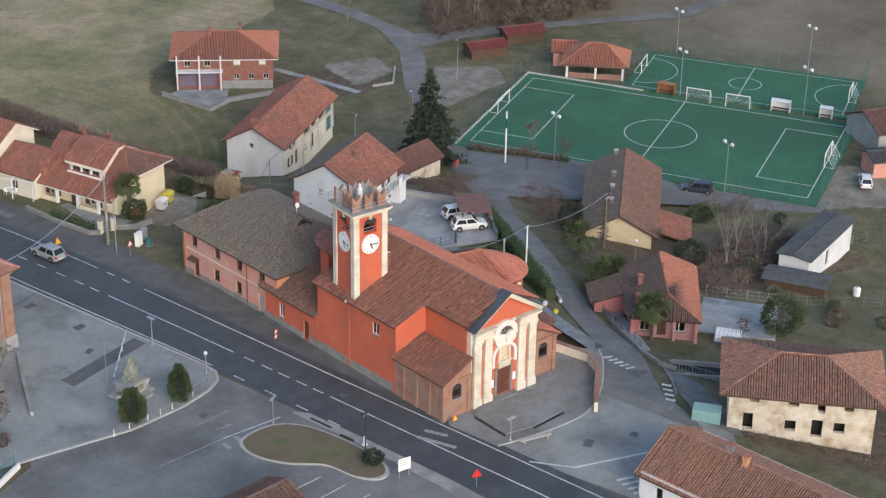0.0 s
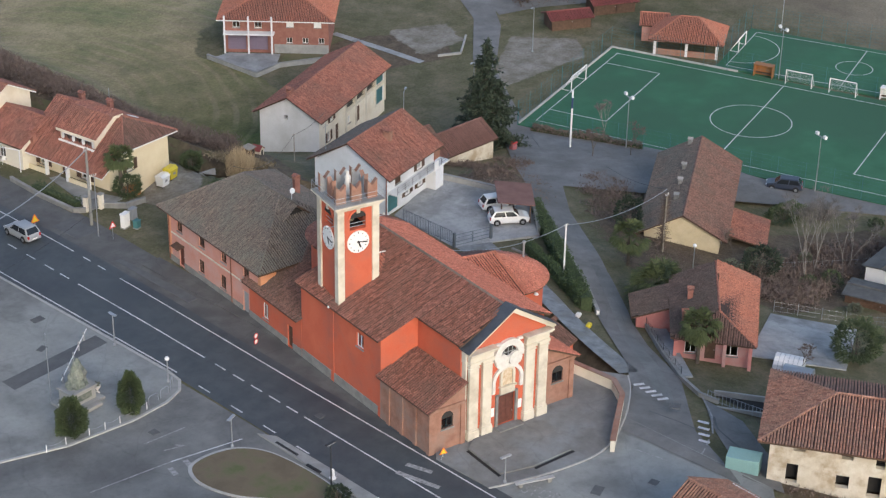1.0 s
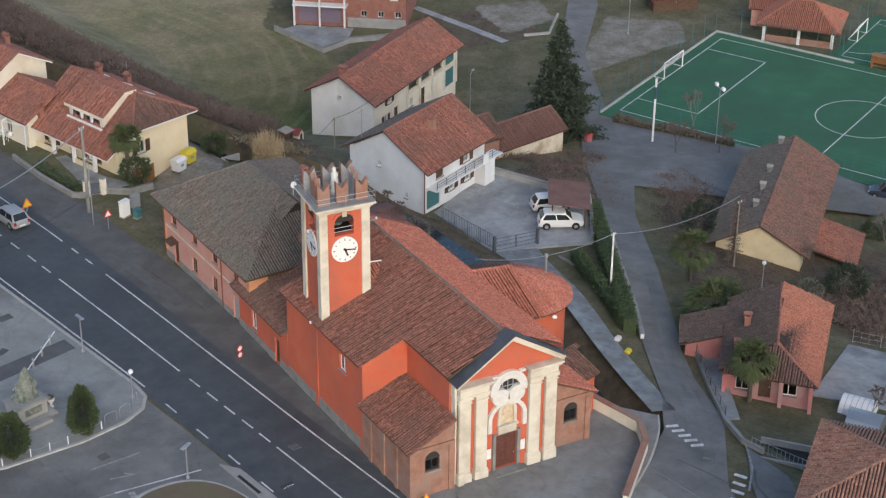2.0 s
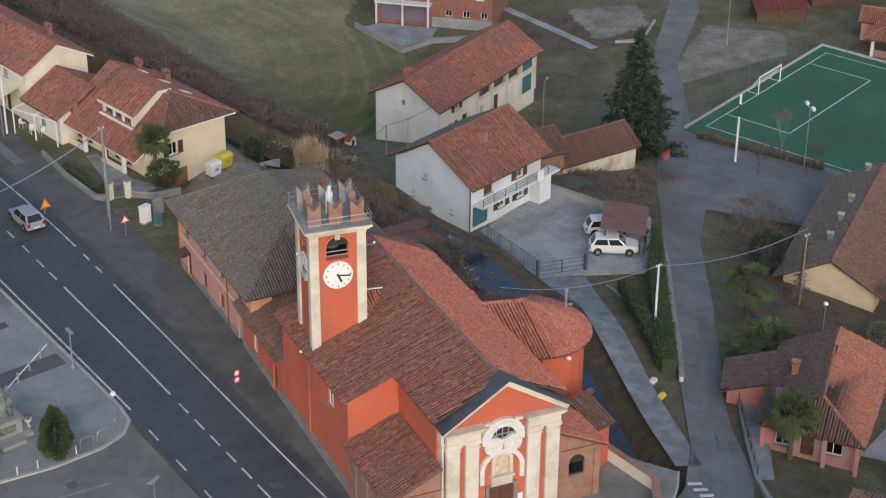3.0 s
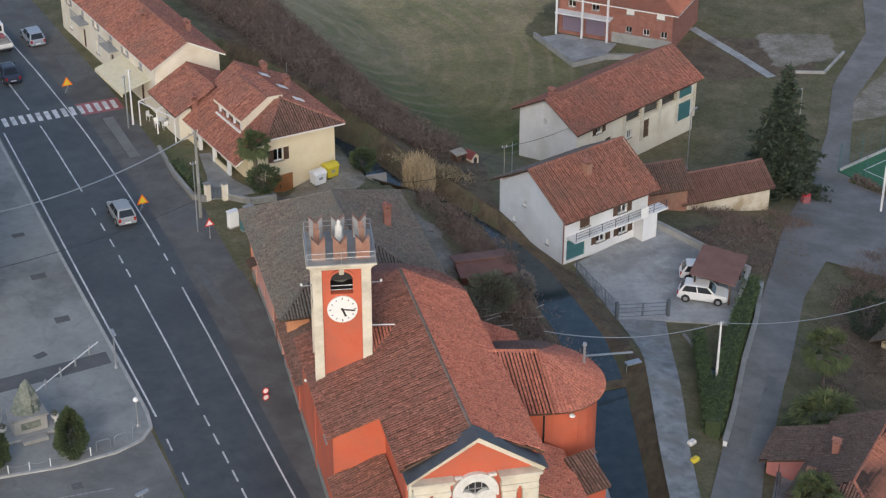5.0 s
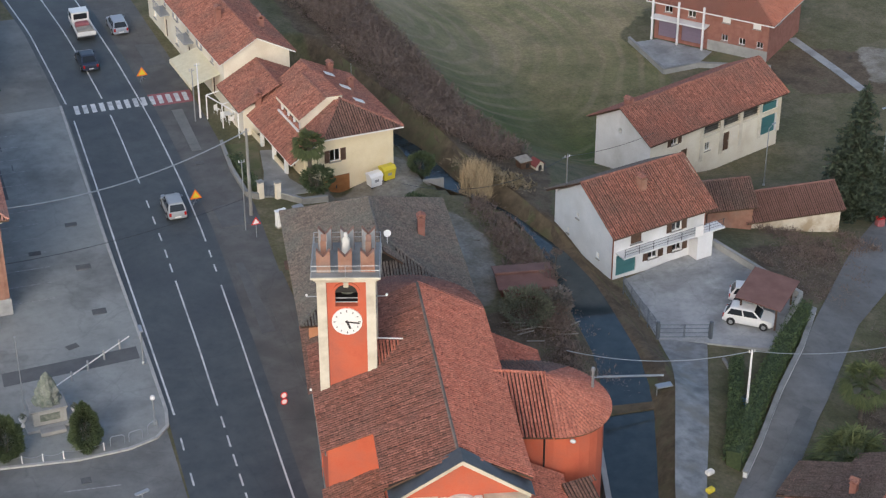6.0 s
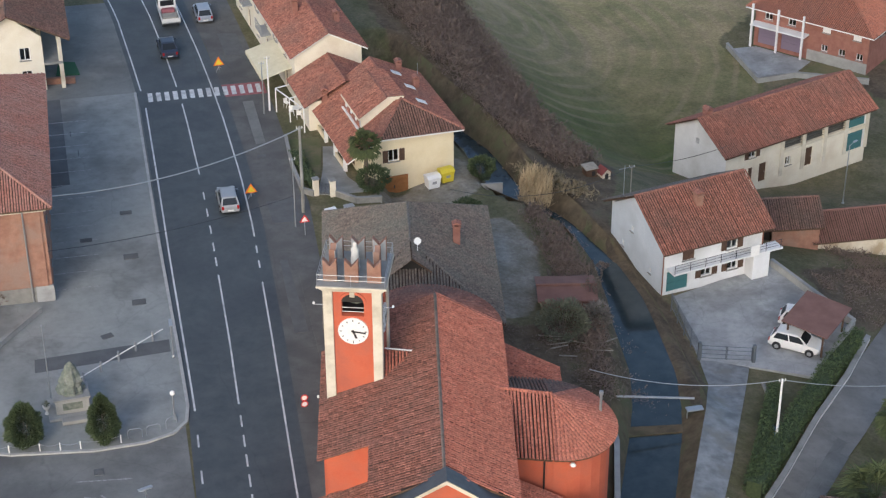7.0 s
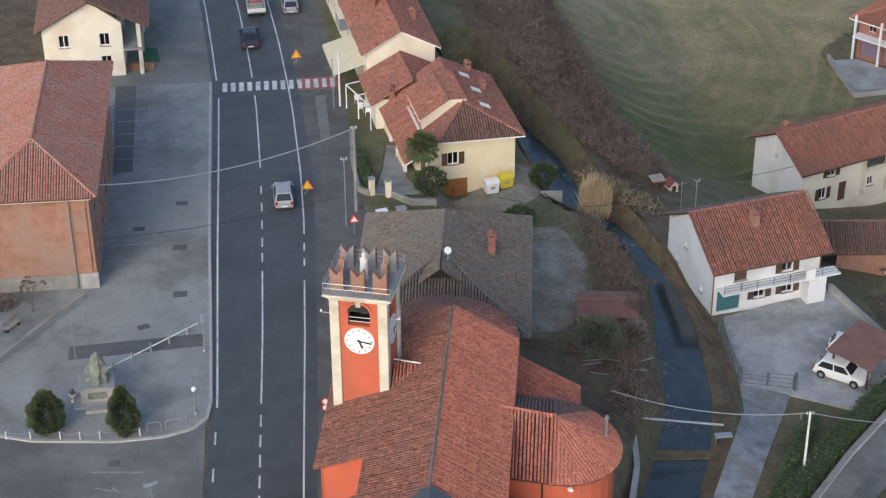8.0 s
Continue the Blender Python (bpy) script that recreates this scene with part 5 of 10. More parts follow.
# ---- bell tower ----
TW = pose(3.75, -26.45, 0, 0, 0, -17)
tower = thing("bell_tower", "tall orange bell tower with cream corners, clocks and battlements", "tower", TW)
TH = 1.88
ZC = 15.95
for k in range(4):
    m = pose(0, 0, 0, 0, 0, 90 * k)
    c, s = round(math.cos(math.pi / 2 * k)), round(math.sin(math.pi / 2 * k))
    rot2 = lambda x, y: (x * c - y * s, x * s + y * c)
    p, q = rot2(-TH + 0.15, -TH + 0.15), rot2(TH - 0.15, -TH + 0.15)
    bm = bmesh.new()
    ww = 2 * TH - 0.3
    wall_mesh(bm, p, q, -0.3, ZC, [(ww / 2 - 0.72, ww / 2 + 0.72, 14.05, 15.1)], 0.5)
    part("wall", bm, "church_red", tower)
    # arched head of the bell opening: a near-black plate painted as its shade
    bm = bmesh.new()
    n = 12
    for i in range(n):
        t0, t1 = math.pi * i / n, math.pi * (i + 1) / n
        y = -TH + 0.148
        a, b = (0.72 * math.cos(t0), 15.1 + 0.62 * math.sin(t0)), (0.72 * math.cos(t1), 15.1 + 0.62 * math.sin(t1))
        prism(bm, [(a[0], y, a[1]), (b[0], y, b[1]), (0, y, 15.1)], (0, 0.02, 0))
    bmesh.ops.transform(bm, matrix=m, verts=bm.verts[:])
    part("opening_head", bm, "inside_shade", tower, "near-black plate painted as the shaded arched head of the bell opening")
    bm = bmesh.new()
    for i in range(n):
        t0, t1 = math.pi * i / n, math.pi * (i + 1) / n
        y = -TH + 0.05
        pts = [(r * math.cos(t), y, 15.1 + r * 0.88 * math.sin(t)) for r, t in ((0.72, t0), (0.9, t0), (0.9, t1), (0.72, t1))]
        prism(bm, pts, (0, 0.1, 0))
    bmesh.ops.transform(bm, matrix=m, verts=bm.verts[:])
    part("arch_moulding", bm, "church_red", tower, "plain plaster arch")
    bm = bmesh.new()
    box(bm, -0.16, 0.16, -TH - 0.02, -TH + 0.2, 15.55, 15.92, None, 0.02)
    bmesh.ops.transform(bm, matrix=m, verts=bm.verts[:])
    part("keystone", bm, "cream", tower, "cream keystone")
    bm = bmesh.new()
    for zz in (14.3, 14.6):
        tube(bm, (-0.75, -TH + 0.3, zz), (0.75, -TH + 0.3, zz), 0.03)
    bmesh.ops.transform(bm, matrix=m, verts=bm.verts[:])
    part("rail", bm, "zinc", tower, "metal rail of the bell opening")
    # corner pilaster
    bm = bmesh.new()
    box(bm, -TH, -TH + 0.62, -TH, -TH + 0.62, 0.3 if k == 3 else 6.0 if k == 0 else 0.3, ZC, None, 0.02)
    bmesh.ops.transform(bm, matrix=m, verts=bm.verts[:])
    part("corner_pilaster", bm, "cream", tower, "cream corner pilaster")
    # clock on each face
    bm = bmesh.new()
    tube(bm, (0, -TH + 0.16, 12.95), (0, -TH + 0.05, 12.95), 0.98, 0.98, 32)
    bmesh.ops.transform(bm, matrix=m, verts=bm.verts[:])
    clock = part("clock_face", bm, "white_paint", tower, "round white clock face")
    for h in range(12):
        bm = bmesh.new()
        a = math.pi / 6 * h
        mm = Matrix.Translation((0, -TH + 0.045, 12.95)) @ Matrix.Rotation(a, 4, "Y")
        box(bm, -0.03, 0.03, -0.012, 0, 0.72, 0.88 if h % 3 == 0 else 0.82, mm)
        bmesh.ops.transform(bm, matrix=m, verts=bm.verts[:])
        part("hour_mark", bm, "black", clock)
    for a, L, w in ((math.radians(98), 0.82, 0.05), (math.radians(158), 0.55, 0.07)):
        bm = bmesh.new()
        mm = Matrix.Translation((0, -TH + 0.03, 12.95)) @ Matrix.Rotation(a, 4, "Y")
        box(bm, -w, w, -0.015, 0, -0.12, L, mm)
        bmesh.ops.transform(bm, matrix=m, verts=bm.verts[:])
        part("clock_hand", bm, "black", clock)
for z in (14.6, 7.3):
    for sx in (-1, 1):
        bm = bmesh.new()
        tube(bm, (sx * (TH - 0.1), -TH + 0.5, z), (sx * (TH + 0.7), -TH + 0.5, z), 0.03, 0.03, 6)
        arm = part("bracket", bm, "zinc", tower, "thin metal bracket")
        bm = bmesh.new()
        lathe(bm, [(0.02, 0), (0.08, 0.05), (0.08, 0.14), (0.03, 0.2)], 8, pose(sx * (TH + 0.68), -TH + 0.5, z))
        part("lamp", bm, "white_paint", arm, "small pale lamp")
# bell, floor, cornice, battlements
bm = bmesh.new()
lathe(bm, [(0.5, 0), (0.42, 0.15), (0.32, 0.5), (0.2, 0.72), (0.05, 0.78)], 14, pose(0, 0, 14.2))
tube(bm, (-1.6, 0, 15.05), (1.6, 0, 15.05), 0.07)
part("bell", bm, "bronze", tower, "bronze bell on its beam", True)
bm = bmesh.new()
box(bm, -TH + 0.2, TH - 0.2, -TH + 0.2, TH - 0.2, 13.5, 13.7)
part("floor", bm, "inside_shade", tower)
bm = bmesh.new()
for o, a, b in ((0.06, ZC, ZC + 0.18), (0.2, ZC + 0.18, ZC + 0.36), (0.36, ZC + 0.36, ZC + 0.5)):
    box(bm, -TH - o, TH + o, -TH - o, TH + o, a, b, None, 0.03)
part("cornice", bm, "cream", tower, "cream moulded cornice")
bm = bmesh.new()
box(bm, -TH - 0.33, TH + 0.33, -TH - 0.33, TH + 0.33, ZC + 0.5, ZC + 0.56)
part("terrace", bm, "concrete", tower, "grey concrete terrace slab")


def merlon(w=0.88, d=0.36, h=1.6):
    bm = bmesh.new()
    pts = [(-w / 2, 0), (w / 2, 0), (w / 2, h), (w / 2 - 0.06, h - 0.04), (0, h - 0.5), (-w / 2 + 0.06, h - 0.04), (-w / 2, h)]
    prism(bm, [(x, -d / 2, z) for x, z in pts], (0, d, 0))
    return bm


b = TH - 0.45
for k in range(4):
    for t in ((-0.02,) if k % 2 else (-1, -0.02, 1)):
        x = t * b * 0.98
        bm = merlon()
        bmesh.ops.transform(bm, matrix=pose(0, 0, 0, 0, 0, 90 * k) @ pose(x, -b, ZC + 0.56), verts=bm.verts[:])
        part("merlon", bm, "brickwall", tower, "weathered swallow-tail brick merlon")
        bm = merlon(0.84, 0.05, 1.55)
        bmesh.ops.transform(bm, matrix=pose(0, 0, 0, 0, 0, 90 * k) @ pose(x, -b + 0.2, ZC + 0.56), verts=bm.verts[:])
        part("merlon_back", bm, "concrete_pale", tower, "grey plastered back of the merlon")
bm = bmesh.new()
for k in range(4):
    mm = pose(0, 0, 0, 0, 0, 90 * k)
    w = TH + 0.28
    for zz in (0.45, 0.8):
        tube(bm, mm @ Vector((-w, -w, ZC + 0.55 + zz)), mm @ Vector((w, -w, ZC + 0.55 + zz)), 0.02, 0.02, 5)
    for x in (-w, 0):
        tube(bm, mm @ Vector((x, -w, ZC + 0.55)), mm @ Vector((x, -w, ZC + 1.35)), 0.02, 0.02, 5)
part("railing", bm, "zinc", tower, "thin metal safety railing")
bm = bmesh.new()
lathe(bm, [(0.36, 0), (0.36, 0.3), (0.3, 0.32), (0.34, 0.9), (0.28, 1.4), (0.31, 1.75), (0.13, 2.0), (0.16, 2.15), (0.12, 2.32), (0.02, 2.38)], 12)
statue = part("statue", bm, "statue", None, "white robed stone statue on the tower top", True)
tagged(statue, category="statue")
statue.matrix_basis = TW @ pose(0, 0, ZC + 0.56) @ Matrix.Scale(0.85, 4)


# ---- houses ----
def simple_chim(parent, *spots):
    for x, y, z0, z1 in spots:
        chimney(parent, x, y, z0, z1)


# pink rectory beside the church; local x runs away from the road, y along it
pink = thing("pink_house", "long pink plastered house with a grey-brown hipped tile roof", "house", pose(3.6, -15.7, 0, 0, 0, -8.4) @ Matrix.Scale(0.97, 4))
PL, PD, PE, PR = 16.2, 12.0, 5.9, 9.1
wf = []
for s0, st in ((1.6, "plain"), (5.6, "plain"), (9.4, "plain"), (13.2, "plain")):
    wf.append((s0, s0 + 0.95, 3.7, 5.1, "plain", "wood", "wood"))
for s0 in (5.4, 9.2):
    wf.append((s0, s0 + 0.9, 0.9, 2.3, "plain", "wood", "wood"))
wf.append((1.8, 2.7, 0.1, 2.2, "door", "wood_red"))
wf.append((13.0, 13.95, 0.1, 2.3, "door", "grey_paint"))
facade(pink, (0, PL), (0, 0), -0.4, PE, "pink_wall", wf, 0.45, None, (0.65, "stone_base"))
facade(pink, (0, 0), (PD, 0), -0.4, PE, "orange_wall", [(1.6, 2.5, 3.3, 5.2, "plain", "wood", "wood"), (5.0, 6.0, 3.4, 5.0, "plain", "wood", "wood")], 0.45)
facade(pink, (PD, 0), (PD, PL), -2.0, PE, "pink_wall", [(3, 4, 3.6, 5.0, "plain"), (9, 10, 3.6, 5.0, "plain")], 0.45)
facade(pink, (PD, PL), (0, PL), -0.4, PE, "pink_wall", [(3, 4, 3.6, 5.0, "plain")], 0.45)
bm = bmesh.new()
box(bm, -0.05, 0.0, 0, PL, 3.05, 3.2)
part("string_course", bm, "cream", pink, "pale string course")
for y in (0.0, PL - 0.45):
    bm = bmesh.new()
    box(bm, -0.07, 0.0, y, y + 0.45, 0.7, PE - 0.3)
    part("corner_strip", bm, "orange_wall", pink)
pipe_part(pink, [(-0.1, 5.0, PE - 0.2), (-0.1, 5.0, 0.2)])
pipe_part(pink, [(-0.1, PL - 0.2, PE - 0.2), (-0.1, PL - 0.2, 0.2)])
bm = bmesh.new()
prism(bm, [(0, 13.4, 2.35), (-0.75, 13.4, 2.15), (-0.75, 13.4, 2.2), (0, 13.4, 2.42)], (0, 1.4, 0))
part("canopy", bm, "wood", pink, "small wooden door canopy")
o = 0.75
A, B, C, D = (-o, -o, PE - 0.3), (PD + o, -o, PE - 0.3), (PD + o, PL + o, PE - 0.3), (-o, PL + o, PE - 0.3)
r0, r1 = (PD / 2, 5.9, PR), (PD / 2, 11.8, PR)
sl, rid = [[D, A, r0, r1], [A, B, r0], [B, C, r1, r0], [C, D, r1]], [(A, r0), (B, r0), (r0, r1), (C, r1), (D, r1)]
roof(pink, sl, "tile_grey", label="mossy grey-brown clay roof tiles", ridges=rid)
# small gable dormer on the end hip, its front painted near-black as shade
bm = bmesh.new()
prism(bm, [(PD / 2 - 1.1, 3.6, 8.0), (PD / 2 + 1.1, 3.6, 8.0), (PD / 2, 3.6, 8.9)], (0, 2.0, 0))
dorm = part("dormer", bm, "inside_shade", pink)
roof(pink, [[(PD / 2 - 1.5, 5.8, 7.95), (PD / 2 - 1.5, 3.2, 7.95), (PD / 2, 3.2, 9.15), (PD / 2, 5.8, 9.15)], [(PD / 2 + 1.5, 3.2, 7.95), (PD / 2 + 1.5, 5.8, 7.95), (PD / 2, 5.8, 9.15), (PD / 2, 3.2, 9.15)]], "tile_grey")
chimney(pink, 9.7, 8.6, 6.6, 8.7, 0.55, 0.45)
bm = bmesh.new()
tube(bm, (PD / 2 + 0.5, 4.6, 9.0), (PD / 2 + 0.5, 4.6, 10.1), 0.025)
lathe(bm, [(0.02, 0), (0.2, 0.03), (0.28, 0.08)], 14, pose(PD / 2 + 0.5, 4.55, 9.9, 70, 0, 0))
part("satellite_dish", bm, "white_paint", pink, "white satellite dish")

# yellow house with dormer and porch; local y runs along the road
yel = thing("yellow_house", "pale yellow house with a red tile roof and dormer", "house", pose(10.75, 12.15, -0.55, 0, 0, 7.9))
YR, XR = 6.62, 4.95
KW, KE = 0.7, 0.5
zw = lambda x: YR - KW * (XR - x)
ze_ = lambda x: YR - KE * (x - XR)
SY, NY = 3.2, 14.6
facade(yel, (0.5, SY), (2.6, SY), -1.0, zw(0.5) - 0.1, "yellow_wall", (), 0.4)
facade(yel, (2.6, SY), (9.1, SY), -3.0, 4.3, "yellow_wall", [(0.35, 1.35, 1.75, 2.95, "open", "wood")], 0.4)
bm = bmesh.new()
prism(bm, [(0.5, SY, zw(0.5) - 0.1), (2.6, SY, zw(0.5) - 0.1), (2.6, SY, 4.3)], (0, 0.4, 0))
part("wall", bm, "yellow_wall", yel)
bm = bmesh.new()
box(bm, 2.1, 4.75, SY - 0.05, SY - 0.004, -2.1, 0.3)
gd = part("garage_door", bm, "wood_orange", yel, "orange-brown wooden garage door")
for i in range(6):
    bm = bmesh.new()
    box(bm, 2.14, 4.71, SY - 0.075, SY - 0.05, -2.08 + 0.395 * i, -1.72 + 0.395 * i)
    part("board", bm, "wood_orange", gd)
bm = bmesh.new()
box(bm, 3.4, 3.5, SY - 0.12, SY - 0.07, -0.9, -0.6)
part("handle", bm, "dark_metal", gd)
bm = bmesh.new()
box(bm, 0.4, 2.0, SY - 0.3, SY - 0.01, -2.0, 0.0)
part("ramp_wall", bm, "concrete", yel, "grey concrete wall beside the garage ramp")
facade(yel, (9.1, SY), (9.1, NY), -3.0, 4.3, "yellow_wall", [(3, 4, 1.6, 3.0, "open", "wood"), (7, 8, 1.6, 3.0, "open", "wood")], 0.4)
facade(yel, (9.1, NY), (0.5, NY), -1.0, zw(0.5), "yellow_wall", (), 0.4)
facade(yel, (0.5, NY), (0.5, SY), -1.0, zw(0.5) - 0.1, "yellow_wall", [(1.5, 2.6, 0.9, 2.2, "open", "wood"), (4.6, 5.6, 0.2, 2.3, "door", "wood"), (7.4, 8.6, 0.9, 2.2, "open", "wood")], 0.4)
Wx, Ex, HS = -0.9, 9.8, 2.4
hc, ap = (1.9, HS, zw(1.9)), (XR, 5.4, YR)
sl = [[(Wx, NY, zw(Wx)), (Wx, HS + 0.4, zw(Wx)), hc, ap, (XR, NY, YR)],
      [(Ex, HS, ze_(Ex)), (Ex, NY, ze_(Ex)), (XR, NY, YR), ap],
      [hc, (Ex, HS, ze_(Ex)), ap]]
roof(yel, sl[:2], "tile_red", label="red clay roof tiles", ridges=[(ap, (XR, NY, YR)), (sl[1][0], ap), (hc, ap)], soffit="white_paint")
roof(yel, sl[2:], "tile_brown", label="weathered dark red clay roof tiles", soffit="white_paint")
for y in (5.0, 8.0, 11.0, 14.2):
    bm = bmesh.new()
    box(bm, -0.6, -0.3, y, y + 0.3, -0.2, zw(-0.6) - 0.15)
    part("porch_pillar", bm, "white_paint", yel)
bm = bmesh.new()
box(bm, -0.65, 0.49, 4.6, 14.4, -0.5, 0.25)
part("porch_floor", bm, "concrete", yel)
for y0, y1 in ((5.32, 7.95), (11.32, 14.15)):
    bm = bmesh.new()
    box(bm, -0.55, -0.38, y0, y1, 0.25, 1.05)
    part("porch_wall", bm, "yellow_wall", yel)
# dormer facing the road
D0, D1, DX, DZ = 5.8, 10.6, 1.3, 5.3
facade(yel, (DX, D1), (DX, D0), zw(DX) - 0.1, DZ, "white_wall", [(0.4, 1.6, 3.95, 4.8, "plain", "wood", "dark_metal"), (1.9, 3.0, 3.95, 4.8, "plain", "wood", "dark_metal"), (3.3, 4.4, 3.95, 4.8, "plain", "wood", "dark_metal")], 0.2)
for y in (D0, D1 - 0.2):
    bm = bmesh.new()
    prism(bm, [(DX, y, zw(DX) - 0.1), (XR - 0.2, y, YR - 0.3), (3.65, y, 6.7), (DX, y, DZ)], (0, 0.2, 0))
    part("dormer_cheek", bm, "cream_wall", yel, "cream dormer cheek")
bm = bmesh.new()
box(bm, DX - 0.3, DX - 0.02, D0 - 0.1, D1 + 0.1, zw(DX) - 0.12, zw(DX) + 0.06)
part("dormer_sill", bm, "white_paint", yel, "white dormer sill")
dsl = [[(DX - 0.25, D1 + 0.4, DZ + 0.02), (DX - 0.25, D0 - 0.3, DZ + 0.02), (3.65, D0 - 0.3, 6.95), (3.65, D1 + 0.4, 6.95)], [(XR + 0.3, D0 - 0.3, 6.85), (XR + 0.3, D1 + 0.4, 6.85), (3.65, D1 + 0.4, 6.95), (3.65, D0 - 0.3, 6.95)]]
roof(yel, dsl, "tile_red", 0.3, soffit="cream_wall", ridges=[((3.65, D0 - 0.3, 6.95), (3.65, D1 + 0.4, 6.95))])
simple_chim(yel, (7.4, 13.6, 4.9, 6.1), (7.9, 10.0, 4.9, 6.0), (0.2, 13.6, 2.8, 4.4))
pipe_part(yel, [(8.2, 10.4, 4.8), (8.2, 10.4, 7.4)], 0.02, "zinc", "antenna")
for x, y in ((6.2, 11.6), (6.6, 8.8), (6.6, 5.6)):
    bm = bmesh.new()
    prism(bm, [(x, y, ze_(x) + 0.2), (x + 0.9, y, ze_(x + 0.9) + 0.2), (x + 0.9, y + 0.7, ze_(x + 0.9) + 0.2), (x, y + 0.7, ze_(x) + 0.2)], (0, 0, 0.06))
    part("skylight", bm, "white_paint", yel, "pale roof window")

# cream house with an awning
cream = thing("cream_house", "long cream house with red tile roof and awning", "house", pose(7.2, 31.7, -0.2, 0, 0, 7))
CW, CL, CE, CR = 6.6, 25.0, 5.3, 7.1
facade(cream, (0, 0), (CW, 0), -0.6, CE, "cream_wall", (), 0.4, (CW / 2, CR))
wl = []
for i in range(6):
    s0 = 2.0 + i * 3.8
    wl += [(s0, s0 + 0.9, 3.6, 5.0, "shut" if i % 2 else "open", "grey_paint"), (s0, s0 + 0.9, 0.2 if i % 2 else 0.9, 2.3, "door" if i % 2 else "plain", "wood")]
facade(cream, (0, CL), (0, 0), -0.6, CE, "cream_wall", wl, 0.4)
facade(cream, (CW, 0), (CW, CL), -2, CE, "cream_wall", (), 0.4)
facade(cream, (CW, CL), (0, CL), -0.6, CE, "cream_wall", (), 0.4, (CW / 2, CR))


def ridge_y(x0, x1, y0, y1, ez, rz, oe=0.5, og=0.4, xr=None):
    xr = (x0 + x1) / 2 if xr is None else xr
    k0, k1 = (rz - ez) / (xr - x0), (rz - ez) / (x1 - xr)
    a, b = y0 - og, y1 + og
    s = [[(x0 - oe, b, ez - k0 * oe), (x0 - oe, a, ez - k0 * oe), (xr, a, rz), (xr, b, rz)],
         [(x1 + oe, a, ez - k1 * oe), (x1 + oe, b, ez - k1 * oe), (xr, b, rz), (xr, a, rz)]]
    return s, [((xr, a, rz), (xr, b, rz))]


s, r = ridge_y(0, CW, 0, CL, CE, CR)
roof(cream, s, "tile_red", label="red clay roof tiles", ridges=r, soffit="white_paint")
simple_chim(cream, (1.9, 6.8, 5.9, 7.5), (4.9, 15.0, 5.6, 7.4), (5.4, 4.4, 5.4, 6.8))
M["awning"] = surface("awning", (0.66, 0.6, 0.42), (0.74, 0.68, 0.5), 2, 20, 0.8, 0.1)
bm = bmesh.new()
prism(bm, [(0, 1.2, 3.3), (-2.9, 1.2, 2.5), (-2.9, 1.2, 2.56), (0, 1.2, 3.36)], (0, 7.0, 0))
for i in range(14):
    box(bm, -2.92, -2.88, 1.2 + i * 0.5, 1.65 + i * 0.5, 2.22, 2.52)
part("awning", bm, "awning", cream, "pale yellow cloth awning with a scalloped edge")
for y0 in (9.2, 17.0):
    bm = bmesh.new()
    box(bm, -1.0, 0, y0, y0 + 2.6, 3.3, 3.42)
    for j in range(13):
        box(bm, -0.98, -0.95, y0 + 0.05 + j * 0.21, y0 + 0.08 + j * 0.21, 3.42, 4.3)
    box(bm, -1.0, -0.94, y0, y0 + 2.6, 4.28, 4.34)
    part("balcony", bm, "grey_paint", cream, "small balcony with metal rails")
# lower wing between the two houses
wing = thing("house_wing", "low house wing with a red tile roof", "house", pose(7.6, 25.6, -0.3, 0, 0, 7))
facade(wing, (0, 5.6), (0, 0), -0.5, 3.2, "cream_wall", [(2, 3, 0.9, 2.2, "plain")], 0.3)
facade(wing, (0, 0), (7, 0), -0.5, 3.2, "cream_wall", (), 0.3)
facade(wing, (7, 0), (7, 5.6), -2, 3.2, "cream_wall", (), 0.3)
s, r = ridge_y(0, 7, 0, 5.6, 3.2, 5.0, 0.5, 0.3)
roof(wing, s, "tile_red", ridges=r)

# white house with balcony, on the lower ground
white = thing("white_house", "white two-storey house with red tile roof and balcony", "house", pose(33.4, -1.25, -4.85, 0, 0, 13) @ Matrix.Scale(0.96, 4))
WL, WW, WE, WR = 10.2, 9.2, 5.0, 7.7
facade(white, (0, WW), (0, 0), -1.5, WE - 0.4, "blue_white", [(3.4, 3.9, 3.5, 4.1, "plain"), (2.0, 2.4, 1.3, 1.9, "plain"), (6.8, 7.2, 1.0, 1.6, "plain")], 0.4, (WW / 2, WR - 0.1))
ws = [(1.9, 3.1, 2.95, 4.35, "shut", "wood"), (6.4, 7.5, 2.95, 4.35, "open", "wood"),
      (0.4, 2.6, 0.1, 2.2, "garage", "green_paint"), (3.9, 5.0, 0.8, 2.0, "open", "wood"), (6.6, 7.7, 0.8, 2.0, "open", "wood")]
facade(white, (0, 0), (WL, 0), -1.5, WE, "white_wall", ws, 0.4)
facade(white, (WL, 0), (WL, WW), -4, WE - 0.4, "white_wall", [(3, 4, 2.9, 4.2, "open", "wood")], 0.4, (WW / 2, WR - 0.1))
facade(white, (WL, WW), (0, WW), -4, WE, "white_wall", (), 0.4)
s, r = gable_slopes(0, WL, 0, WW, WE, WR, 0.8, 0.5)
roof(white, s[:1], "tile_red", label="red-brown clay roof tiles", ridges=r)
roof(white, s[1:], "tile_grey", label="dark clay roof tiles")
chimney(white, 4.9, 2.8, 6.2, 7.5, 0.6, 0.8, "brickwall")
bm = bmesh.new()
box(bm, 0.3, WL + 1.3, -1.3, -0.01, 2.5, 2.66)
part("balcony", bm, "white_wall", white, "white balcony slab")
bm = bmesh.new()
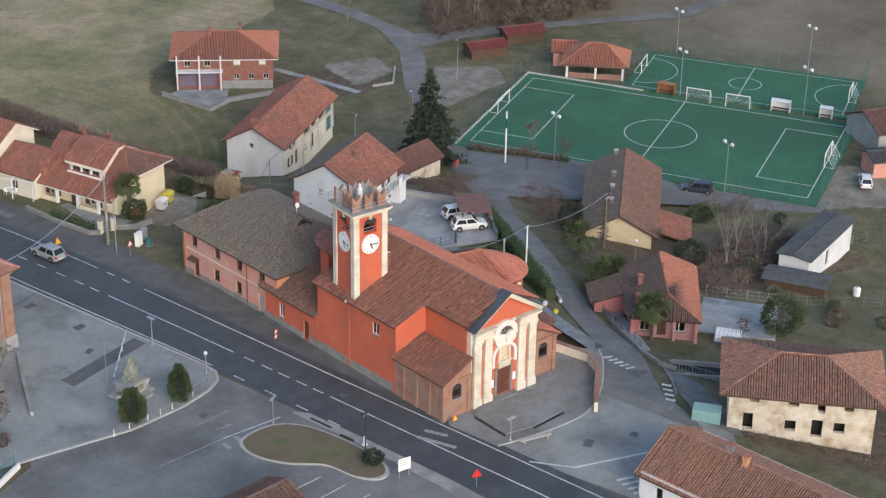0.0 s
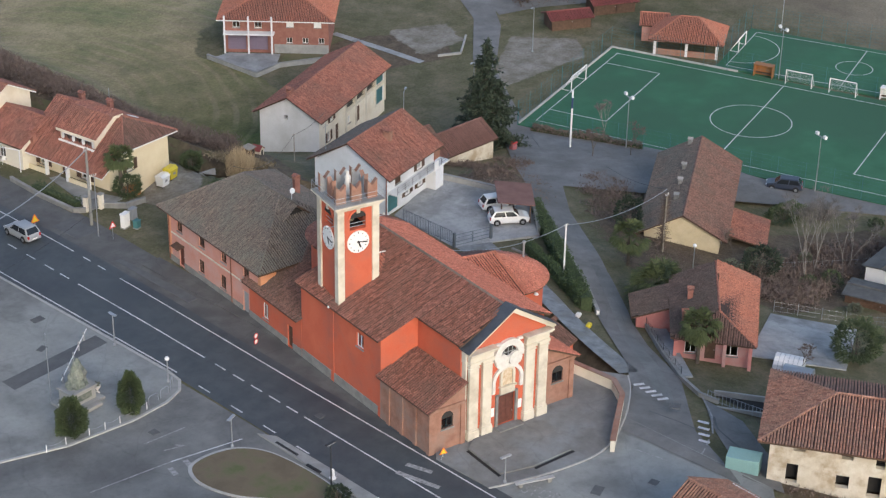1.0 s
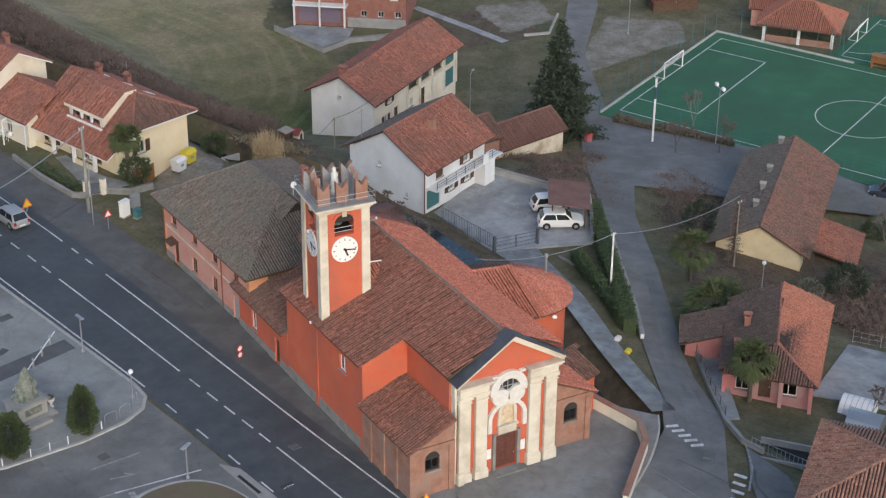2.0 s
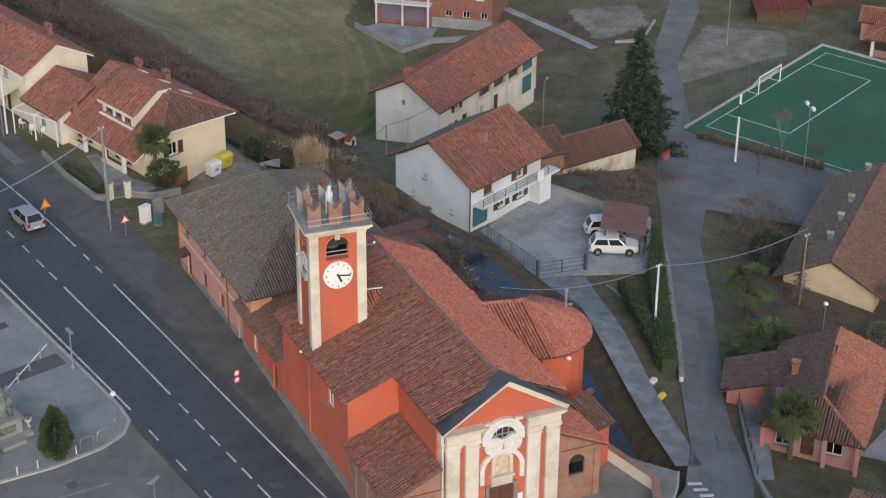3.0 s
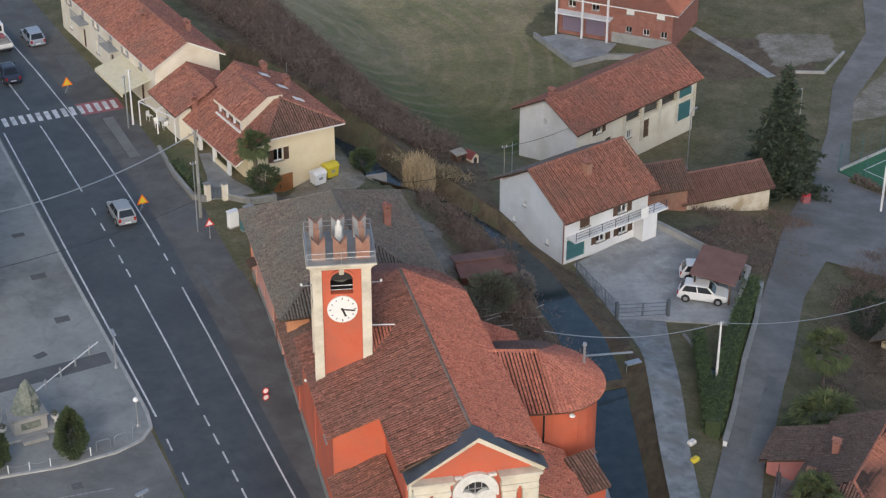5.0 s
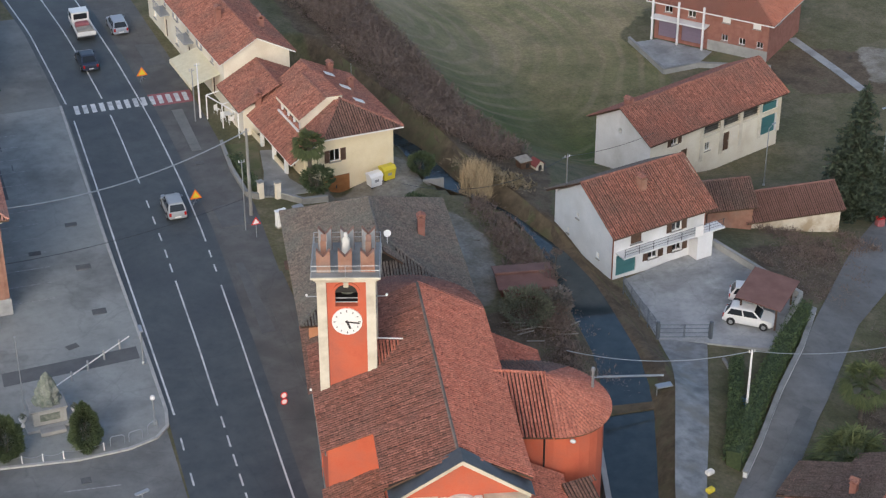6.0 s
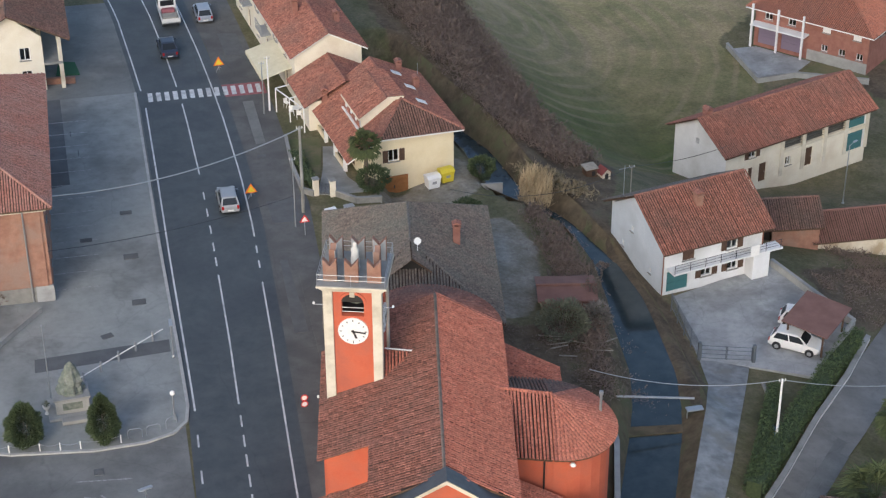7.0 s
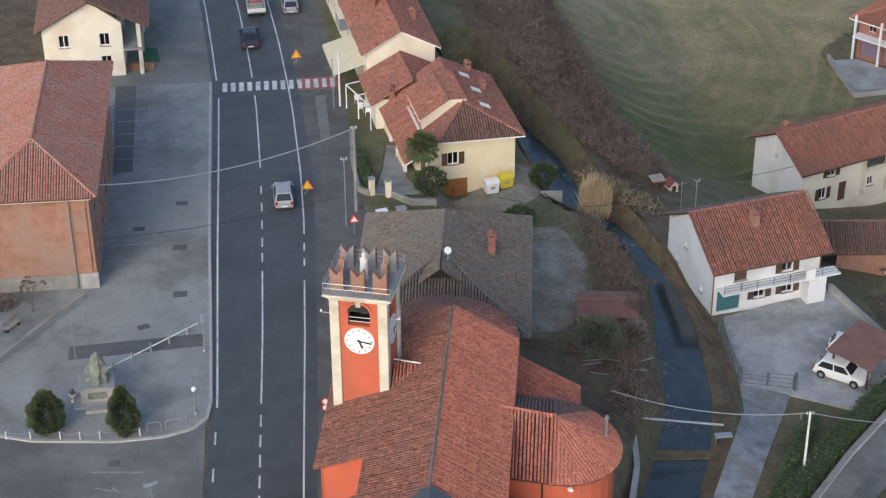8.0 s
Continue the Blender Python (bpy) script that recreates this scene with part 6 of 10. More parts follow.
for i in range(8):
    x = 0.4 + i * 1.55
    box(bm, x, x + 0.04, -1.27, -1.23, 2.66, 3.5)
for z in (2.95, 3.22, 3.5):
    tube(bm, (0.4, -1.25, z), (WL + 1.25, -1.25, z), 0.02, 0.02, 5)
part("balcony_rail", bm, "dark_metal", white, "thin dark balcony railing")
bm = bmesh.new()
box(bm, 8.1, 9.0, -1.33, -1.29, 2.5, 3.56)
part("hanging_sheet", bm, "white_paint", white, "white sheet hung over the balcony rail")
bm = bmesh.new()
box(bm, 8.5, 10.2, -1.25, -0.02, 0.0, 2.49)
part("stair_block", bm, "white_wall", white)
pipe_part(white, [(-0.08, -0.1, WE - 0.3), (-0.08, -0.1, 0)], 0.06)
pipe_part(white, [(WL - 0.1, -0.1, WE - 0.3), (WL - 0.1, -0.1, 0)], 0.06)
bm = bmesh.new()
tube(bm, (0.4, 8.0, 5.5), (0.4, 8.0, 8.9), 0.03)
tube(bm, (-0.2, 8.0, 8.6), (0.9, 8.0, 8.6), 0.02)
part("antenna", bm, "zinc", white, "thin roof antenna")

# long barn with open gallery
barn = thing("barn", "long whitewashed barn with red tile roof and open loggia", "barn", pose(48.5, 25.0, -11.3, 0, 0, 20.9) @ Matrix.Scale(0.97, 4))
BL, BD, BEv, BRz = 19.6, 8.2, 4.9, 7.2
facade(barn, (0, BD), (0, 0), -2, BEv, "white_wall", [(3.4, 3.9, 4.0, 4.6, "hole")], 0.4, (BD / 2, BRz - 0.1))
op = [(7.9 + i * 3.0, 10.5 + i * 3.0, 2.9, 4.75, "bay") for i in range(4)]
gp = [(2.2, 3.1, 0.9, 2.2, "open", "wood"), (4.6, 5.6, 0.1, 2.3, "door", "wood"), (8.2, 9.0, 1.0, 2.0, "plain"), (11.0, 12.0, 0.1, 2.3, "door", "wood"), (16.4, 19.6, 0.1, 2.3, "garage", "green_paint"), (3.0, 4.0, 3.3, 4.5, "open", "wood")]
facade(barn, (0, 0), (BL, 0), -2, BEv, "cream_wall", op + gp, 0.4)
bm = bmesh.new()
box(bm, 7.4, BL - 0.41, 2.0, 2.15, 2.7, 5.6)
part("loggia_wall", bm, "cream_wall", barn, "cream back wall of the loggia")
bm = bmesh.new()
box(bm, 7.4, BL - 0.41, 0.41, 2.0, 2.6, 2.75)
part("loggia_floor", bm, "concrete", barn)
for i in range(4):
    bm = bmesh.new()
    for z in (3.1, 3.4, 3.7):
        tube(bm, (7.9 + i * 3.0, 0.2, z), (10.5 + i * 3.0, 0.2, z), 0.025, 0.025, 5)
    part("rail", bm, "dark_metal", barn, "thin iron rail of the loggia")
bm = bmesh.new()
box(bm, 16.9, 19.5, 0.08, 0.12, 2.9, 3.8)
part("panel", bm, "green_paint", barn, "pale green panel in the end bay")
facade(barn, (BL, 0), (BL, BD), -4, BEv, "white_wall", (), 0.4, (BD / 2, BRz - 0.1))
facade(barn, (BL, BD), (0, BD), -4, BEv, "white_wall", (), 0.4)
s, r = gable_slopes(0, BL, 0, BD, BEv, BRz, 0.6, 0.6)
roof(barn, s, "tile_red", label="red-brown clay roof tiles", ridges=r, pitch=0.3, course=0.5)
chimney(barn, 0.9, BD / 2 + 0.3, 6.8, 7.6, 0.7, 0.7, "villa_brick")
for i in range(5):
    bm = bmesh.new()
    box(bm, 7.35 + i * 3.0, 7.85 + i * 3.0, -0.1, -0.004, 0.0, 4.85, None, 0.02)
    part("pillar", bm, "cream", barn, "cream wall pillar of the loggia")
bm = bmesh.new()
box(bm, 7.4, BL, -0.1, -0.004, 2.7, 2.85)
part("string_course", bm, "cream", barn)

# low shed joining the white house, two roofs
for nm, x, y, z, L, rot, tm, wall in (("shed", 43.9, 8.6, -7.4, 7.4, -6, "tile_brown", "brickwall"), ("shed", 51.0, 8.3, -9.3, 9.6, -2, "sheet_brown", "ruin_wall")):
    sh = thing(nm, "low shed with a brown roof against the yard wall", "shed", pose(x, y, z, 0, 0, rot), "sheds by the white house")
    facade(sh, (0, 0), (L, 0), -2.5, 2.3, wall, [(1.5, 3, 0.1, 1.9, "hole")] if tm == "tile_brown" else (), 0.3)
    facade(sh, (L, 0), (L, 4.6), -2.5, 2.3, wall, (), 0.3, (2.3, 3.6))
    facade(sh, (L, 4.6), (0, 4.6), -2.5, 2.3, wall, (), 0.3)
    facade(sh, (0, 4.6), (0, 0), -2.5, 2.3, wall, (), 0.3, (2.3, 3.6))
    s, r = gable_slopes(0, L, 0, 4.6, 2.3, 3.7, 0.5, 0.2)
    roof(sh, s, tm, ridges=r, pitch=0.28, course=0.45)

# brick villa in the field
villa = thing("villa", "brick villa with a hipped red roof and garages", "house", pose(65.2, 61.9, -12.6, 0, 0, -48))
VL, VW, VE, VR = 14.4, 10.5, 5.0, 7.0
facade(villa, (0, 0), (VL, 0), -2, VE, "villa_brick", [(1.2, 2.2, 3.3, 5.0, "plain"), (4.2, 5.2, 3.3, 5.0, "plain"), (8.6, 9.6, 3.5, 4.9, "shut", "white_paint"), (12.4, 13.4, 3.5, 4.9, "shut", "white_paint"),
                                                  (0.5, 3.0, 0.1, 2.4, "garage", "violet_paint"), (3.5, 6.0, 0.1, 2.4, "garage", "violet_paint"), (8.6, 9.4, 1.2, 2.0, "plain"), (10.8, 11.6, 1.2, 2.0, "plain"), (13.0, 13.8, 1.2, 2.0, "plain")], 0.4)
bm = bmesh.new()
box(bm, 6.9, VL, -0.05, -0.003, -1.0, 1.0)
part("plinth", bm, "grey_wall", villa, "grey rendered plinth")
facade(villa, (VL, 0), (VL, VW), -2, VE, "villa_brick", [(3, 4, 3.3, 4.9, "open", "wood"), (7, 8, 3.3, 4.9, "open", "wood")], 0.4)
facade(villa, (VL, VW), (0, VW), -2, VE, "villa_brick", (), 0.4)
facade(villa, (0, VW), (0, 0), -2, VE, "villa_brick", [(5, 6, 3.3, 4.9, "open", "wood")], 0.4)
s, r = hip_slopes(0, VL, 0, VW, VE, VR, 0.9)
roof(villa, s, "tile_orange", label="red-orange clay roof tiles", ridges=r, pitch=0.3, course=0.5, soffit="white_paint")
bm = bmesh.new()
box(bm, 0, 7.0, -1.4, -0.02, 2.7, 2.85)
for x in (0.1, 3.4, 6.6):
    box(bm, x, x + 0.22, -1.35, -1.13, 0, 5.4)
part("balcony", bm, "white_wall", villa, "pale balcony with posts")
simple_chim(villa, (5.0, 4.5, 6.2, 7.5), (9.5, 6.5, 6.2, 7.5))
patch("pavement", [(62.1, 61.2), (62.5, 52.2), (66.5, 52.8), (70.0, 55.8), (65.3, 61.2)], "concrete_pale", "pale concrete drive before the villa garages", "pavement", 0.05)
patch("lawn", [(67.0, 52.7), (73.6, 49.6), (75.0, 50.6), (70.6, 55.4)], "lawn", "small green lawn beside the villa drive", "lawn", 0.06)
strip("path", [(80.2, 56.5), (80.9, 47), (81.2, 40.0)], [(81.4, 56.5), (82.1, 47), (82.4, 40.0)], "concrete_pale", "pale concrete garden path of the villa", "path", 0.06, 2.0)
# farmhouse above the pitch
farm = thing("farmhouse", "old farmhouse with brown tile roof and ochre gable", "house", pose(58.0, -26.4, -10.6, 0, 0, 30.8))
FL, FWd, FE, FR = 20.0, 8.0, 3.6, 5.8
facade(farm, (0, FWd), (0, 0), -1.5, FE, "farm_wall", (), 0.4, (FWd / 2, FR - 0.1))
facade(farm, (0, 0), (FL, 0), -3, FE, "farm_wall", [(3, 4, 1.2, 2.6, "open", "wood"), (9, 10, 1.2, 2.6, "plain")], 0.4)
facade(farm, (FL, 0), (FL, FWd), -4, FE, "farm_wall", (), 0.4, (FWd / 2, FR - 0.1))
facade(farm, (FL, FWd), (0, FWd), -3, FE, "farm_wall", [(4, 6.5, 1.6, 3.4, "hole"), (12, 13, 1.2, 2.6, "plain")], 0.4)
s, r = gable_slopes(0, FL, 0, FWd, FE, FR, 0.8, 0.5)
roof(farm, s[:1], "tile_brown", label="red-brown clay roof tiles", ridges=r, pitch=0.28, course=0.45)
roof(farm, s[1:], "tile_grey", label="dark grey-brown clay roof tiles", pitch=0.28, course=0.45)
for x in (4.5, 8.5, 12.5, 19.5):
    chimney(farm, x, FWd / 2 + 1.2, 4.6, 5.6, 0.42, 0.42, "stone_base", "concrete")
lean = thing("open_shed", "open wooden shed with a red tile roof", "shed", pose(64.2, -27.9, -12.2, 0, 0, 30.8))
for x in (0.2, 5.6):
    for y in (0.2, 4.2):
        bm = bmesh.new()
        box(bm, x, x + 0.25, y, y + 0.25, -1.5, 2.6)
        part("post", bm, "wood", lean)
roof(lean, [[(-0.4, -0.4, 2.3), (6.4, -0.4, 2.3), (6.4, 4.8, 3.6), (-0.4, 4.8, 3.6)]], "tile_red", pitch=0.28, course=0.45)

# pink house with palms
pv = thing("pink_house", "low salmon-pink house with brown and orange tile roofs", "house", pose(32.2, -44.3, -3.85, 0, 0, 38) @ Matrix.Scale(0.95, 4))
facade(pv, (0.7, 3.9), (0.3, -3.0), -1.5, 2.3, "rose_wall", [(0.8, 1.9, 0.5, 1.7, "plain"), (2.7, 3.7, 0.0, 2.0, "door", "wood"), (4.4, 5.8, 0.5, 1.8, "plain")], 0.35)
facade(pv, (0.3, -3.0), (12.0, -3.9), -3, 2.3, "rose_wall", [(2, 3, 0.7, 1.9, "plain"), (6.5, 7.5, 0.7, 1.9, "plain")], 0.35)
facade(pv, (12.0, -3.9), (12.0, 3.9), -4, 2.3, "rose_wall", (), 0.35, (3.9, 4.2))
facade(pv, (6.4, 3.9), (0.7, 3.9), -1.5, 2.3, "rose_wall", [(1.6, 2.6, 0.7, 1.9, "plain")], 0.35)
facade(pv, (6.4, 7.6), (6.4, 3.9), -1.5, 1.2, "rose_wall", (), 0.35)
bm = bmesh.new()
prism(bm, [(6.4, 7.6, 1.2), (6.4, 3.9, 1.2), (6.4, 3.9, 2.3)], (0.35, 0, 0))
part("wall", bm, "rose_wall", pv)
facade(pv, (10.2, 7.8), (6.4, 7.6), -1.5, 1.2, "rose_wall", [(1.2, 2.2, 0.2, 1.0, "plain")], 0.35)
facade(pv, (10.2, 3.9), (10.2, 7.8), -1.5, 1.2, "rose_wall", (), 0.35)
apx = (2.2, 0, 4.3)
roof(pv, [[(12.6, 4.4, 2.2), (0.3, 4.5, 2.2), apx, (12.3, 0, 4.3)]], "tile_dark", label="dark brown clay roof tiles")
roof(pv, [[(-0.5, -3.5, 2.1), (13.4, -4.6, 2.1), (12.3, 0, 4.3), apx]], "tile_orange", label="orange clay roof tiles", ridges=[(apx, (12.3, 0, 4.3)), ((-0.5, -3.5, 2.1), apx)])
roof(pv, [[(0.3, 4.5, 2.2), (-0.5, -3.5, 2.1), apx]], "tile_brown", label="striped weathered roof tiles over the porch")
roof(pv, [[(10.8, 8.4, 0.95), (5.9, 8.1, 0.95), (5.9, 4.42, 2.26), (10.8, 4.42, 2.26)]], "tile_dark", label="brown tiles of the side wing")
for y in (-3.0, -0.6, 1.8, 4.0):
    bm = bmesh.new()
    box(bm, -0.2 + 0.06 * y, 0.05 + 0.06 * y, y - 0.16, y + 0.16, -1.2, 2.05)
    part("porch_post", bm, "rose_wall", pv)
simple_chim(pv, (6.6, 2.6, 3.0, 4.0), (2.6, 3.2, 2.5, 3.7))

# ruined farmhouse
ruin = thing("ruined_house", "abandoned farmhouse with stained ochre walls and tile roof", "house", pose(15.4, -60.7, -0.7, 0, 0, -61))
UL, UW, UE, UR = 13.2, 9.0, 4.7, 6.3
uw = [(1.8, 2.7, 3.4, 4.4, "hole"), (5.4, 6.3, 3.3, 4.4, "hole"), (8.0, 8.7, 2.9, 4.4, "hole"), (10.4, 11.2, 3.3, 4.3, "hole"),
      (1.4, 2.3, 0.5, 2.2, "hole"), (5.2, 6.2, 0.7, 1.8, "hole"), (7.6, 8.6, 0.3, 2.1, "hole"), (9.6, 10.6, 0.9, 2.0, "hole")]
facade(ruin, (0, 0), (UL, 0), -1.5, UE, "ruin_wall", uw, 0.45)
facade(ruin, (UL, 0), (UL, UW), -2, UE, "ruin_wall", (), 0.45)
facade(ruin, (UL, UW), (0, UW), -2, UE, "ruin_wall", (), 0.45)
facade(ruin, (0, UW), (0, 0), -2, UE, "ruin_wall", [(2, 3, 1, 2.2, "hole")], 0.45)
s, r = hip_slopes(0, UL, 0, UW, UE, UR, 0.9, None, None)
roof(ruin, s, "tile_old", label="old uneven clay roof tiles", ridges=r)

# near white house, only its tile roof and one wall in view
near = thing("white_house", "low white house with an old clay tile roof", "house", pose(0.8, -60.7, -0.5, 0, 0, -4))
bm = bmesh.new()
wall_mesh(bm, (0, 0), (0, -20), -0.5, 3.0, [(1.6, 2.4, 0.5, 2.2)], -0.35)
part("wall", bm, "white_wall", near)
bm = bmesh.new()
wall_mesh(bm, (8.6, 0), (0, 0), -0.5, 3.0, (), -0.35, (4.3, 5.1))
part("wall", bm, "white_wall", near)
bm = bmesh.new()
wall_mesh(bm, (8.6, -20), (8.6, 0), -0.5, 3.0, (), -0.35)
part("wall", bm, "white_wall", near)
s, r = ridge_y(0, 8.6, -20, 0, 3.0, 5.2, 0.6, 0.5)
roof(near, s, "tile_old", label="old uneven clay roof tiles", ridges=r)
chimney(near, 4.6, -5.6, 4.4, 5.6, 0.5, 0.5, "stone_base")
chimney(near, 4.0, -7.6, 4.4, 5.7, 0.5, 0.5, "orange_wall")

# brick civic building by the square
civ = thing("brick_hall", "two-storey brick building with red hipped tile roof", "building", pose(-16.3, 0.7, 0, 0, 0, 0))
HE, HR = 8.7, 11.4
facade(civ, (-8.7, 0), (0, 0), -0.3, HE, "brickwall", (), 0.5, None, (1.4, "stone_base"))
facade(civ, (0, 0), (0, 23), -0.3, HE, "brickwall", [(3 + i * 4.4, 4.2 + i * 4.4, z0, z0 + 2.2, "plain") for i in range(4) for z0 in (1.4, 5.4)], 0.5)
facade(civ, (0, 23), (-8.7, 23), -0.3, HE, "brickwall", (), 0.5)
facade(civ, (-8.7, 23), (-8.7, 0), -0.3, HE, "brickwall", (), 0.5)
bm = bmesh.new()
box(bm, -8.9, 0.2, -0.2, -0.004, HE - 0.5, HE - 0.15)
cor = part("brick_cornice", bm, "cream", civ, "moulded pale brick cornice")
for i in range(12):
    bm = bmesh.new()
    box(bm, -8.6 + i * 0.72, -8.3 + i * 0.72, -0.14, -0.004, HE - 0.85, HE - 0.505)
    part("dentil", bm, "brickwall", cor)
for x in (-1.2, -8.6):
    bm = bmesh.new()
    box(bm, x, x + 0.9, -0.12, -0.004, 0, HE - 0.51)
    part("brick_pilaster", bm, "brickwall", civ)
pipe_part(civ, [(-1.6, -0.2, HE - 0.4), (-1.6, -0.2, 0.2)], 0.06, "zinc")
bm = bmesh.new()
box(bm, -1.3, 0.1, -0.14, 0.1, 0.0, 1.5)
part("stone_corner", bm, "concrete_pale", civ, "pale stone corner block")
a, b, c, d = -9.4, 0.7, -0.7, 23.7
r0, r1 = (-4.35, 4.4, HR), (-4.35, 18.6, HR)
A, B, C, D = (a, c, HE), (b, c, HE), (b, d, HE), (a, d, HE)
M["tile_rose"] = tile_mat("tile_rose", [(0.36, 0.15, 0.11), (0.43, 0.2, 0.155), (0.4, 0.19, 0.15)], (0.4, 0.24, 0.2), 0.7)
roof(civ, [[A, B, r0], [C, D, r1]], "tile_rose", label="rosy clay roof tiles", pitch=0.27, rise=0.05, ridges=[(A, r0), (B, r0), (r0, r1)])
roof(civ, [[B, C, r1, r0], [D, A, r0, r1]], "tile_rose", label="rosy red clay roof tiles", pitch=0.27, rise=0.05)

bm = bmesh.new()
slab(bm, [(-15.1, 42.6), (-12.8, 42.4), (-13.2, 45.3), (-14.8, 45.8)], 0.0, 0.12)
structure("lawn", bm, "turf", "small bright green lawn before the porch house", "lawn")
bm = bmesh.new()
slab(bm, [(-17.0, 40.9), (-13.3, 40.5), (-13.25, 40.9), (-16.95, 41.3)], 0.0, 0.6)
structure("garden_wall", bm, "brickwall", "low brick wall before the porch house", "wall")
# house with a columned porch at the far end of the square
por = thing("porch_house", "cream house with brown tile roof and columned porch", "house", pose(-23.6, 39.4, 0, 0, 0, 2))
facade(por, (0, 0), (7.6, 0), -0.3, 5.6, "cream_wall", [(1.5, 2.5, 3.3, 4.6, "plain"), (5.4, 6.4, 3.3, 4.6, "plain"), (5.4, 6.4, 0.8, 2.2, "plain")], 0.4, (4.6, 8.0))
facade(por, (7.6, 0), (7.6, 16), -0.3, 5.6, "cream_wall", [(1.5, 2.5, 3.2, 4.6, "open", "wood"), (6, 7, 3.2, 4.6, "open", "wood"), (1.5, 2.5, 0.2, 2.2, "door", "wood"), (6, 7, 0.8, 2.2, "plain")], 0.4)
facade(por, (0, 16), (0, 0), -0.3, 5.6, "cream_wall", (), 0.4)
s, r = ridge_y(0, 9.6, 0, 16, 5.6, 8.2, 0.6, 0.6, 4.6)
roof(por, s, "tile_brown", label="brown clay roof tiles", ridges=r)
bm = bmesh.new()
box(bm, 7.6, 9.4, -0.2, 16, 2.7, 2.9)
part("gallery", bm, "concrete", por)
for y in (0.0, 5.0, 10.0, 15.6):
    bm = bmesh.new()
    box(bm, 9.0, 9.4, y, y + 0.4, -0.3, 5.6, None, 0.03)
    part("column", bm, "cream", por)

M["sheet_red"] = surface("sheet_red", (0.2, 0.05, 0.045), (0.26, 0.075, 0.065), 0.8, 12, 0.7, 0.2)
# other small buildings
def shed_box(name, label, m, L, Wd, ez, rz, wall, rmat, cat="shed", open_front=False, tiles=True, group=""):
    sh = thing(name, label, cat, m, group)
    if open_front:
        for x in (0.1, L / 2, L - 0.3):
            for y in (0.1, Wd - 0.3):
                bm = bmesh.new()
                box(bm, x, x + 0.2, y, y + 0.2, -1.0, ez)
                part("post", bm, wall, sh)
    else:
        facade(sh, (0, 0), (L, 0), -1.2, ez, wall, [(L * 0.4, L * 0.4 + 0.9, 0.05, min(2.0, ez - 0.2), "door", "wood")], 0.2)
        facade(sh, (L, 0), (L, Wd), -1.2, ez, wall, (), 0.2, (Wd / 2, rz - 0.05))
        facade(sh, (L, Wd), (0, Wd), -1.2, ez, wall, (), 0.2)
        facade(sh, (0, Wd), (0, 0), -1.2, ez, wall, (), 0.2, (Wd / 2, rz - 0.05))
    s, r = gable_slopes(0, L, 0, Wd, ez, rz, 0.4, 0.3)
    roof(sh, s, rmat, soffit="wood" if tiles else rmat, ridges=r, pitch=0.3, course=0.5, tiles=tiles)
    return sh


shed_box("garden_shed", "dark wooden garden shed with a brown sheet roof", pose(21.4, -6.9, -2.2, 0, 0, -10), 4.2, 3.0, 2.1, 2.35, "wood_red", "sheet_brown", tiles=False)
shed_box("grey_shed", "white shed with a dark grey sheet roof", pose(66.3, -43.3, -11.5, 0, 0, 5), 14, 3.8, 3.1, 3.35, "white_wall", "sheet_grey", tiles=False)
shed_box("garage_shed", "low dark garage with a flat sheet roof", pose(60.2, -40.7, -10.86, 0, 0, -73.6), 7.2, 3.2, 1.9, 2.1, "wood", "sheet_grey", tiles=False)
pav = thing("pavilion", "open pavilion with an orange hipped tile roof", "pavilion", pose(107.2, 19.8, -12.95, 0, 0, -60))
for x in (0.2, 4.6, 8.8):
    for y in (0.2, 6.4):
        bm = bmesh.new()
        box(bm, x - 0.18, x + 0.18, y - 0.18, y + 0.18, -0.5, 2.8)
        part("post", bm, "white_wall", pav)
bm = bmesh.new()
box(bm, 0, 9, 5.9, 6.2, -0.5, 2.6)
box(bm, 0.05, 9, 0.1, 0.3, -0.5, 0.9)
part("wall", bm, "brickwall", pav)
s, r = hip_slopes(0, 9, 0, 6.6, 2.8, 4.8, 0.7)
roof(pav, s, "tile_orange", ridges=r, pitch=0.3, course=0.5)
shed_box("brick_hut", "small pink hut with an orange tile roof", pose(110.1, 24.1, -12.84, 0, 0, -55), 3.4, 3.4, 2.6, 3.6, "pink_wall", "tile_orange")
for x, y, L in ((103.9, 35.4, 6.0), (113.2, 35.2, 6.5)):
    shed_box("red_shed", "long low shed with a dark red roof", pose(x, y, -12.9, 0, 0, -28), L, 3.2, 1.7, 2.3, "wood", "sheet_red", group="red sheds")
club = shed_box("clubhouse", "clubhouse with a red-brown tile roof beside the pitch", pose(110.8, -31.0, -12.89, 0, 0, -30), 16, 8, 3.2, 5.0, "grey_wall", "tile_brown", "clubhouse")
shed_box("clubhouse", "low salmon clubhouse kiosk with a red roof", pose(102.7, -34.3, -12.93, 0, 0, -40), 7, 4, 2.6, 3.2, "pink_wall", "sheet_grey", "clubhouse")
cp = thing("carport", "brown carport roof on wooden posts", "carport", pose(43.0, -13.2, -4.94, 0, 0, 46))
for x in (0.2, 4.6):
    for y in (0.2, 3.2):
        bm = bmesh.new()
        box(bm, x, x + 0.14, y, y + 0.14, 0, 2.2)
        part("post", bm, "wood", cp)
bm = bmesh.new()
prism(bm, [(-0.2, -0.2, 2.15), (5.1, -0.2, 2.15), (5.1, 3.7, 2.55), (-0.2, 3.7, 2.55)], (0, 0, 0.1))
part("roof", bm, "sheet_brown", cp)

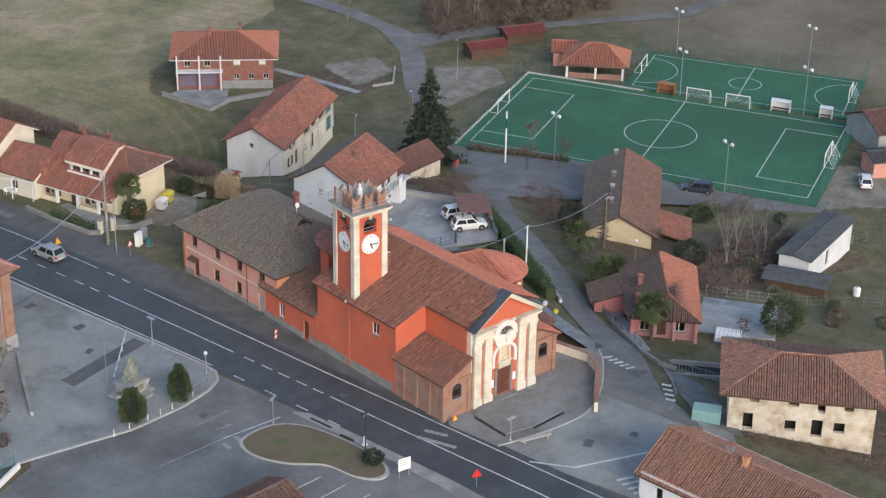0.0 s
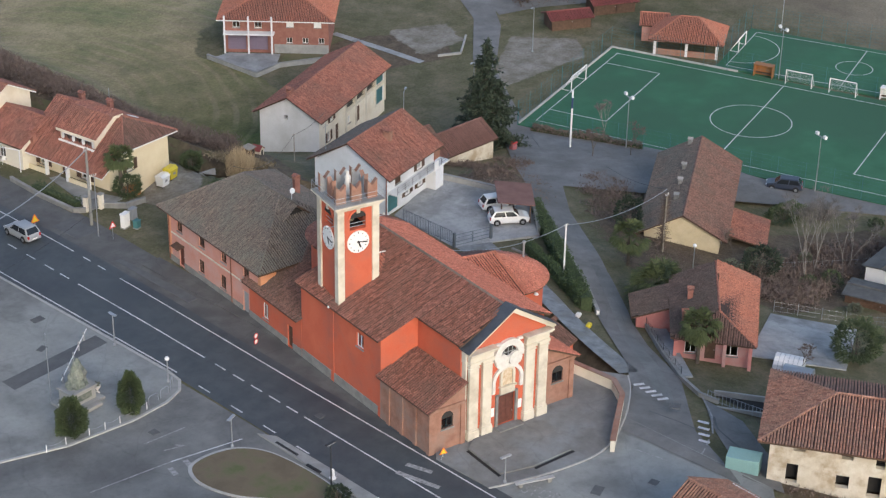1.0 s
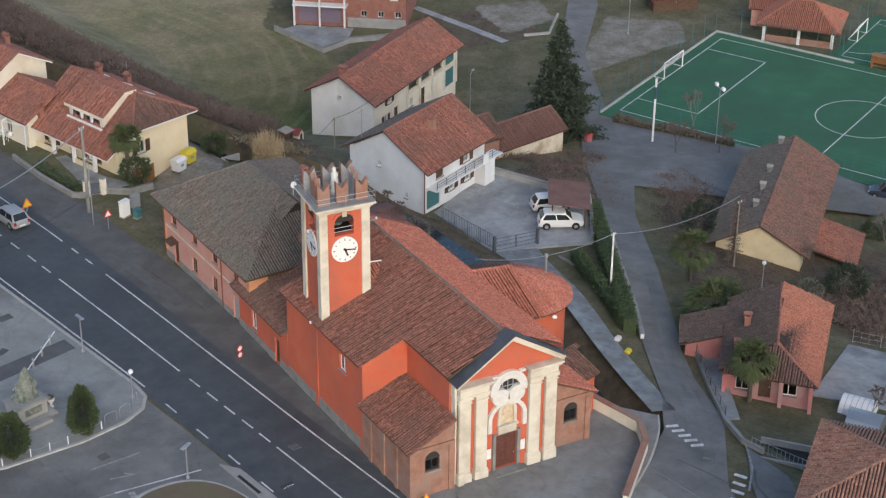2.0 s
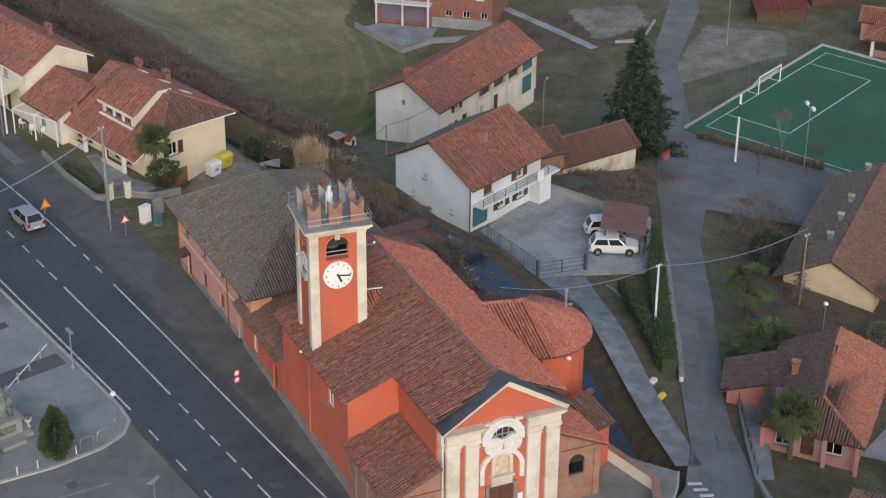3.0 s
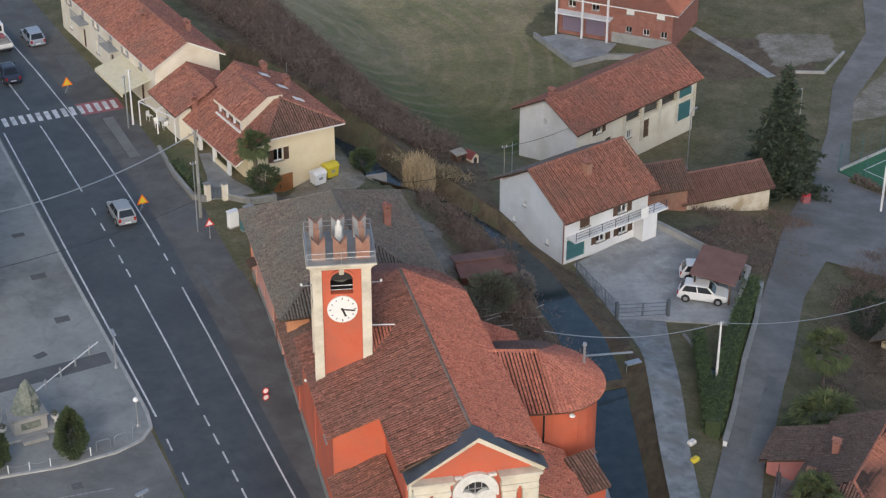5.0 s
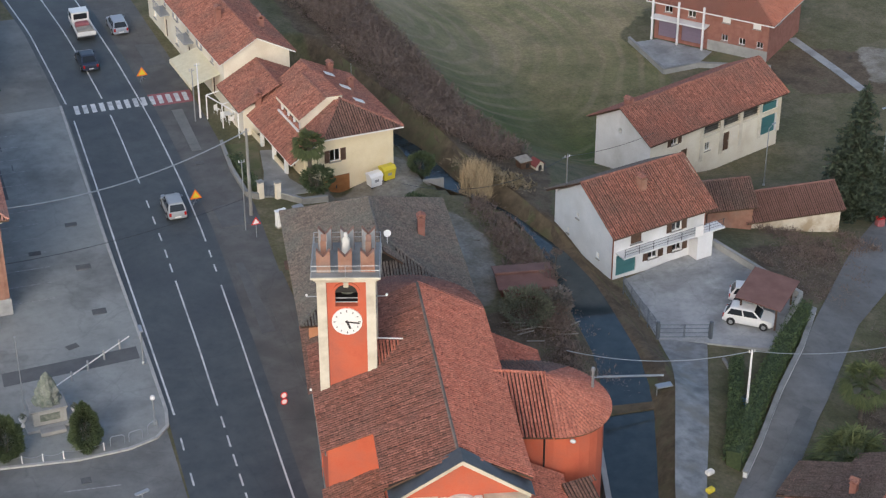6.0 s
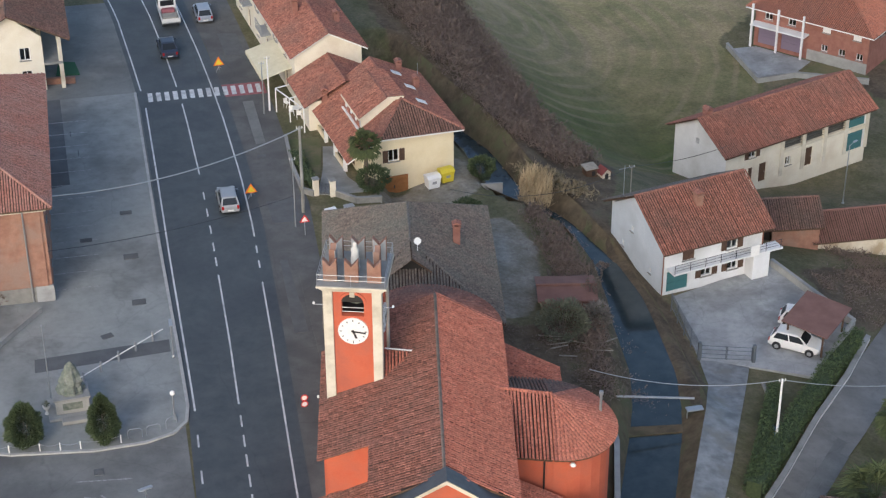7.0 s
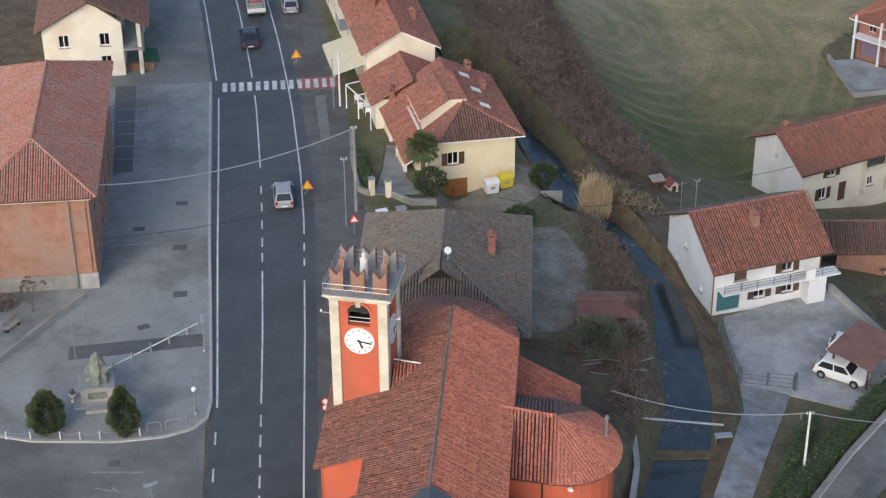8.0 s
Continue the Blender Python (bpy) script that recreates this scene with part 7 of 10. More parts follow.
# kiosk beside the island
shed_box("kiosk", "small kiosk with a brown-red tile roof beside the road", pose(-26.2, -40.6, 0, 0, 0, -8), 5.0, 4.6, 2.5, 3.5, "white_wall", "tile_brown", "kiosk")


# ---- football pitches ----
PA, PB, PC = Vector((103.3, 23.0)), Vector((116.5, -23.3)), Vector((90.7, -30.7))
PZ = -12.65
ex = (PB - PA).normalized()
ey = Vector((-ex.y, ex.x))
if ey.dot(PC - PB) < 0:
    ey = -ey
PLn, PWd = (PB - PA).length, (PC - PB).dot(ey)


def at_pitch(s, t):
    p = PA + ex * s + ey * t
    return p.x, p.y


def pitch_sheet(corners, label):
    bm = bmesh.new()
    slab(bm, corners, PZ - 0.6, PZ)
    return structure("pitch", bm, "turf", label, "football pitch")


def pitch_line(pts, w=0.14, closed=False):
    bm = bmesh.new()
    n = len(pts)
    for i in range(n if closed else n - 1):
        a, b = Vector(pts[i]), Vector(pts[(i + 1) % n])
        d = (b - a).normalized()
        q = Vector((-d.y, d.x)) * w / 2
        a, b = a - d * w / 2, b + d * w / 2
        f = [bm.verts.new((p.x, p.y, PZ + 0.012)) for p in (a - q, b - q, b + q, a + q)]
        bm.faces.new(f)
    return structure("pitch_line", bm, "marking", "white line painted on the turf", "pitch marking")


pitch_sheet([at_pitch(-1.6, -1.6), at_pitch(PLn + 1.6, -1.6), at_pitch(PLn + 1.6, PWd + 2.2), at_pitch(-1.6, PWd + 2.2)], "green artificial turf football pitch")
pitch_line([at_pitch(0, 0), at_pitch(PLn, 0), at_pitch(PLn, PWd), at_pitch(0, PWd)], closed=True)
pitch_line([at_pitch(PLn / 2, 0), at_pitch(PLn / 2, PWd)])
cs, ct = PLn / 2, PWd / 2
pitch_line([at_pitch(cs + 5.2 * math.cos(a), ct + 5.2 * math.sin(a)) for a in [2 * math.pi * k / 40 for k in range(40)]], closed=True)
for s0, sg in ((0, 1), (PLn, -1)):
    pitch_line([at_pitch(s0, ct - 9.3), at_pitch(s0 + sg * 7.9, ct - 9.3), at_pitch(s0 + sg * 7.9, ct + 9.3), at_pitch(s0, ct + 9.3)])
QA = Vector((124.2, 14.1))
q_ex = (Vector((129.1, -1.1)) - QA).normalized()
q_ey = Vector((-q_ex.y, q_ex.x))
if q_ey.dot(PA - QA) < 0:
    q_ey = -q_ey


def at_small(s, t):
    p = QA + q_ex * s + q_ey * t
    return p.x, p.y


SLn, SWd = 32.0, 14.4
pitch_sheet([at_small(-1.2, -1.2), at_small(SLn + 1.2, -1.2), at_small(SLn + 1.2, SWd + 1.0), at_small(-1.2, SWd + 1.0)], "smaller green artificial turf pitch")
pitch_line([at_small(0, 0), at_small(SLn, 0), at_small(SLn, SWd), at_small(0, SWd)], 0.12, True)
pitch_line([at_small(SLn / 2, 0), at_small(SLn / 2, SWd)], 0.12)
pitch_line([at_small(SLn / 2 + 2.5 * math.cos(a), SWd / 2 + 2.5 * math.sin(a)) for a in [2 * math.pi * k / 30 for k in range(30)]], 0.12, True)
for s0, sg in ((0, 1), (SLn, -1)):
    pitch_line([at_small(s0 + sg * 5.2 * math.cos(a), SWd / 2 + 5.6 * math.sin(a)) for a in [-math.pi / 2 + math.pi * k / 20 for k in range(21)]], 0.12)


def make_goal():
    g = thing("football_goal", "white tubular football goal with a net", "goal", None, "football goals")
    for x in (-2.4, 2.4):
        bm = bmesh.new()
        tube(bm, (x, 0, 0), (x, 0, 2.1), 0.07)
        part("goal_post", bm, "white_paint", g)
        bm = bmesh.new()
        tube(bm, (x, 0, 2.1), (x, 1.3, 0.05), 0.03)
        tube(bm, (x, 0, 0.04), (x, 1.3, 0.04), 0.03)
        part("back_stay", bm, "white_paint", g)
    bm = bmesh.new()
    tube(bm, (-2.47, 0, 2.1), (2.47, 0, 2.1), 0.07)
    part("crossbar", bm, "white_paint", g)
    bm = bmesh.new()
    for i in range(17):
        x = -2.4 + 0.3 * i
        tube(bm, (x, 0, 2.08), (x, 1.3, 0.05), 0.008, 0.008, 3, False)
    for j in range(8):
        k = j / 7
        tube(bm, (-2.4, 1.3 * k, 2.08 - 2.03 * k), (2.4, 1.3 * k, 2.08 - 2.03 * k), 0.008, 0.008, 3, False)
    part("net", bm, "white_paint", g)
    return g


goal = make_goal()
p = at_pitch(0, ct)
back = -ex
goal.matrix_basis = Matrix.Translation((*p, PZ)) @ Matrix.Rotation(math.atan2(back.y, back.x) - math.pi / 2, 4, "Z")
p = at_pitch(PLn, ct)
copy_thing(goal, Matrix.Translation((*p, PZ)) @ Matrix.Rotation(math.atan2(ex.y, ex.x) - math.pi / 2, 4, "Z"))
for s0 in (PLn * 0.535, PLn * 0.66):
    p = at_pitch(s0, -0.9)
    copy_thing(goal, Matrix.Translation((*p, PZ)) @ Matrix.Rotation(math.atan2(-ey.y, -ey.x) - math.pi / 2, 4, "Z") @ Matrix.Diagonal((0.75, 1, 0.95, 1)))
for s0, dirv in ((0, -q_ex), (SLn, q_ex)):
    p = at_small(s0, SWd / 2)
    copy_thing(goal, Matrix.Translation((*p, PZ)) @ Matrix.Rotation(math.atan2(dirv.y, dirv.x) - math.pi / 2, 4, "Z") @ Matrix.Diagonal((0.7, 0.9, 0.95, 1)))


def fence(label, pts, h, step=3.0, mat="green_paint", wire=0.5, zf=None, group="", hstep=0.5):
    f = thing("fence", label, "fence", None, group)
    zf = zf or (lambda x, y: PZ - 0.05)
    bmn = bmesh.new()
    post = None
    for a, b in zip(pts, pts[1:]):
        a, b = Vector(a), Vector(b)
        n = max(1, round((b - a).length / step))
        for i in range(n + 1):
            c = a.lerp(b, i / n)
            if post is None:
                bm = bmesh.new()
                tube(bm, (0, 0, -0.3), (0, 0, h), 0.035, 0.03, 6)
                post = part("post", bm, mat, f)
                post.matrix_basis = pose(c.x, c.y, zf(c.x, c.y))
            else:
                o2 = new("post", post.data)
                o2.parent = f
                o2.matrix_basis = pose(c.x, c.y, zf(c.x, c.y))
        m2 = max(1, round((b - a).length / wire))
        if wire < 50:
            for i in range(m2 + 1):
                c = a.lerp(b, i / m2)
                z = zf(c.x, c.y)
                tube(bmn, (c.x, c.y, z), (c.x, c.y, z + h), 0.007, 0.007, 3, False)
        for i in range(n):
            c, d = a.lerp(b, i / n), a.lerp(b, (i + 1) / n)
            k = 0.1
            while k <= h:
                tube(bmn, (c.x, c.y, zf(c.x, c.y) + k), (d.x, d.y, zf(d.x, d.y) + k), 0.009, 0.009, 3, False)
                k += hstep
    part("wire_mesh", bmn, mat, f, "thin wire mesh")
    return f


fence("tall green wire fence round the football pitch", [at_pitch(-1.6, PWd + 2.0), at_pitch(-1.6, -1.6), at_pitch(PLn + 1.6, -1.6), at_pitch(PLn + 1.6, PWd + 2.2), at_pitch(-1.6, PWd + 2.2)], 3.2, 3.4, "green_paint", 1.2)
fence("tall green wire fence round the small pitch", [at_small(-1.2, SWd + 0.8), at_small(-1.2, -1.2), at_small(SLn + 1.2, -1.2), at_small(SLn + 1.2, SWd + 0.8)], 3.6, 3.4, "green_paint", 1.2)
bm = bmesh.new()
a, b = at_pitch(-1.6, -1.6), at_pitch(17, -1.6)
c = at_pitch(-1.6, PWd + 2)
for u, v in ((a, b), (a, c)):
    d = (Vector(v) - Vector(u)).normalized()
    slab(bm, [(u[0], u[1]), (v[0], v[1]), (v[0] - d.y * 0.2, v[1] + d.x * 0.2), (u[0] - d.y * 0.2, u[1] + d.x * 0.2)], PZ - 0.3, PZ + 0.25)
structure("kerb", bm, "kerb", "white concrete edge of the pitch", "kerb")


def flood_pole(h=7.0):
    f = thing("floodlight_pole", "tall white floodlight pole with two lamps", "floodlight", None, "floodlights")
    bm = bmesh.new()
    tube(bm, (0, 0, 0), (0, 0, h), 0.07, 0.04, 8)
    part("pole", bm, "zinc", f)
    bm = bmesh.new()
    box(bm, -0.9, 0.9, -0.04, 0.04, h - 0.05, h + 0.05)
    part("crossarm", bm, "zinc", f)
    for x in (-0.75, 0.75):
        bm = bmesh.new()
        box(bm, x - 0.24, x + 0.24, -0.12, 0.2, h + 0.05, h + 0.42, None, 0.04)
        part("lamp", bm, "white_paint", f)
    return f


fl = flood_pole()
spots = [at_pitch(PLn * 0.47, -2.2), at_pitch(PLn * 0.86, -2.4), at_pitch(PLn * 0.28, PWd + 2.8), at_pitch(PLn * 0.78, PWd + 2.8), at_small(3, -2.0), at_small(24, -2.2)]
for i, (x, y) in enumerate(spots):
    m = pose(x, y, PZ, 0, 0, 70)
    if i == 0:
        fl.matrix_basis = m
    else:
        copy_thing(fl, m)
for s0, t0, L, mt in ((PLn * 0.40, -2.4, 2.6, "wood_orange"), (PLn * 0.76, -2.6, 2.8, "white_paint"), (PLn * 0.91, -2.6, 1.8, "white_paint")):
    d = thing("dugout", "small roofed bench shelter beside the pitch", "dugout", Matrix.Translation((*at_pitch(s0, t0), PZ)) @ Matrix.Rotation(math.atan2(ex.y, ex.x), 4, "Z"), "dugouts")
    bm = bmesh.new()
    box(bm, 0, L, 0, 0.06, 0, 1.7)
    box(bm, -0.05, L + 0.05, -1.1, 0.1, 1.7, 1.78)
    for x in (0, L - 0.05):
        box(bm, x, x + 0.05, -1.0, 0, 0, 1.7)
    part("shell", bm, mt, d)
    bm = bmesh.new()
    box(bm, 0.1, L - 0.1, -0.5, -0.1, 0.4, 0.48)
    part("bench", bm, "wood", d)
bp = thing("blue_white_pole", "white pole with a dark blue band by the pitch", "pole", pose(72.6, 6.0, -11.8))
for z0, z1, mt, nm in ((0, 5.2, "white_paint", "shaft"), (5.2, 6.6, "dark_blue", "band"), (6.6, 7.6, "white_paint", "tip")):
    M.setdefault("dark_blue", plain("dark_blue", (0.03, 0.05, 0.12), 0.5))
    bm = bmesh.new()
    tube(bm, (0, 0, z0), (0, 0, z1), 0.12, 0.12, 10)
    part(nm, bm, mt, bp)


# ---- vegetation ----
def leaf_mesh(name, pts, size, mat, parent, seed, up=0.3, kind="stuff", aspect=1.6, label=""):
    """Many small leaf blades, two triangles each, at the given points."""
    R = np.random.RandomState(seed)
    n = len(pts)
    P = np.array(pts)
    d = R.normal(size=(n, 3))
    d[:, 2] = d[:, 2] * 0.7 + up
    d /= np.linalg.norm(d, axis=1)[:, None] + 1e-9
    e = np.cross(d, R.normal(size=(n, 3)))
    e /= np.linalg.norm(e, axis=1)[:, None] + 1e-9
    s = size * R.uniform(0.6, 1.4, (n, 1))
    V = np.stack([P - e * s * 0.5, P + d * s * aspect * 0.5 - e * s * 0.1, P + e * s * 0.5 + d * s * 0.2, P + d * s * aspect], 1).reshape(-1, 3)
    F = [(4 * i, 4 * i + 1, 4 * i + 3, 4 * i + 2) for i in range(n)]
    return link_mesh(name, V.tolist(), F, mat, parent, label, kind)


def trunk_mesh(bm, p, d, L, r, depth, R, tips, spread=0.6, up=0.25):
    q = Vector(p) + d * L
    tube(bm, p, q, r, r * 0.68, 6 if r > 0.05 else 4, False)
    if depth == 0:
        tips.append((q, d))
        return
    n = R.choice((2, 3, 3))
    for i in range(n):
        a = d.orthogonal().normalized()
        a.rotate(Matrix.Rotation(R.uniform(0, 6.28), 3, d))
        nd = (d + a * R.uniform(0.35, 1.0) * spread + Vector((0, 0, up))).normalized()
        trunk_mesh(bm, q, nd, L * R.uniform(0.6, 0.85), r * 0.62, depth - 1, R, tips, spread, up)


def bare_tree(x, y, z, h, seed, label, mat="bark", twig="twig", n=1, spread=0.7, name="bare_tree", twigs=26):
    R = random.Random(seed)
    t = thing(name, label, "tree", pose(x, y, z))
    bm = bmesh.new()
    tips = []
    for i in range(n):
        d = Vector((R.uniform(-0.25, 0.25), R.uniform(-0.25, 0.25), 1)).normalized() if n > 1 else Vector((R.uniform(-0.06, 0.06), R.uniform(-0.06, 0.06), 1)).normalized()
        trunk_mesh(bm, Vector((R.uniform(-0.2, 0.2) * (n > 1), R.uniform(-0.2, 0.2) * (n > 1), -0.3)), d, h * 0.32, h * (0.005 if n > 1 else 0.012) + 0.015, 4, R, tips, spread)
    part("trunk", bm, mat, t, kind="")
    V, F = [], []
    for q, d in tips:
        for k in range(twigs // 4):
            a = Vector((R.gauss(0, 1), R.gauss(0, 1), R.gauss(0.4, 0.7))).normalized()
            e = q + (d * 0.6 + a).normalized() * R.uniform(0.4, 1.0) * h * 0.1
            s = a.orthogonal().normalized() * 0.018
            b = len(V)
            V += [(q - s)[:], (q + s)[:], e[:]]
            F.append((b, b + 1, b + 2))
    link_mesh("twig", V, F, twig, t, "fine bare twigs", "stuff")
    return t


def dead_conifer(x, y, z, h, seed):
    """A dead spruce: straight stem with whorls of short drooping bare branches."""
    R = random.Random(seed)
    t = thing("dead_spruce", "dead grey-brown spruce with short bare drooping branches", "tree", pose(x, y, z, 0, 3))
    bm = bmesh.new()
    tube(bm, (0, 0, -0.3), (0, 0, h), 0.12, 0.03, 8)
    part("trunk", bm, "bark", t)
    V, F = [], []
    for k in range(260):
        u = R.uniform(0.14, 1.0)
        a = R.uniform(0, 6.28)
        L = R.uniform(0.5, 1.0) * (1.15 - 0.6 * u)
        p = Vector((0, 0, h * u))
        d = Vector((math.cos(a), math.sin(a), R.uniform(-0.5, 0.15)))
        e = p + d * L
        for j in range(6):
            q = p.lerp(e, 0.25 + 0.15 * j)
            f = q + Vector((R.uniform(-0.25, 0.25), R.uniform(-0.25, 0.25), R.uniform(-0.3, 0.05)))
            s = Vector((0, 0, 0.03))
            b = len(V)
            V += [(q - s)[:], (q + s)[:], f[:]]
            F.append((b, b + 1, b + 2))
        s = d.cross(Vector((0, 0, 1))).normalized() * 0.035 + Vector((0, 0, 0.03))
        b = len(V)
        V += [(p - s)[:], (p + s)[:], e[:]]
        F.append((b, b + 1, b + 2))
    link_mesh("branch", V, F, "twig", t, "short bare branches", "stuff")
    return t


def blob_points(n, rx, ry, rz, seed, shell=0.75, base=0.0, taper=0.0):
    R = np.random.RandomState(seed)
    d = R.normal(size=(n, 3))
    d /= np.linalg.norm(d, axis=1)[:, None]
    lump = 1 + 0.16 * np.sin(d[:, 0] * 5 + seed) * np.cos(d[:, 1] * 6) + 0.1 * np.sin(d[:, 2] * 9 + seed)
    r = (shell + (1 - shell) * R.uniform(0, 1, n) ** 0.5) * lump
    P = d * r[:, None] * np.array([rx, ry, rz])
    P[:, 2] += rz + base
    if taper:
        k = np.clip(P[:, 2] / (2 * rz), 0, 1)
        P[:, :2] *= (1 - taper * k)[:, None]
    return P


def bush(x, y, z, rx, ry, rz, seed, label, mat="shrub", n=2500, size=0.16, name="bush", taper=0.0, group=""):
    t = thing(name, label, "bush", pose(x, y, z), group)
    bm = bmesh.new()
    R = random.Random(seed)
    for i in range(5):
        tube(bm, (0, 0, -0.2), (R.uniform(-0.4, 0.4) * rx, R.uniform(-0.4, 0.4) * ry, rz * 1.2), 0.05, 0.02, 5)
    part("stem", bm, "bark", t)
    leaf_mesh("foliage", blob_points(n, rx, ry, rz, seed, 0.7, 0.05, taper), size, mat, t, seed)
    return t


def spruce(x, y, z, h, r, seed, label):
    t = thing("spruce_tree", label, "tree", pose(x, y, z))
    bm = bmesh.new()
    tube(bm, (0, 0, -0.5), (0, 0, h * 0.97), 0.32, 0.04, 8)
    part("trunk", bm, "bark", t)
    R = random.Random(seed)
    pts, bl = [], bmesh.new()
    lev = 0.06
    while lev < 0.985:
        rad = r * (1 - lev) ** 0.85 * R.uniform(0.85, 1.1)
        nb = max(4, int(11 * (1 - lev) + 4))
        for i in range(nb):
            a = R.uniform(0, 6.28)
            L = rad * R.uniform(0.7, 1.12)
            z0 = lev * h
            tip = Vector((math.cos(a) * L, math.sin(a) * L, z0 - 0.22 * L + 0.1))
            tube(bl, (0, 0, z0), tip, 0.03, 0.008, 3, False)
            m = int(12 + 20 * L)
            for k in range(m):
                u = R.uniform(0.15, 1.0)
                w = 0.34 * L * (1.05 - u) + 0.1
                c = Vector((0, 0, z0)).lerp(tip, u)
                pts.append((c.x - math.sin(a) * R.uniform(-w, w), c.y + math.cos(a) * R.uniform(-w, w), c.z + R.uniform(-0.22, 0.08)))
        lev += 0.028 + 0.012 * R.random()
    part("limb", bl, "bark", t, kind="stuff")
    leaf_mesh("needles", pts, 0.24, "conifer", t, seed, -0.25, aspect=2.2)
    return t


def palm(x, y, z, h, r, seed, label, trunks=1):
    t = thing("palm_tree", label, "tree", pose(x, y, z))
    R = random.Random(seed)
    V, F = [], []
    for q in range(trunks):
        ox, oy = R.uniform(-0.3, 0.3) * (trunks > 1), R.uniform(-0.3, 0.3) * (trunks > 1)
        hh = h * (1 - 0.4 * q)
        bm = bmesh.new()
        prof = []
        k = -0.3
        while k < hh:
            prof += [(0.17, k), (0.2, k + 0.08)]
            k += 0.14
        lathe(bm, prof, 8, pose(ox, oy, 0))
        part("trunk", bm, "bark", t, "fibrous palm trunk")
        for i in range(64):
            a, el = R.uniform(0, 6.28), R.uniform(-0.8, 1.3)
            d = Vector((math.cos(a) * math.cos(el), math.sin(a) * math.cos(el), math.sin(el)))
            L = r * R.uniform(0.55, 0.8)
            c = Vector((ox, oy, hh)) + d * L
            side = d.cross(Vector((0, 0, 1))).normalized()
            upv = side.cross(d)
            b = len(V)
            s = side * 0.02
            o = Vector((ox, oy, hh))
            V += [(o - s)[:], (o + s)[:], (c + s)[:], (c - s)[:]]
            F.append((b, b + 1, b + 2, b + 3))
            for j in range(11):
                g = -1.25 + 2.5 * j / 10
                e = c + (d * math.cos(g) + side * math.sin(g)) * r * 0.48 + Vector((0, 0, -0.22 * r * R.uniform(0.5, 1.5)))
                w = (side * math.cos(g) - d * math.sin(g)) * 0.085
                m2 = c.lerp(e, 0.55) + upv * 0.05
                b = len(V)
                V += [c[:], (m2 + w)[:], e[:], (m2 - w)[:]]
                F.append((b, b + 1, b + 2, b + 3))
    link_mesh("fronds", V, F, "palm_leaf", t, "fan-shaped green fronds", "stuff")
    return t


def hedge(line, w, h, seed, label, mat="hedge_leaf", dens=260, size=0.12):
    t = thing("hedge", label, "hedge")
    R = np.random.RandomState(seed)
    pts = []
    for (x0, y0), (x1, y1) in zip(line, line[1:]):
        L = math.hypot(x1 - x0, y1 - y0)
        n = int(L * dens)
        u = R.uniform(0, 1, n)
        f = R.choice(3, n, p=[0.3, 0.3, 0.4])
        o = np.where(f == 0, -w / 2, np.where(f == 1, w / 2, R.uniform(-w / 2, w / 2, n))) + R.normal(0, 0.07, n)
        zz = np.where(f == 2, h, R.uniform(0.05, h, n)) + R.normal(0, 0.1, n) + 0.16 * np.sin(u * L * 1.1 + o) + 0.08 * np.sin(u * L * 3.3)
        dx, dy = (x1 - x0) / L, (y1 - y0) / L
        for k in range(n):
            x, y = x0 + dx * L * u[k] - dy * o[k], y0 + dy * L * u[k] + dx * o[k]
            pts.append((x, y, gz(x, y) + zz[k]))
    leaf_mesh("foliage", pts, size, mat, t, seed)
    bm = bmesh.new()
    for (x0, y0), (x1, y1) in zip(line, line[1:]):
        d = Vector((x1 - x0, y1 - y0)).normalized()
        q = Vector((-d.y, d.x)) * (w / 2 - 0.12)
        vs = []
        for x, y in ((x0, y0), (x1, y1)):
            for sg in (-1, 1):
                for top in (0, 1):
                    vs.append(bm.verts.new((x + q.x * sg, y + q.y * sg, gz(x, y) - 0.2 if not top else gz(x, y) + h - 0.18)))
        for f in ((0, 1, 5, 4), (2, 6, 7, 3), (1, 3, 7, 5), (0, 2, 3, 1), (4, 5, 7, 6)):
            bm.faces.new([vs[i] for i in f])
    M.setdefault("hedge_core", surface("hedge_core", (0.035, 0.055, 0.022), (0.06, 0.085, 0.035), 4, 25, 0.9, 0.6))
    part("branch_core", bm, "hedge_core", t)
    return t


def scrub(name, poly, n, h, seed, mat, label, size=0.35, aspect=3.0):
    R = random.Random(seed)
    x0, x1 = min(p[0] for p in poly), max(p[0] for p in poly)
    y0, y1 = min(p[1] for p in poly), max(p[1] for p in poly)
    clumps = []
    while len(clumps) < n // 60:
        x, y = R.uniform(x0, x1), R.uniform(y0, y1)
        if inside(poly, x, y):
            clumps.append((x, y, R.uniform(0.4, 1.0) * h, R.uniform(0.6, 1.6)))
    pts = []
    for x, y, hh, rr in clumps:
        for k in range(60):
            px, py = x + R.gauss(0, rr * 0.5), y + R.gauss(0, rr * 0.5)
            pts.append((px, py, gz(px, py) + hh * R.random() ** 0.8))
    ob = leaf_mesh(name, pts, size, mat, None, seed, 0.9, "stuff", aspect, label)
    return tagged(ob, category="scrub")


spruce(65.4, 13.6, -11.4, 13.6, 5.3, 5, "tall dark green spruce tree beside the lane")
bush(-13.3, -18.8, 0.09, 1.35, 1.35, 1.8, 11, "dense dark green conical evergreen bush", "shrub", 9000, 0.12, "evergreen_bush", 0.55, "monument bushes")
bush(-18.7, -18.2, 0.09, 1.4, 1.4, 1.55, 12, "dense dark green rounded evergreen bush", "shrub", 9000, 0.12, "evergreen_bush", 0.3, "monument bushes")
bush(-10.2, -39.6, 0.12, 0.9, 0.9, 0.55, 13, "low dark round bush on the island", "conifer", 1200, 0.12)
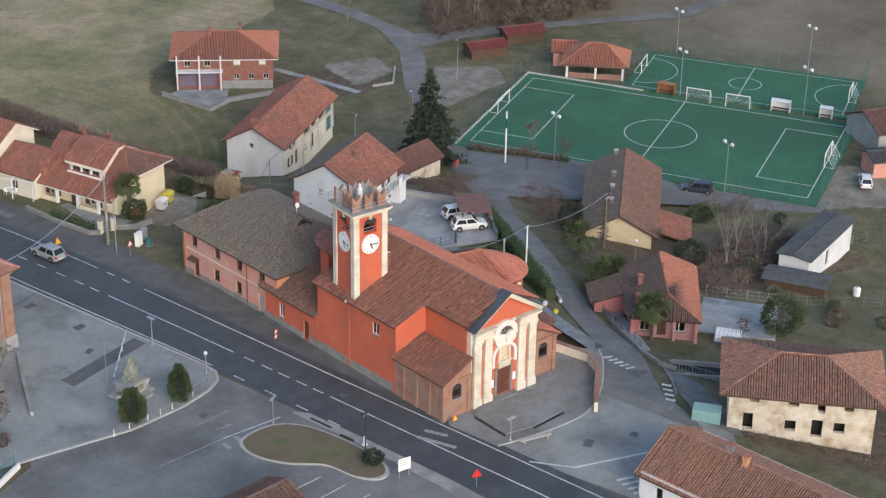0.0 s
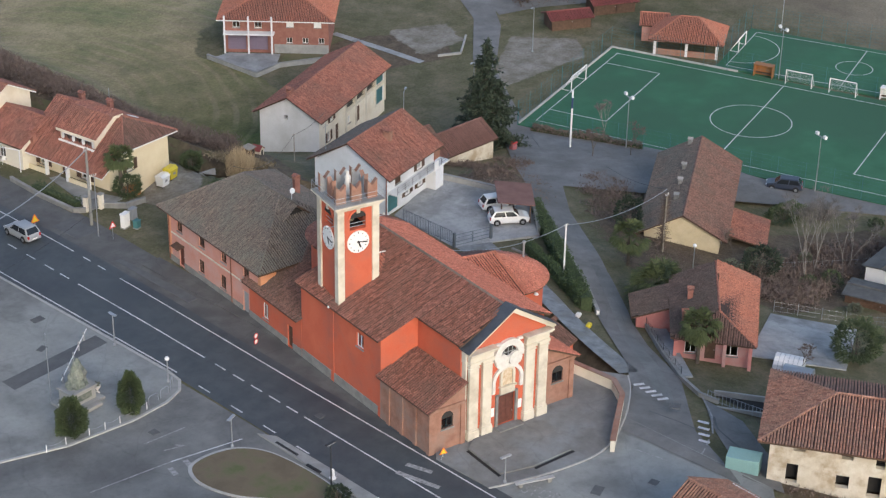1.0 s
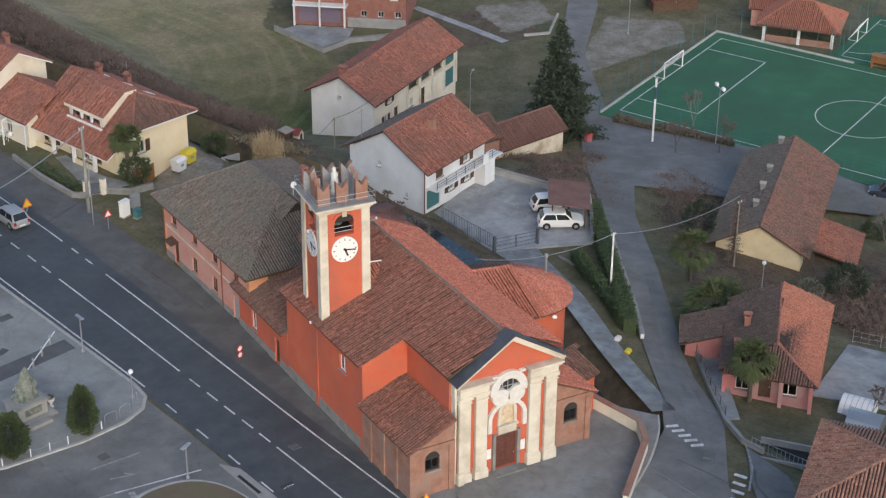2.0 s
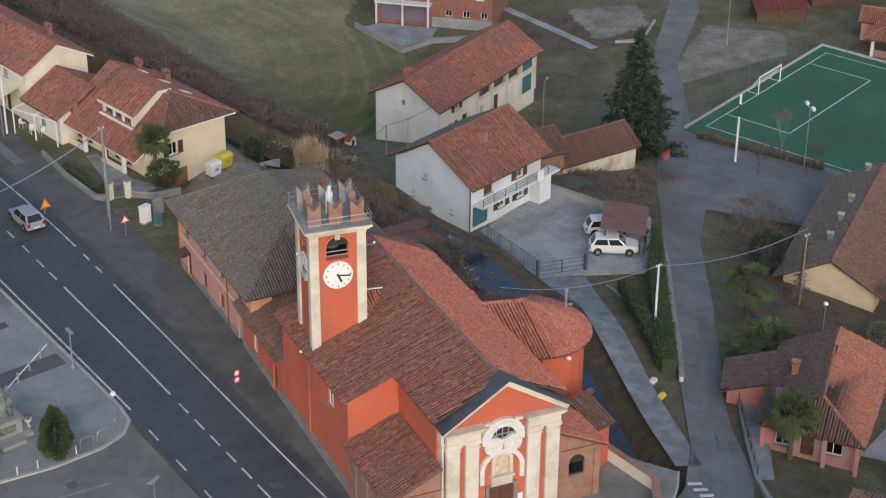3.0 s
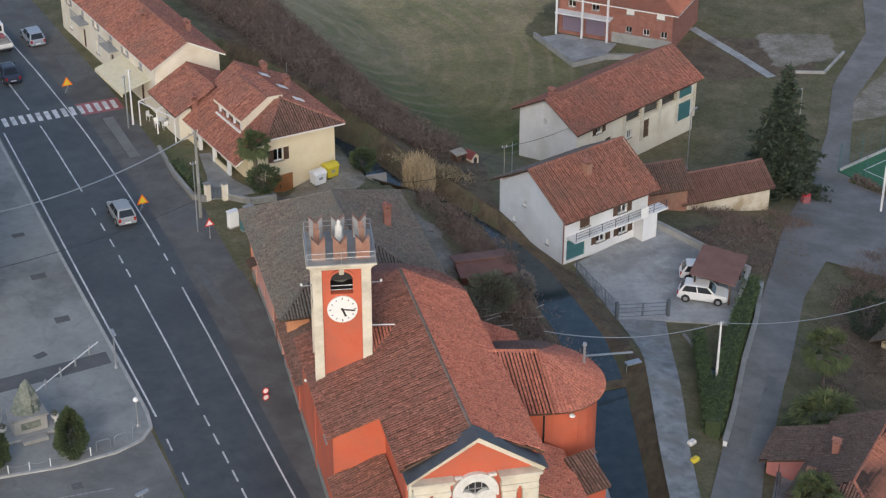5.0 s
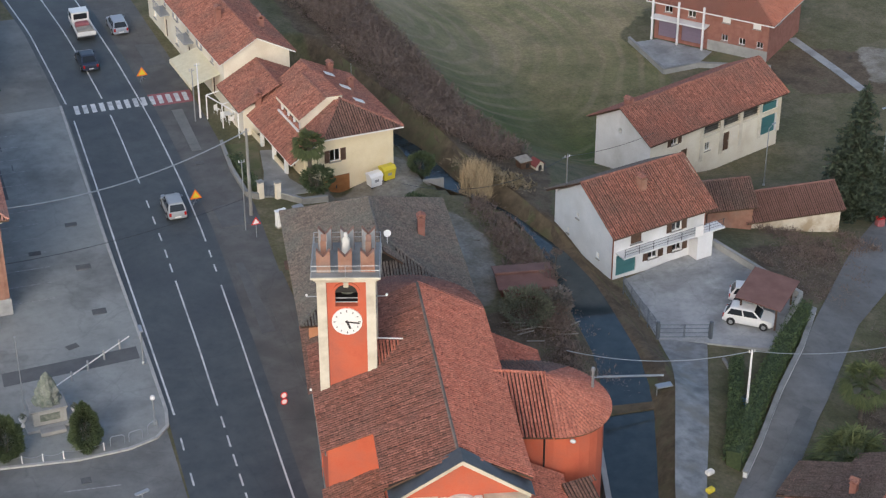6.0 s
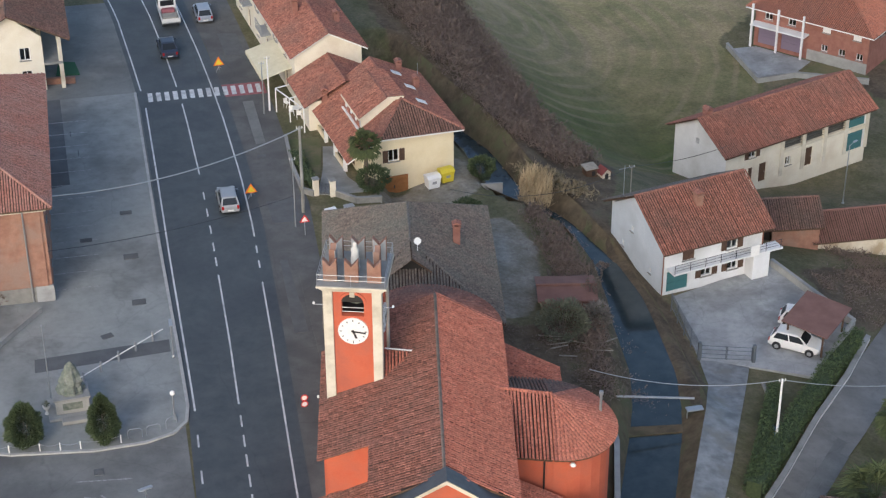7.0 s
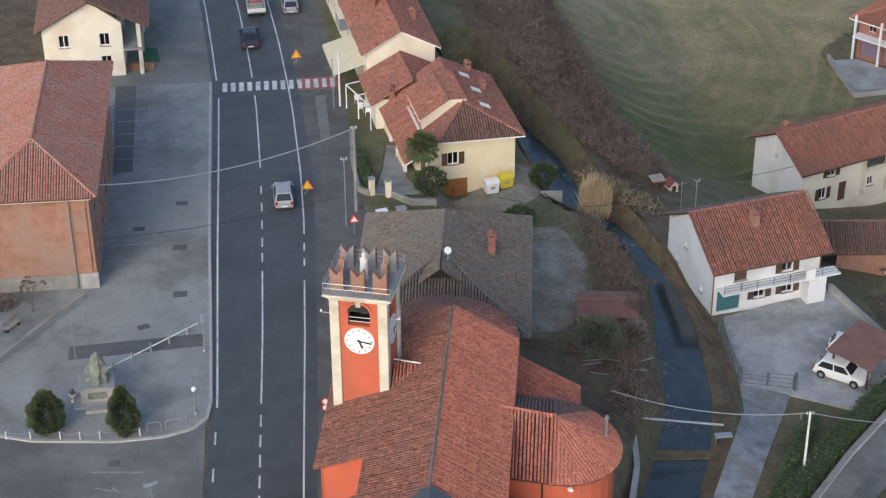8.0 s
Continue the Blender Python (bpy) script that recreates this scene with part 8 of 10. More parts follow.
bush(22.2, -10.5, -1.59, 1.9, 1.9, 1.5, 14, "grey-green olive-like bush in the garden", "olive_leaf", 3600, 0.13)
bush(25.0, -10.0, -1.88, 1.1, 1.1, 1.3, 15, "bare brownish shrub beside the garden shed", "twig_grey", 1500, 0.16)
bush(21.7, 15.8, -1.3, 1.1, 1.1, 1.0, 16, "small round green bush by the canal", "shrub", 3600, 0.12)
bush(18.5, 7.6, -0.68, 1.3, 1.3, 0.9, 17, "green shrub behind the pink house", "shrub", 1600, 0.14)
bush(45.9, -50.4, -6.74, 2.6, 2.2, 1.9, 18, "large dark green bush by the patio", "shrub", 3600, 0.18)
bush(75.0, -23.6, -12.2, 3.2, 1.6, 0.9, 19, "clipped dark green hedge by the car park", "shrub", 2600, 0.16)
bush(58.0, -31.8, -9.66, 2.0, 1.8, 1.6, 20, "dark evergreen shrub behind the pink house", "conifer", 2200, 0.18)
bush(53.9, -17.4, -8.09, 1.4, 1.4, 2.0, 21, "dark shrub by the farmhouse wall", "conifer", 1800, 0.16)
palm(31.0, -43.0, -4.15, 4.2, 1.75, 31, "fan palm with a shaggy trunk beside the pink house", 1)
palm(39.4, -32.2, -5.42, 2.3, 2.7, 32, "low spreading fan palm", 2)
palm(44.3, -24.8, -6.48, 3.8, 1.9, 33, "slender fan palm beside the lane", 1)
palm(10.9, 13.6, 0.00, 4.3, 1.45, 34, "fan palm in front of the yellow house", 1)
bush(11.4, 13.2, 0.00, 1.3, 1.3, 1.1, 35, "green garden shrub under the palm", "shrub", 1800, 0.16)
for i, (x, y, h) in enumerate(((61.3, -35.3, 9.5), (64.1, -34.7, 8.5), (67.4, -36.2, 7.0))):
    bare_tree(x, y, gz(x, y), h, 40 + i, "tall bare birch tree with pale trunk", "bark_pale", "twig_grey", 2, 0.45, "birch_tree", 60)
bare_tree(79.4, 6.2, -12.6, 4.8, 46, "small bare birch beside the pitch", "bark_pale", "twig_grey", 2, 0.4, "birch_tree", 40)
for i, (x, y, h) in enumerate(((71.6, 1.7, 4.5), (76.3, -0.5, 4.5), (-21.2, -2.4, 3.4), (-31.2, -13.4, 6.5), (-33.4, -14.2, 7.0), (-29.6, -10.8, 6.0), (-30.6, -8.2, 5.5), (46.8, -35.6, 3.0), (58.2, -28.1, 3.5), (37.7, -49.8, 3.2), (25.3, -7.1, 3.0), (27.4, -3.1, 2.6))):
    bare_tree(x, y, gz(x, y), h, 50 + i, "bare winter tree with thin spreading twigs", "bark", "twig", 1, 0.8, twigs=60)
dead_conifer(51.7, -23.4, -7.62, 6.6, 63)
hedge([(37.4, -17.2), (35.2, -21.6), (32.4, -27.0), (30.8, -29.8)], 0.9, 1.3, 71, "long clipped green hedge along the lane")
hedge([(47.4, -9.6), (42.8, -15.2), (37.9, -21.2), (33.4, -27.0), (30.8, -30.3)], 1.3, 1.6, 72, "green hedge above the lane wall")
hedge([(74.9, 14.2), (77.3, 7.0), (79.8, 0.4)], 0.8, 0.7, 73, "low brown hedge at the foot of the pitch", "bramble", 120, 0.18)
hedge([(5.6, 20.8), (6.3, 14.6)], 0.9, 0.8, 74, "low hedge in the front garden", "shrub", 120, 0.13)
scrub("bramble_thicket", [(17, 80), (18.6, 60), (21.6, 46), (23.9, 34), (25.6, 27), (28.0, 22.6), (31.0, 20.6), (34.8, 22.8), (33.3, 28.4), (31.9, 38.8), (30.8, 50.3), (29.5, 62.2), (29.5, 80.2)], 64000, 1.9, 81, "bramble", "dense brown bramble thicket along the canal", 0.085, 6.0)
scrub("bramble_thicket", [(19.0, 140.3), (20.3, 95.3), (21.4, 76.3), (30.2, 78.5), (33.0, 100.5), (36.8, 140.3)], 22000, 3.6, 82, "bramble", "tall brown winter thicket", 0.2, 6.0)
scrub("dry_grass", [(25.0, 17.5), (26.8, 18.5), (31.8, 17.1), (29.8, 10.7)], 1200, 0.5, 83, "dry_grass", "tufts of dry grass on the bank", 0.16)
scrub("bramble_thicket", [(24.4, 9.6), (25.2, 9.2), (26.2, 4.5), (26.4, -1.5), (25.8, -7.6), (24.6, -12.6), (23.6, -19.6), (22.9, -19.6), (24.0, -7.6), (24.2, 4.4)], 6500, 1.0, 85, "bramble", "brown weeds on the garden bank", 0.1, 5.0)
scrub("bramble_thicket", [(54.2, -12.4), (62.5, -3.4), (67.5, -3.0), (66.1, -13.1), (57.9, -18.7)], 5000, 0.5, 86, "bramble", "low weeds in the rough ground", 0.09, 5.0)
scrub("bramble_thicket", [(50.2, -31.9), (70.0, -30.4), (81.6, -34.8), (72.0, -37.5), (52.4, -39.6)], 12000, 1.0, 87, "bramble", "brown undergrowth below the birches", 0.1, 6.0)
scrub("bramble_thicket", [(54.3, 14.8), (61.6, 14.4), (62.9, 4.1), (53.7, 0.4), (51.0, 3.6)], 3500, 0.4, 88, "bramble", "brown weeds beside the shed", 0.09, 5.0)
# reed
R_ = random.Random(90)
pts = []
for k in range(1500):
    a, r = R_.uniform(0, 6.28), R_.random() ** 0.5 * 1.5
    pts.append((26.0 + r * math.cos(a), 13.1 + r * math.sin(a), -3.3 + R_.uniform(0, 4.0) * (1 - 0.25 * r)))
tagged(leaf_mesh("giant_reed", pts, 0.07, "reed", None, 90, 4.0, "", 14.0, "clump of tall dry straw-coloured reeds"), category="reed")
# far woods
scrub("winter_wood", [(107, 44), (126, 36), (140, 31), (152, 36), (134, 48), (114, 54)], 18000, 4.5, 98, "twig", "bare reddish-brown woodland behind the pavilion", 0.13, 7.0)
R_ = random.Random(92)
for i in range(12):
    x = 110 + 3.2 * i + R_.uniform(-1, 1)
    y = 43 - 0.3 * (x - 110) + R_.uniform(0, 7)
    bare_tree(x, y, gz(x, y), R_.uniform(6, 9), 400 + i, "tall bare tree behind the pavilion", "bark_pale" if i % 2 else "bark", "twig", 1, 0.5, twigs=60)
for i in range(7):
    x0, y0 = 132 + 20 * (i % 4), 44 + 24 * (i // 4) + 9 * (i % 3)
    scrub("winter_wood", [(x0, y0), (x0 + 22, y0 - 6), (x0 + 24, y0 + 12), (x0 + 4, y0 + 16)], 3000, 3.5, 100 + i, "twig", "bare brown winter woodland", 0.22, 7.0)
for i in range(6):
    x0, y0 = 150 + 14 * i, 40 - 15 * i
    scrub("winter_wood", [(x0, y0), (x0 + 8, y0 - 16), (x0 + 13, y0 - 14), (x0 + 6, y0 + 4)], 2200, 3.0, 120 + i, "twig", "bare reddish-brown brushwood", 0.22, 7.0)
R_ = random.Random(91)
for i in range(16):
    x, y = 126 + R_.uniform(0, 40), 44 + R_.uniform(0, 22) - 0.1 * i
    bare_tree(x, y, gz(x, y), R_.uniform(6, 11), 160 + i, "tall bare tree in the distant wood", "bark_pale" if i % 3 else "bark", "twig", 1, 0.45, twigs=60)
for i, (x, y, h) in enumerate(((114.5, 51.3, 11), (118.4, 46.0, 12), (126.4, 42.7, 9), (120.7, 57.3, 10), (132.5, 38.6, 8), (104.9, 62.1, 6))):
    bare_tree(x, y, gz(x, y), h, 140 + i, "tall pale bare tree at the edge of the wood", "bark_pale", "twig", 1, 0.45, twigs=60)
# overgrown gardens between the lane and the pitch
R_ = random.Random(33)
for i in range(30):
    x, y = R_.uniform(47, 84), R_.uniform(-62, -14)
    if not (36 < x - 0.9 * (y + 45) < 74) or any(math.hypot(x - p, y - q) < r for p, q, r in ((70, -20, 11), (64, -22, 8), (47, -46, 9), (75, -40, 9), (69, -45, 5), (41, -41, 10), (57, -9, 7), (52, -14, 6))):
        continue
    k = i % 3
    bush(x, y, gz(x, y), R_.uniform(0.6, 1.4), R_.uniform(0.6, 1.4), R_.uniform(0.4, 0.9), 300 + i, ("bare brown shrub in the garden", "small dark evergreen garden shrub", "grey-green overgrown garden shrub")[k], ("twig", "shrub", "olive_leaf")[k], 700, 0.13, "garden_shrub", 0.0, "garden shrubs")
scrub("dead_leaves", [(50.4, -14.2), (62.9, -13.8), (58.7, -22.8), (52.1, -30.2), (42.5, -29.4)], 9000, 0.12, 201, "bramble", "brown leaf litter in the rough garden", 0.07, 1.6)
scrub("dead_leaves", [(14.0, -60.4), (34.4, -54.8), (38.6, -65.0), (20.7, -79.1)], 4000, 0.2, 202, "bramble", "brown leaf litter round the ruined house", 0.14, 1.8)
scrub("dead_leaves", [(48, 2), (61, 5), (57, -4), (51, -8)], 2500, 0.12, 203, "bramble", "brown leaf litter behind the yard wall", 0.12, 1.6)
scrub("dead_leaves", [(17.6, -9.5), (27, -9.5), (26.4, -20), (18, -21)], 2400, 0.12, 204, "bramble", "brown leaf litter in the church garden", 0.1, 1.6)
for i, (x, y) in enumerate(((-22, 3), (-27, -6), (-29, -12), (-23.5, -1.5))):
    bush(x, y, 0, 0.9, 0.9, 0.5, 340 + i, "bare brown hedge shrub beside the hall", "twig", 700, 0.12, "garden_shrub", 0.0, "garden shrubs")


# ---- vehicles ----
for nm_, col_ in (("car_silver", (0.33, 0.35, 0.37)), ("car_white", (0.78, 0.78, 0.77)), ("car_dark", (0.035, 0.045, 0.07)), ("car_blue_grey", (0.3, 0.34, 0.4))):
    M[nm_] = plain(nm_, col_, 0.28, 0.15)
M["lamp_clear"] = plain("lamp_clear", (0.75, 0.76, 0.78), 0.15)
M["lamp_red"] = plain("lamp_red", (0.4, 0.02, 0.02), 0.2)


def car(m, label, paint, L=3.9, W=1.68, H=1.48, hood=1.0, boot=0.1, belt=0.88, rake=0.7, group="cars"):
    """A car along +y: lofted body, cabin with panes, wheels and lamps."""
    c = thing("car", label, "car", m, group)
    h = L / 2
    st = [(-h, 0.38, belt * 0.86, 0.78), (-h + 0.1, 0.26, belt * 0.96, 0.93), (-h + 0.5, 0.22, belt, 1.0), (-0.2, 0.2, belt, 1.0), (h - hood, 0.2, belt, 1.0), (h - hood * 0.55, 0.22, belt * 0.95, 0.98), (h - 0.2, 0.25, belt * 0.82, 0.9), (h - 0.04, 0.34, belt * 0.7, 0.76)]
    bm = bmesh.new()
    rings = []
    for y, z0, z1, k in st:
        w = W / 2 * k
        zm = z0 + (z1 - z0) * 0.55
        pts = [(-w * 0.9, z0), (w * 0.9, z0), (w, z0 + 0.12), (w, zm), (w * 0.93, z1), (-w * 0.93, z1), (-w, zm), (-w, z0 + 0.12)]
        rings.append([bm.verts.new((x, y, z)) for x, z in pts])
    for a, b in zip(rings, rings[1:]):
        for k in range(8):
            bm.faces.new((a[k], a[(k + 1) % 8], b[(k + 1) % 8], b[k]))
    bm.faces.new(rings[0][::-1])
    bm.faces.new(rings[-1])
    part("body", bm, paint, c, smooth=False)
    # cabin: belt corners and roof corners
    yb0, yb1 = -h + boot, h - hood
    yr0, yr1 = yb0 + 0.42 + 0.2 * (boot > 0.3), yb1 - rake
    wb, wr = W / 2 * 0.93, W / 2 * 0.74
    B = [Vector((-wb, yb0, belt - 0.02)), Vector((wb, yb0, belt - 0.02)), Vector((wb, yb1, belt - 0.02)), Vector((-wb, yb1, belt - 0.02))]
    T = [Vector((-wr, yr0, H - 0.05)), Vector((wr, yr0, H - 0.05)), Vector((wr, yr1, H - 0.04)), Vector((-wr, yr1, H - 0.04))]
    bm = bmesh.new()
    b = [bm.verts.new(v) for v in B]
    t = [bm.verts.new(v) for v in T]
    ym = (yr0 + yr1) / 2
    top = [bm.verts.new((s * wr * 0.8, y, H)) for y in (yr0 + 0.15, yr1 - 0.15) for s in (-1, 1)]
    top = [top[0], top[1], top[3], top[2]]
    for i in range(4):
        j = (i + 1) % 4
        bm.faces.new((b[i], b[j], t[j], t[i]))
        bm.faces.new((t[i], t[j], top[j], top[i]))
    bm.faces.new(top)
    part("roof", bm, paint, c)

    def pane(nm, i, j, u0, u1, lo=0.08, hi=0.9):
        n = (B[j] - B[i]).cross(T[i] - B[i]).normalized()
        cen = (B[i] + B[j]) / 2
        if n.dot(Vector((cen.x, cen.y - ym, 0))) < 0:
            n = -n
        q = []
        for u, v in ((u0, lo), (u1, lo), (u1, hi), (u0, hi)):
            q.append((B[i].lerp(B[j], u).lerp(T[i].lerp(T[j], u), v) + n * 0.004)[:])
        bm = bmesh.new()
        prism(bm, q, n * 0.012)
        part(nm, bm, "car_glass", c, "dark glass")

    pane("rear_window", 0, 1, 0.08, 0.92)
    pane("windscreen", 2, 3, 0.06, 0.94)
    for i, j in ((1, 2), (3, 0)):
        pane("side_window", i, j, 0.07, 0.5)
        pane("side_window", i, j, 0.54, 0.95)
    for x in (-1, 1):
        for y in (-h + 0.72, h - 0.78):
            bm = bmesh.new()
            lathe(bm, [(0.37, -0.01), (0.37, 0.01)], 18, Matrix.Translation((x * (W / 2 - 0.002), y, 0.34)) @ Matrix.Rotation(radians(90), 4, "Y"))
            part("wheel_arch", bm, "black", c)
    for x in (-1, 1):
        for y in (-h + 0.72, h - 0.78):
            wheel_at(c, x * (W / 2 - 0.06), y, 0.31)
    for x in (-1, 1):
        bm = bmesh.new()
        box(bm, x * W * 0.33 - 0.16, x * W * 0.33 + 0.16, h - 0.16, h - 0.02, belt * 0.62, belt * 0.76, None, 0.03)
        part("headlight", bm, "lamp_clear", c, "clear headlight")
        bm = bmesh.new()
        box(bm, x * W * 0.38 - 0.1, x * W * 0.38 + 0.1, -h - 0.012, -h + 0.14, belt * 0.62, belt * 0.95, None, 0.02)
        part("tail_light", bm, "lamp_red", c, "red tail light")
        bm = bmesh.new()
        box(bm, x * (W / 2 + 0.05) - 0.09, x * (W / 2 + 0.05) + 0.09, yb1 - 0.32, yb1 - 0.2, belt, belt + 0.15, None, 0.03)
        part("mirror", bm, paint, c)
    bm = bmesh.new()
    box(bm, -W * 0.44, W * 0.44, -h - 0.04, -h + 0.1, 0.3, 0.52, None, 0.03)
    part("bumper", bm, paint, c)
    bm = bmesh.new()
    box(bm, -0.26, 0.26, -h - 0.06, -h - 0.045, 0.42, 0.52)
    part("number_plate", bm, "white_paint", c, "blank pale number plate")
    return c


def wheel_at(c, x, y, r):
    """A wheel whose axle lies across the car."""
    side = 1 if x > 0 else -1
    m = Matrix.Translation((x, y, r)) @ Matrix.Rotation(radians(90), 4, "Y")
    bm = bmesh.new()
    lathe(bm, [(r * 0.6, -0.1), (r * 0.94, -0.1), (r, -0.06), (r, 0.06), (r * 0.94, 0.1), (r * 0.6, 0.1)], 20, m)
    w = part("wheel", bm, "rubber", c, "black rubber tyre")
    bm = bmesh.new()
    lathe(bm, [(r * 0.58, 0.085 * side), (r * 0.58, 0.108 * side)], 14, m)
    part("rim", bm, "rim", w, "silver wheel rim")


car(pose(-1.25, 13.3, 0.05, 0, 0, 1), "silver hatchback car driving on the dark road", "car_silver", 4.0, 1.7, 1.5)
car(pose(-3.9, 46.0, 0.05, 0, 0, 3), "dark blue saloon car on the main road", "car_dark", 4.4, 1.75, 1.42, 1.1, 0.6)
car(pose(0.4, 54.0, 0.05, 0, 0, 3), "blue-grey car parked at the roadside", "car_blue_grey", 4.1, 1.7, 1.48)
car(pose(41.5, -11.2, -4.82, 0, 0, -128), "white sport utility car under the carport", "car_white", 4.2, 1.78, 1.54, 1.05, 0.12, 0.94)
car(pose(43.3, -8.1, -4.84, 0, 0, -118), "white car parked beside the carport", "car_white", 3.9, 1.68, 1.5)
car(pose(83.4, -18.0, -12.8, 0, 0, 30), "black car parked beside the pitch", "car_dark", 4.3, 1.75, 1.5)
car(pose(100.0, -34.5, -12.77, 0, 0, -60), "white car parked in the sports yard", "car_white", 4.1, 1.7, 1.5)
car(pose(110.1, 79.6, -12.83, 0, 0, 70), "white car parked on the distant lane", "car_white", 4.0, 1.7, 1.5)
car(pose(113.0, 77.0, -12.81, 0, 0, 70), "silver car parked on the distant lane", "car_silver", 4.0, 1.7, 1.5)
# pickup truck
pk = thing("pickup_truck", "white pickup truck carrying a red load", "truck", pose(-3.2, 54.2, 0.05, 0, 0, 3))
bm = bmesh.new()
box(bm, -0.85, 0.85, -2.6, 2.5, 0.45, 0.62)
part("chassis", bm, "dark_metal", pk)
bm = bmesh.new()
prism(bm, [(-0.9, 0.5, 0.55), (-0.9, 2.6, 0.55), (-0.9, 2.6, 1.15), (-0.9, 2.05, 2.0), (-0.9, 0.5, 2.05)], (1.8, 0, 0))
part("cab", bm, "car_white", pk)
for nm, q, v in (("windscreen", [(-0.78, 2.585, 1.2), (0.78, 2.585, 1.2), (0.74, 2.12, 1.92), (-0.74, 2.12, 1.92)], (0, 0.02, 0.012)), ("rear_window", [(-0.7, 0.49, 1.3), (0.7, 0.49, 1.3), (0.7, 0.49, 1.9), (-0.7, 0.49, 1.9)], (0, -0.012, 0)), ("side_window", [(-0.902, 0.9, 1.2), (-0.902, 2.3, 1.2), (-0.902, 1.95, 1.85), (-0.902, 0.9, 1.88)], (-0.012, 0, 0)), ("side_window", [(0.902, 0.9, 1.2), (0.902, 2.3, 1.2), (0.902, 1.95, 1.85), (0.902, 0.9, 1.88)], (0.012, 0, 0))):
    bm = bmesh.new()
    prism(bm, q, v)
    part(nm, bm, "car_glass", pk, "dark glass")
bm = bmesh.new()
box(bm, -0.95, 0.95, -2.7, 0.4, 0.65, 0.75)
part("bed", bm, "zinc", pk)
for x0, x1, y0, y1 in ((-0.95, -0.9, -2.7, 0.4), (0.9, 0.95, -2.7, 0.4), (-0.9, 0.9, -2.7, -2.65), (-0.9, 0.9, 0.35, 0.4)):
    bm = bmesh.new()
    box(bm, x0, x1, y0, y1, 0.75, 1.15)
    part("side_board", bm, "car_white", pk)
for x in (-0.78, 0.78):
    for y in (-1.8, 1.7):
        wheel_at(pk, x, y, 0.34)
ld = thing("tarpaulin_load", "red tarpaulin bundle on the truck bed", "load", pose(-3.2, 54.2, 0.8, 0, 0, 3))
bm = bmesh.new()
box(bm, -0.7, 0.7, -0.7, 0.2, 0.0, 0.5, None, 0.12)
part("bundle", bm, "marking_red", ld)
bm = bmesh.new()
box(bm, -0.8, 0.8, -2.4, -1.0, 0.0, 0.4, None, 0.1)
part("sack", bm, "wood_grey", ld)


# ---- monument on the square ----
mo = thing("monument_base", "stepped weathered stone plinth on the square", "monument", pose(-15.4, -14.5, 0.1, 0, 0, 4))
for nm, x, y, z0, z1, bv in (("step", 1.75, 1.35, 0.0, 0.22, 0.03), ("plinth", 1.2, 0.9, 0.22, 1.35, 0.05), ("cap", 1.32, 1.0, 1.35, 1.5, 0.03)):
    bm = bmesh.new()
    box(bm, -x, x, -y, y, z0, z1, None, bv)
    part(nm, bm, "grey_wall" if nm != "cap" else "concrete", mo)
bm = bmesh.new()
box(bm, -0.7, 0.7, -0.93, -0.9, 0.55, 1.1)
part("plaque", bm, "bronze", mo, "dark bronze plaque")
bm = bmesh.new()
box(bm, -0.9, 0.9, -2.0, -1.37, 0.0, 0.3, None, 0.04)
part("front_step", bm, "concrete", mo)
R_ = random.Random(5)
bm = bmesh.new()
lathe(bm, [(0.9, 0), (0.95, 0.3), (0.8, 0.7), (0.78, 1.0), (0.6, 1.4), (0.45, 1.8), (0.4, 2.1), (0.2, 2.4), (0.05, 2.55)], 14)
bmesh.ops.subdivide_edges(bm, edges=bm.edges[:], cuts=1)
for v in bm.verts:
    k = 1 + 0.22 * math.sin(7 * v.co.x + 3 * v.co.z) * math.cos(6 * v.co.y - 4 * v.co.z) + R_.uniform(-0.05, 0.05)
    v.co.x, v.co.y = v.co.x * k + 0.18 * (v.co.z / 2.5), v.co.y * k * 0.75
stt = part("memorial_statue", bm, "bronze", None, "weathered green stone memorial sculpture on its plinth")
tagged(stt, category="statue")
stt.matrix_basis = pose(-15.4, -14.5, 1.595, 0, 0, 4)


def urn(x, y):
    u = thing("planter_urn", "small stone urn with a dry plant", "planter", pose(x, y, 0.1), "monument urns")
    bm = bmesh.new()
    lathe(bm, [(0.18, 0), (0.18, 0.08), (0.08, 0.2), (0.08, 0.3), (0.26, 0.55), (0.3, 0.72), (0.26, 0.74)], 12)
    part("bowl", bm, "statue", u)
    leaf_mesh("foliage", blob_points(90, 0.24, 0.24, 0.16, 3, 0.6, 0.7), 0.1, "olive_leaf", u, 8)


urn(-17.2, -14.8)
urn(-13.5, -14.6)
fp = thing("flagpole", "thin grey flagpole beside the monument", "flagpole", pose(-16.9, -12.9, 0.1))
bm = bmesh.new()
tube(bm, (0, 0, 0), (0, 0, 6.2), 0.045, 0.025, 8)
part("pole", bm, "zinc", fp)
bm = bmesh.new()
lathe(bm, [(0.03, 6.2), (0.07, 6.25), (0.07, 6.3), (0.02, 6.35)], 8)
part("finial", bm, "zinc", fp)
bs = thing("barrier", "long white rail carried on short bollards", "barrier")
a, b = Vector((-14.9, -11.6)), Vector((-8.3, -6.2))
bm = bmesh.new()
tube(bm, (a.x, a.y, 0.62), (b.x, b.y, 0.62), 0.05, 0.05, 8)
part("rail", bm, "white_paint", bs, "white rail")
for k in range(5):
    p = a.lerp(b, (k + 0.3) / 4.9)
    bm = bmesh.new()
    tube(bm, (p.x, p.y, 0.08), (p.x, p.y, 0.95), 0.09, 0.08, 10)
    part("bollard", bm, "grey_paint", bs)
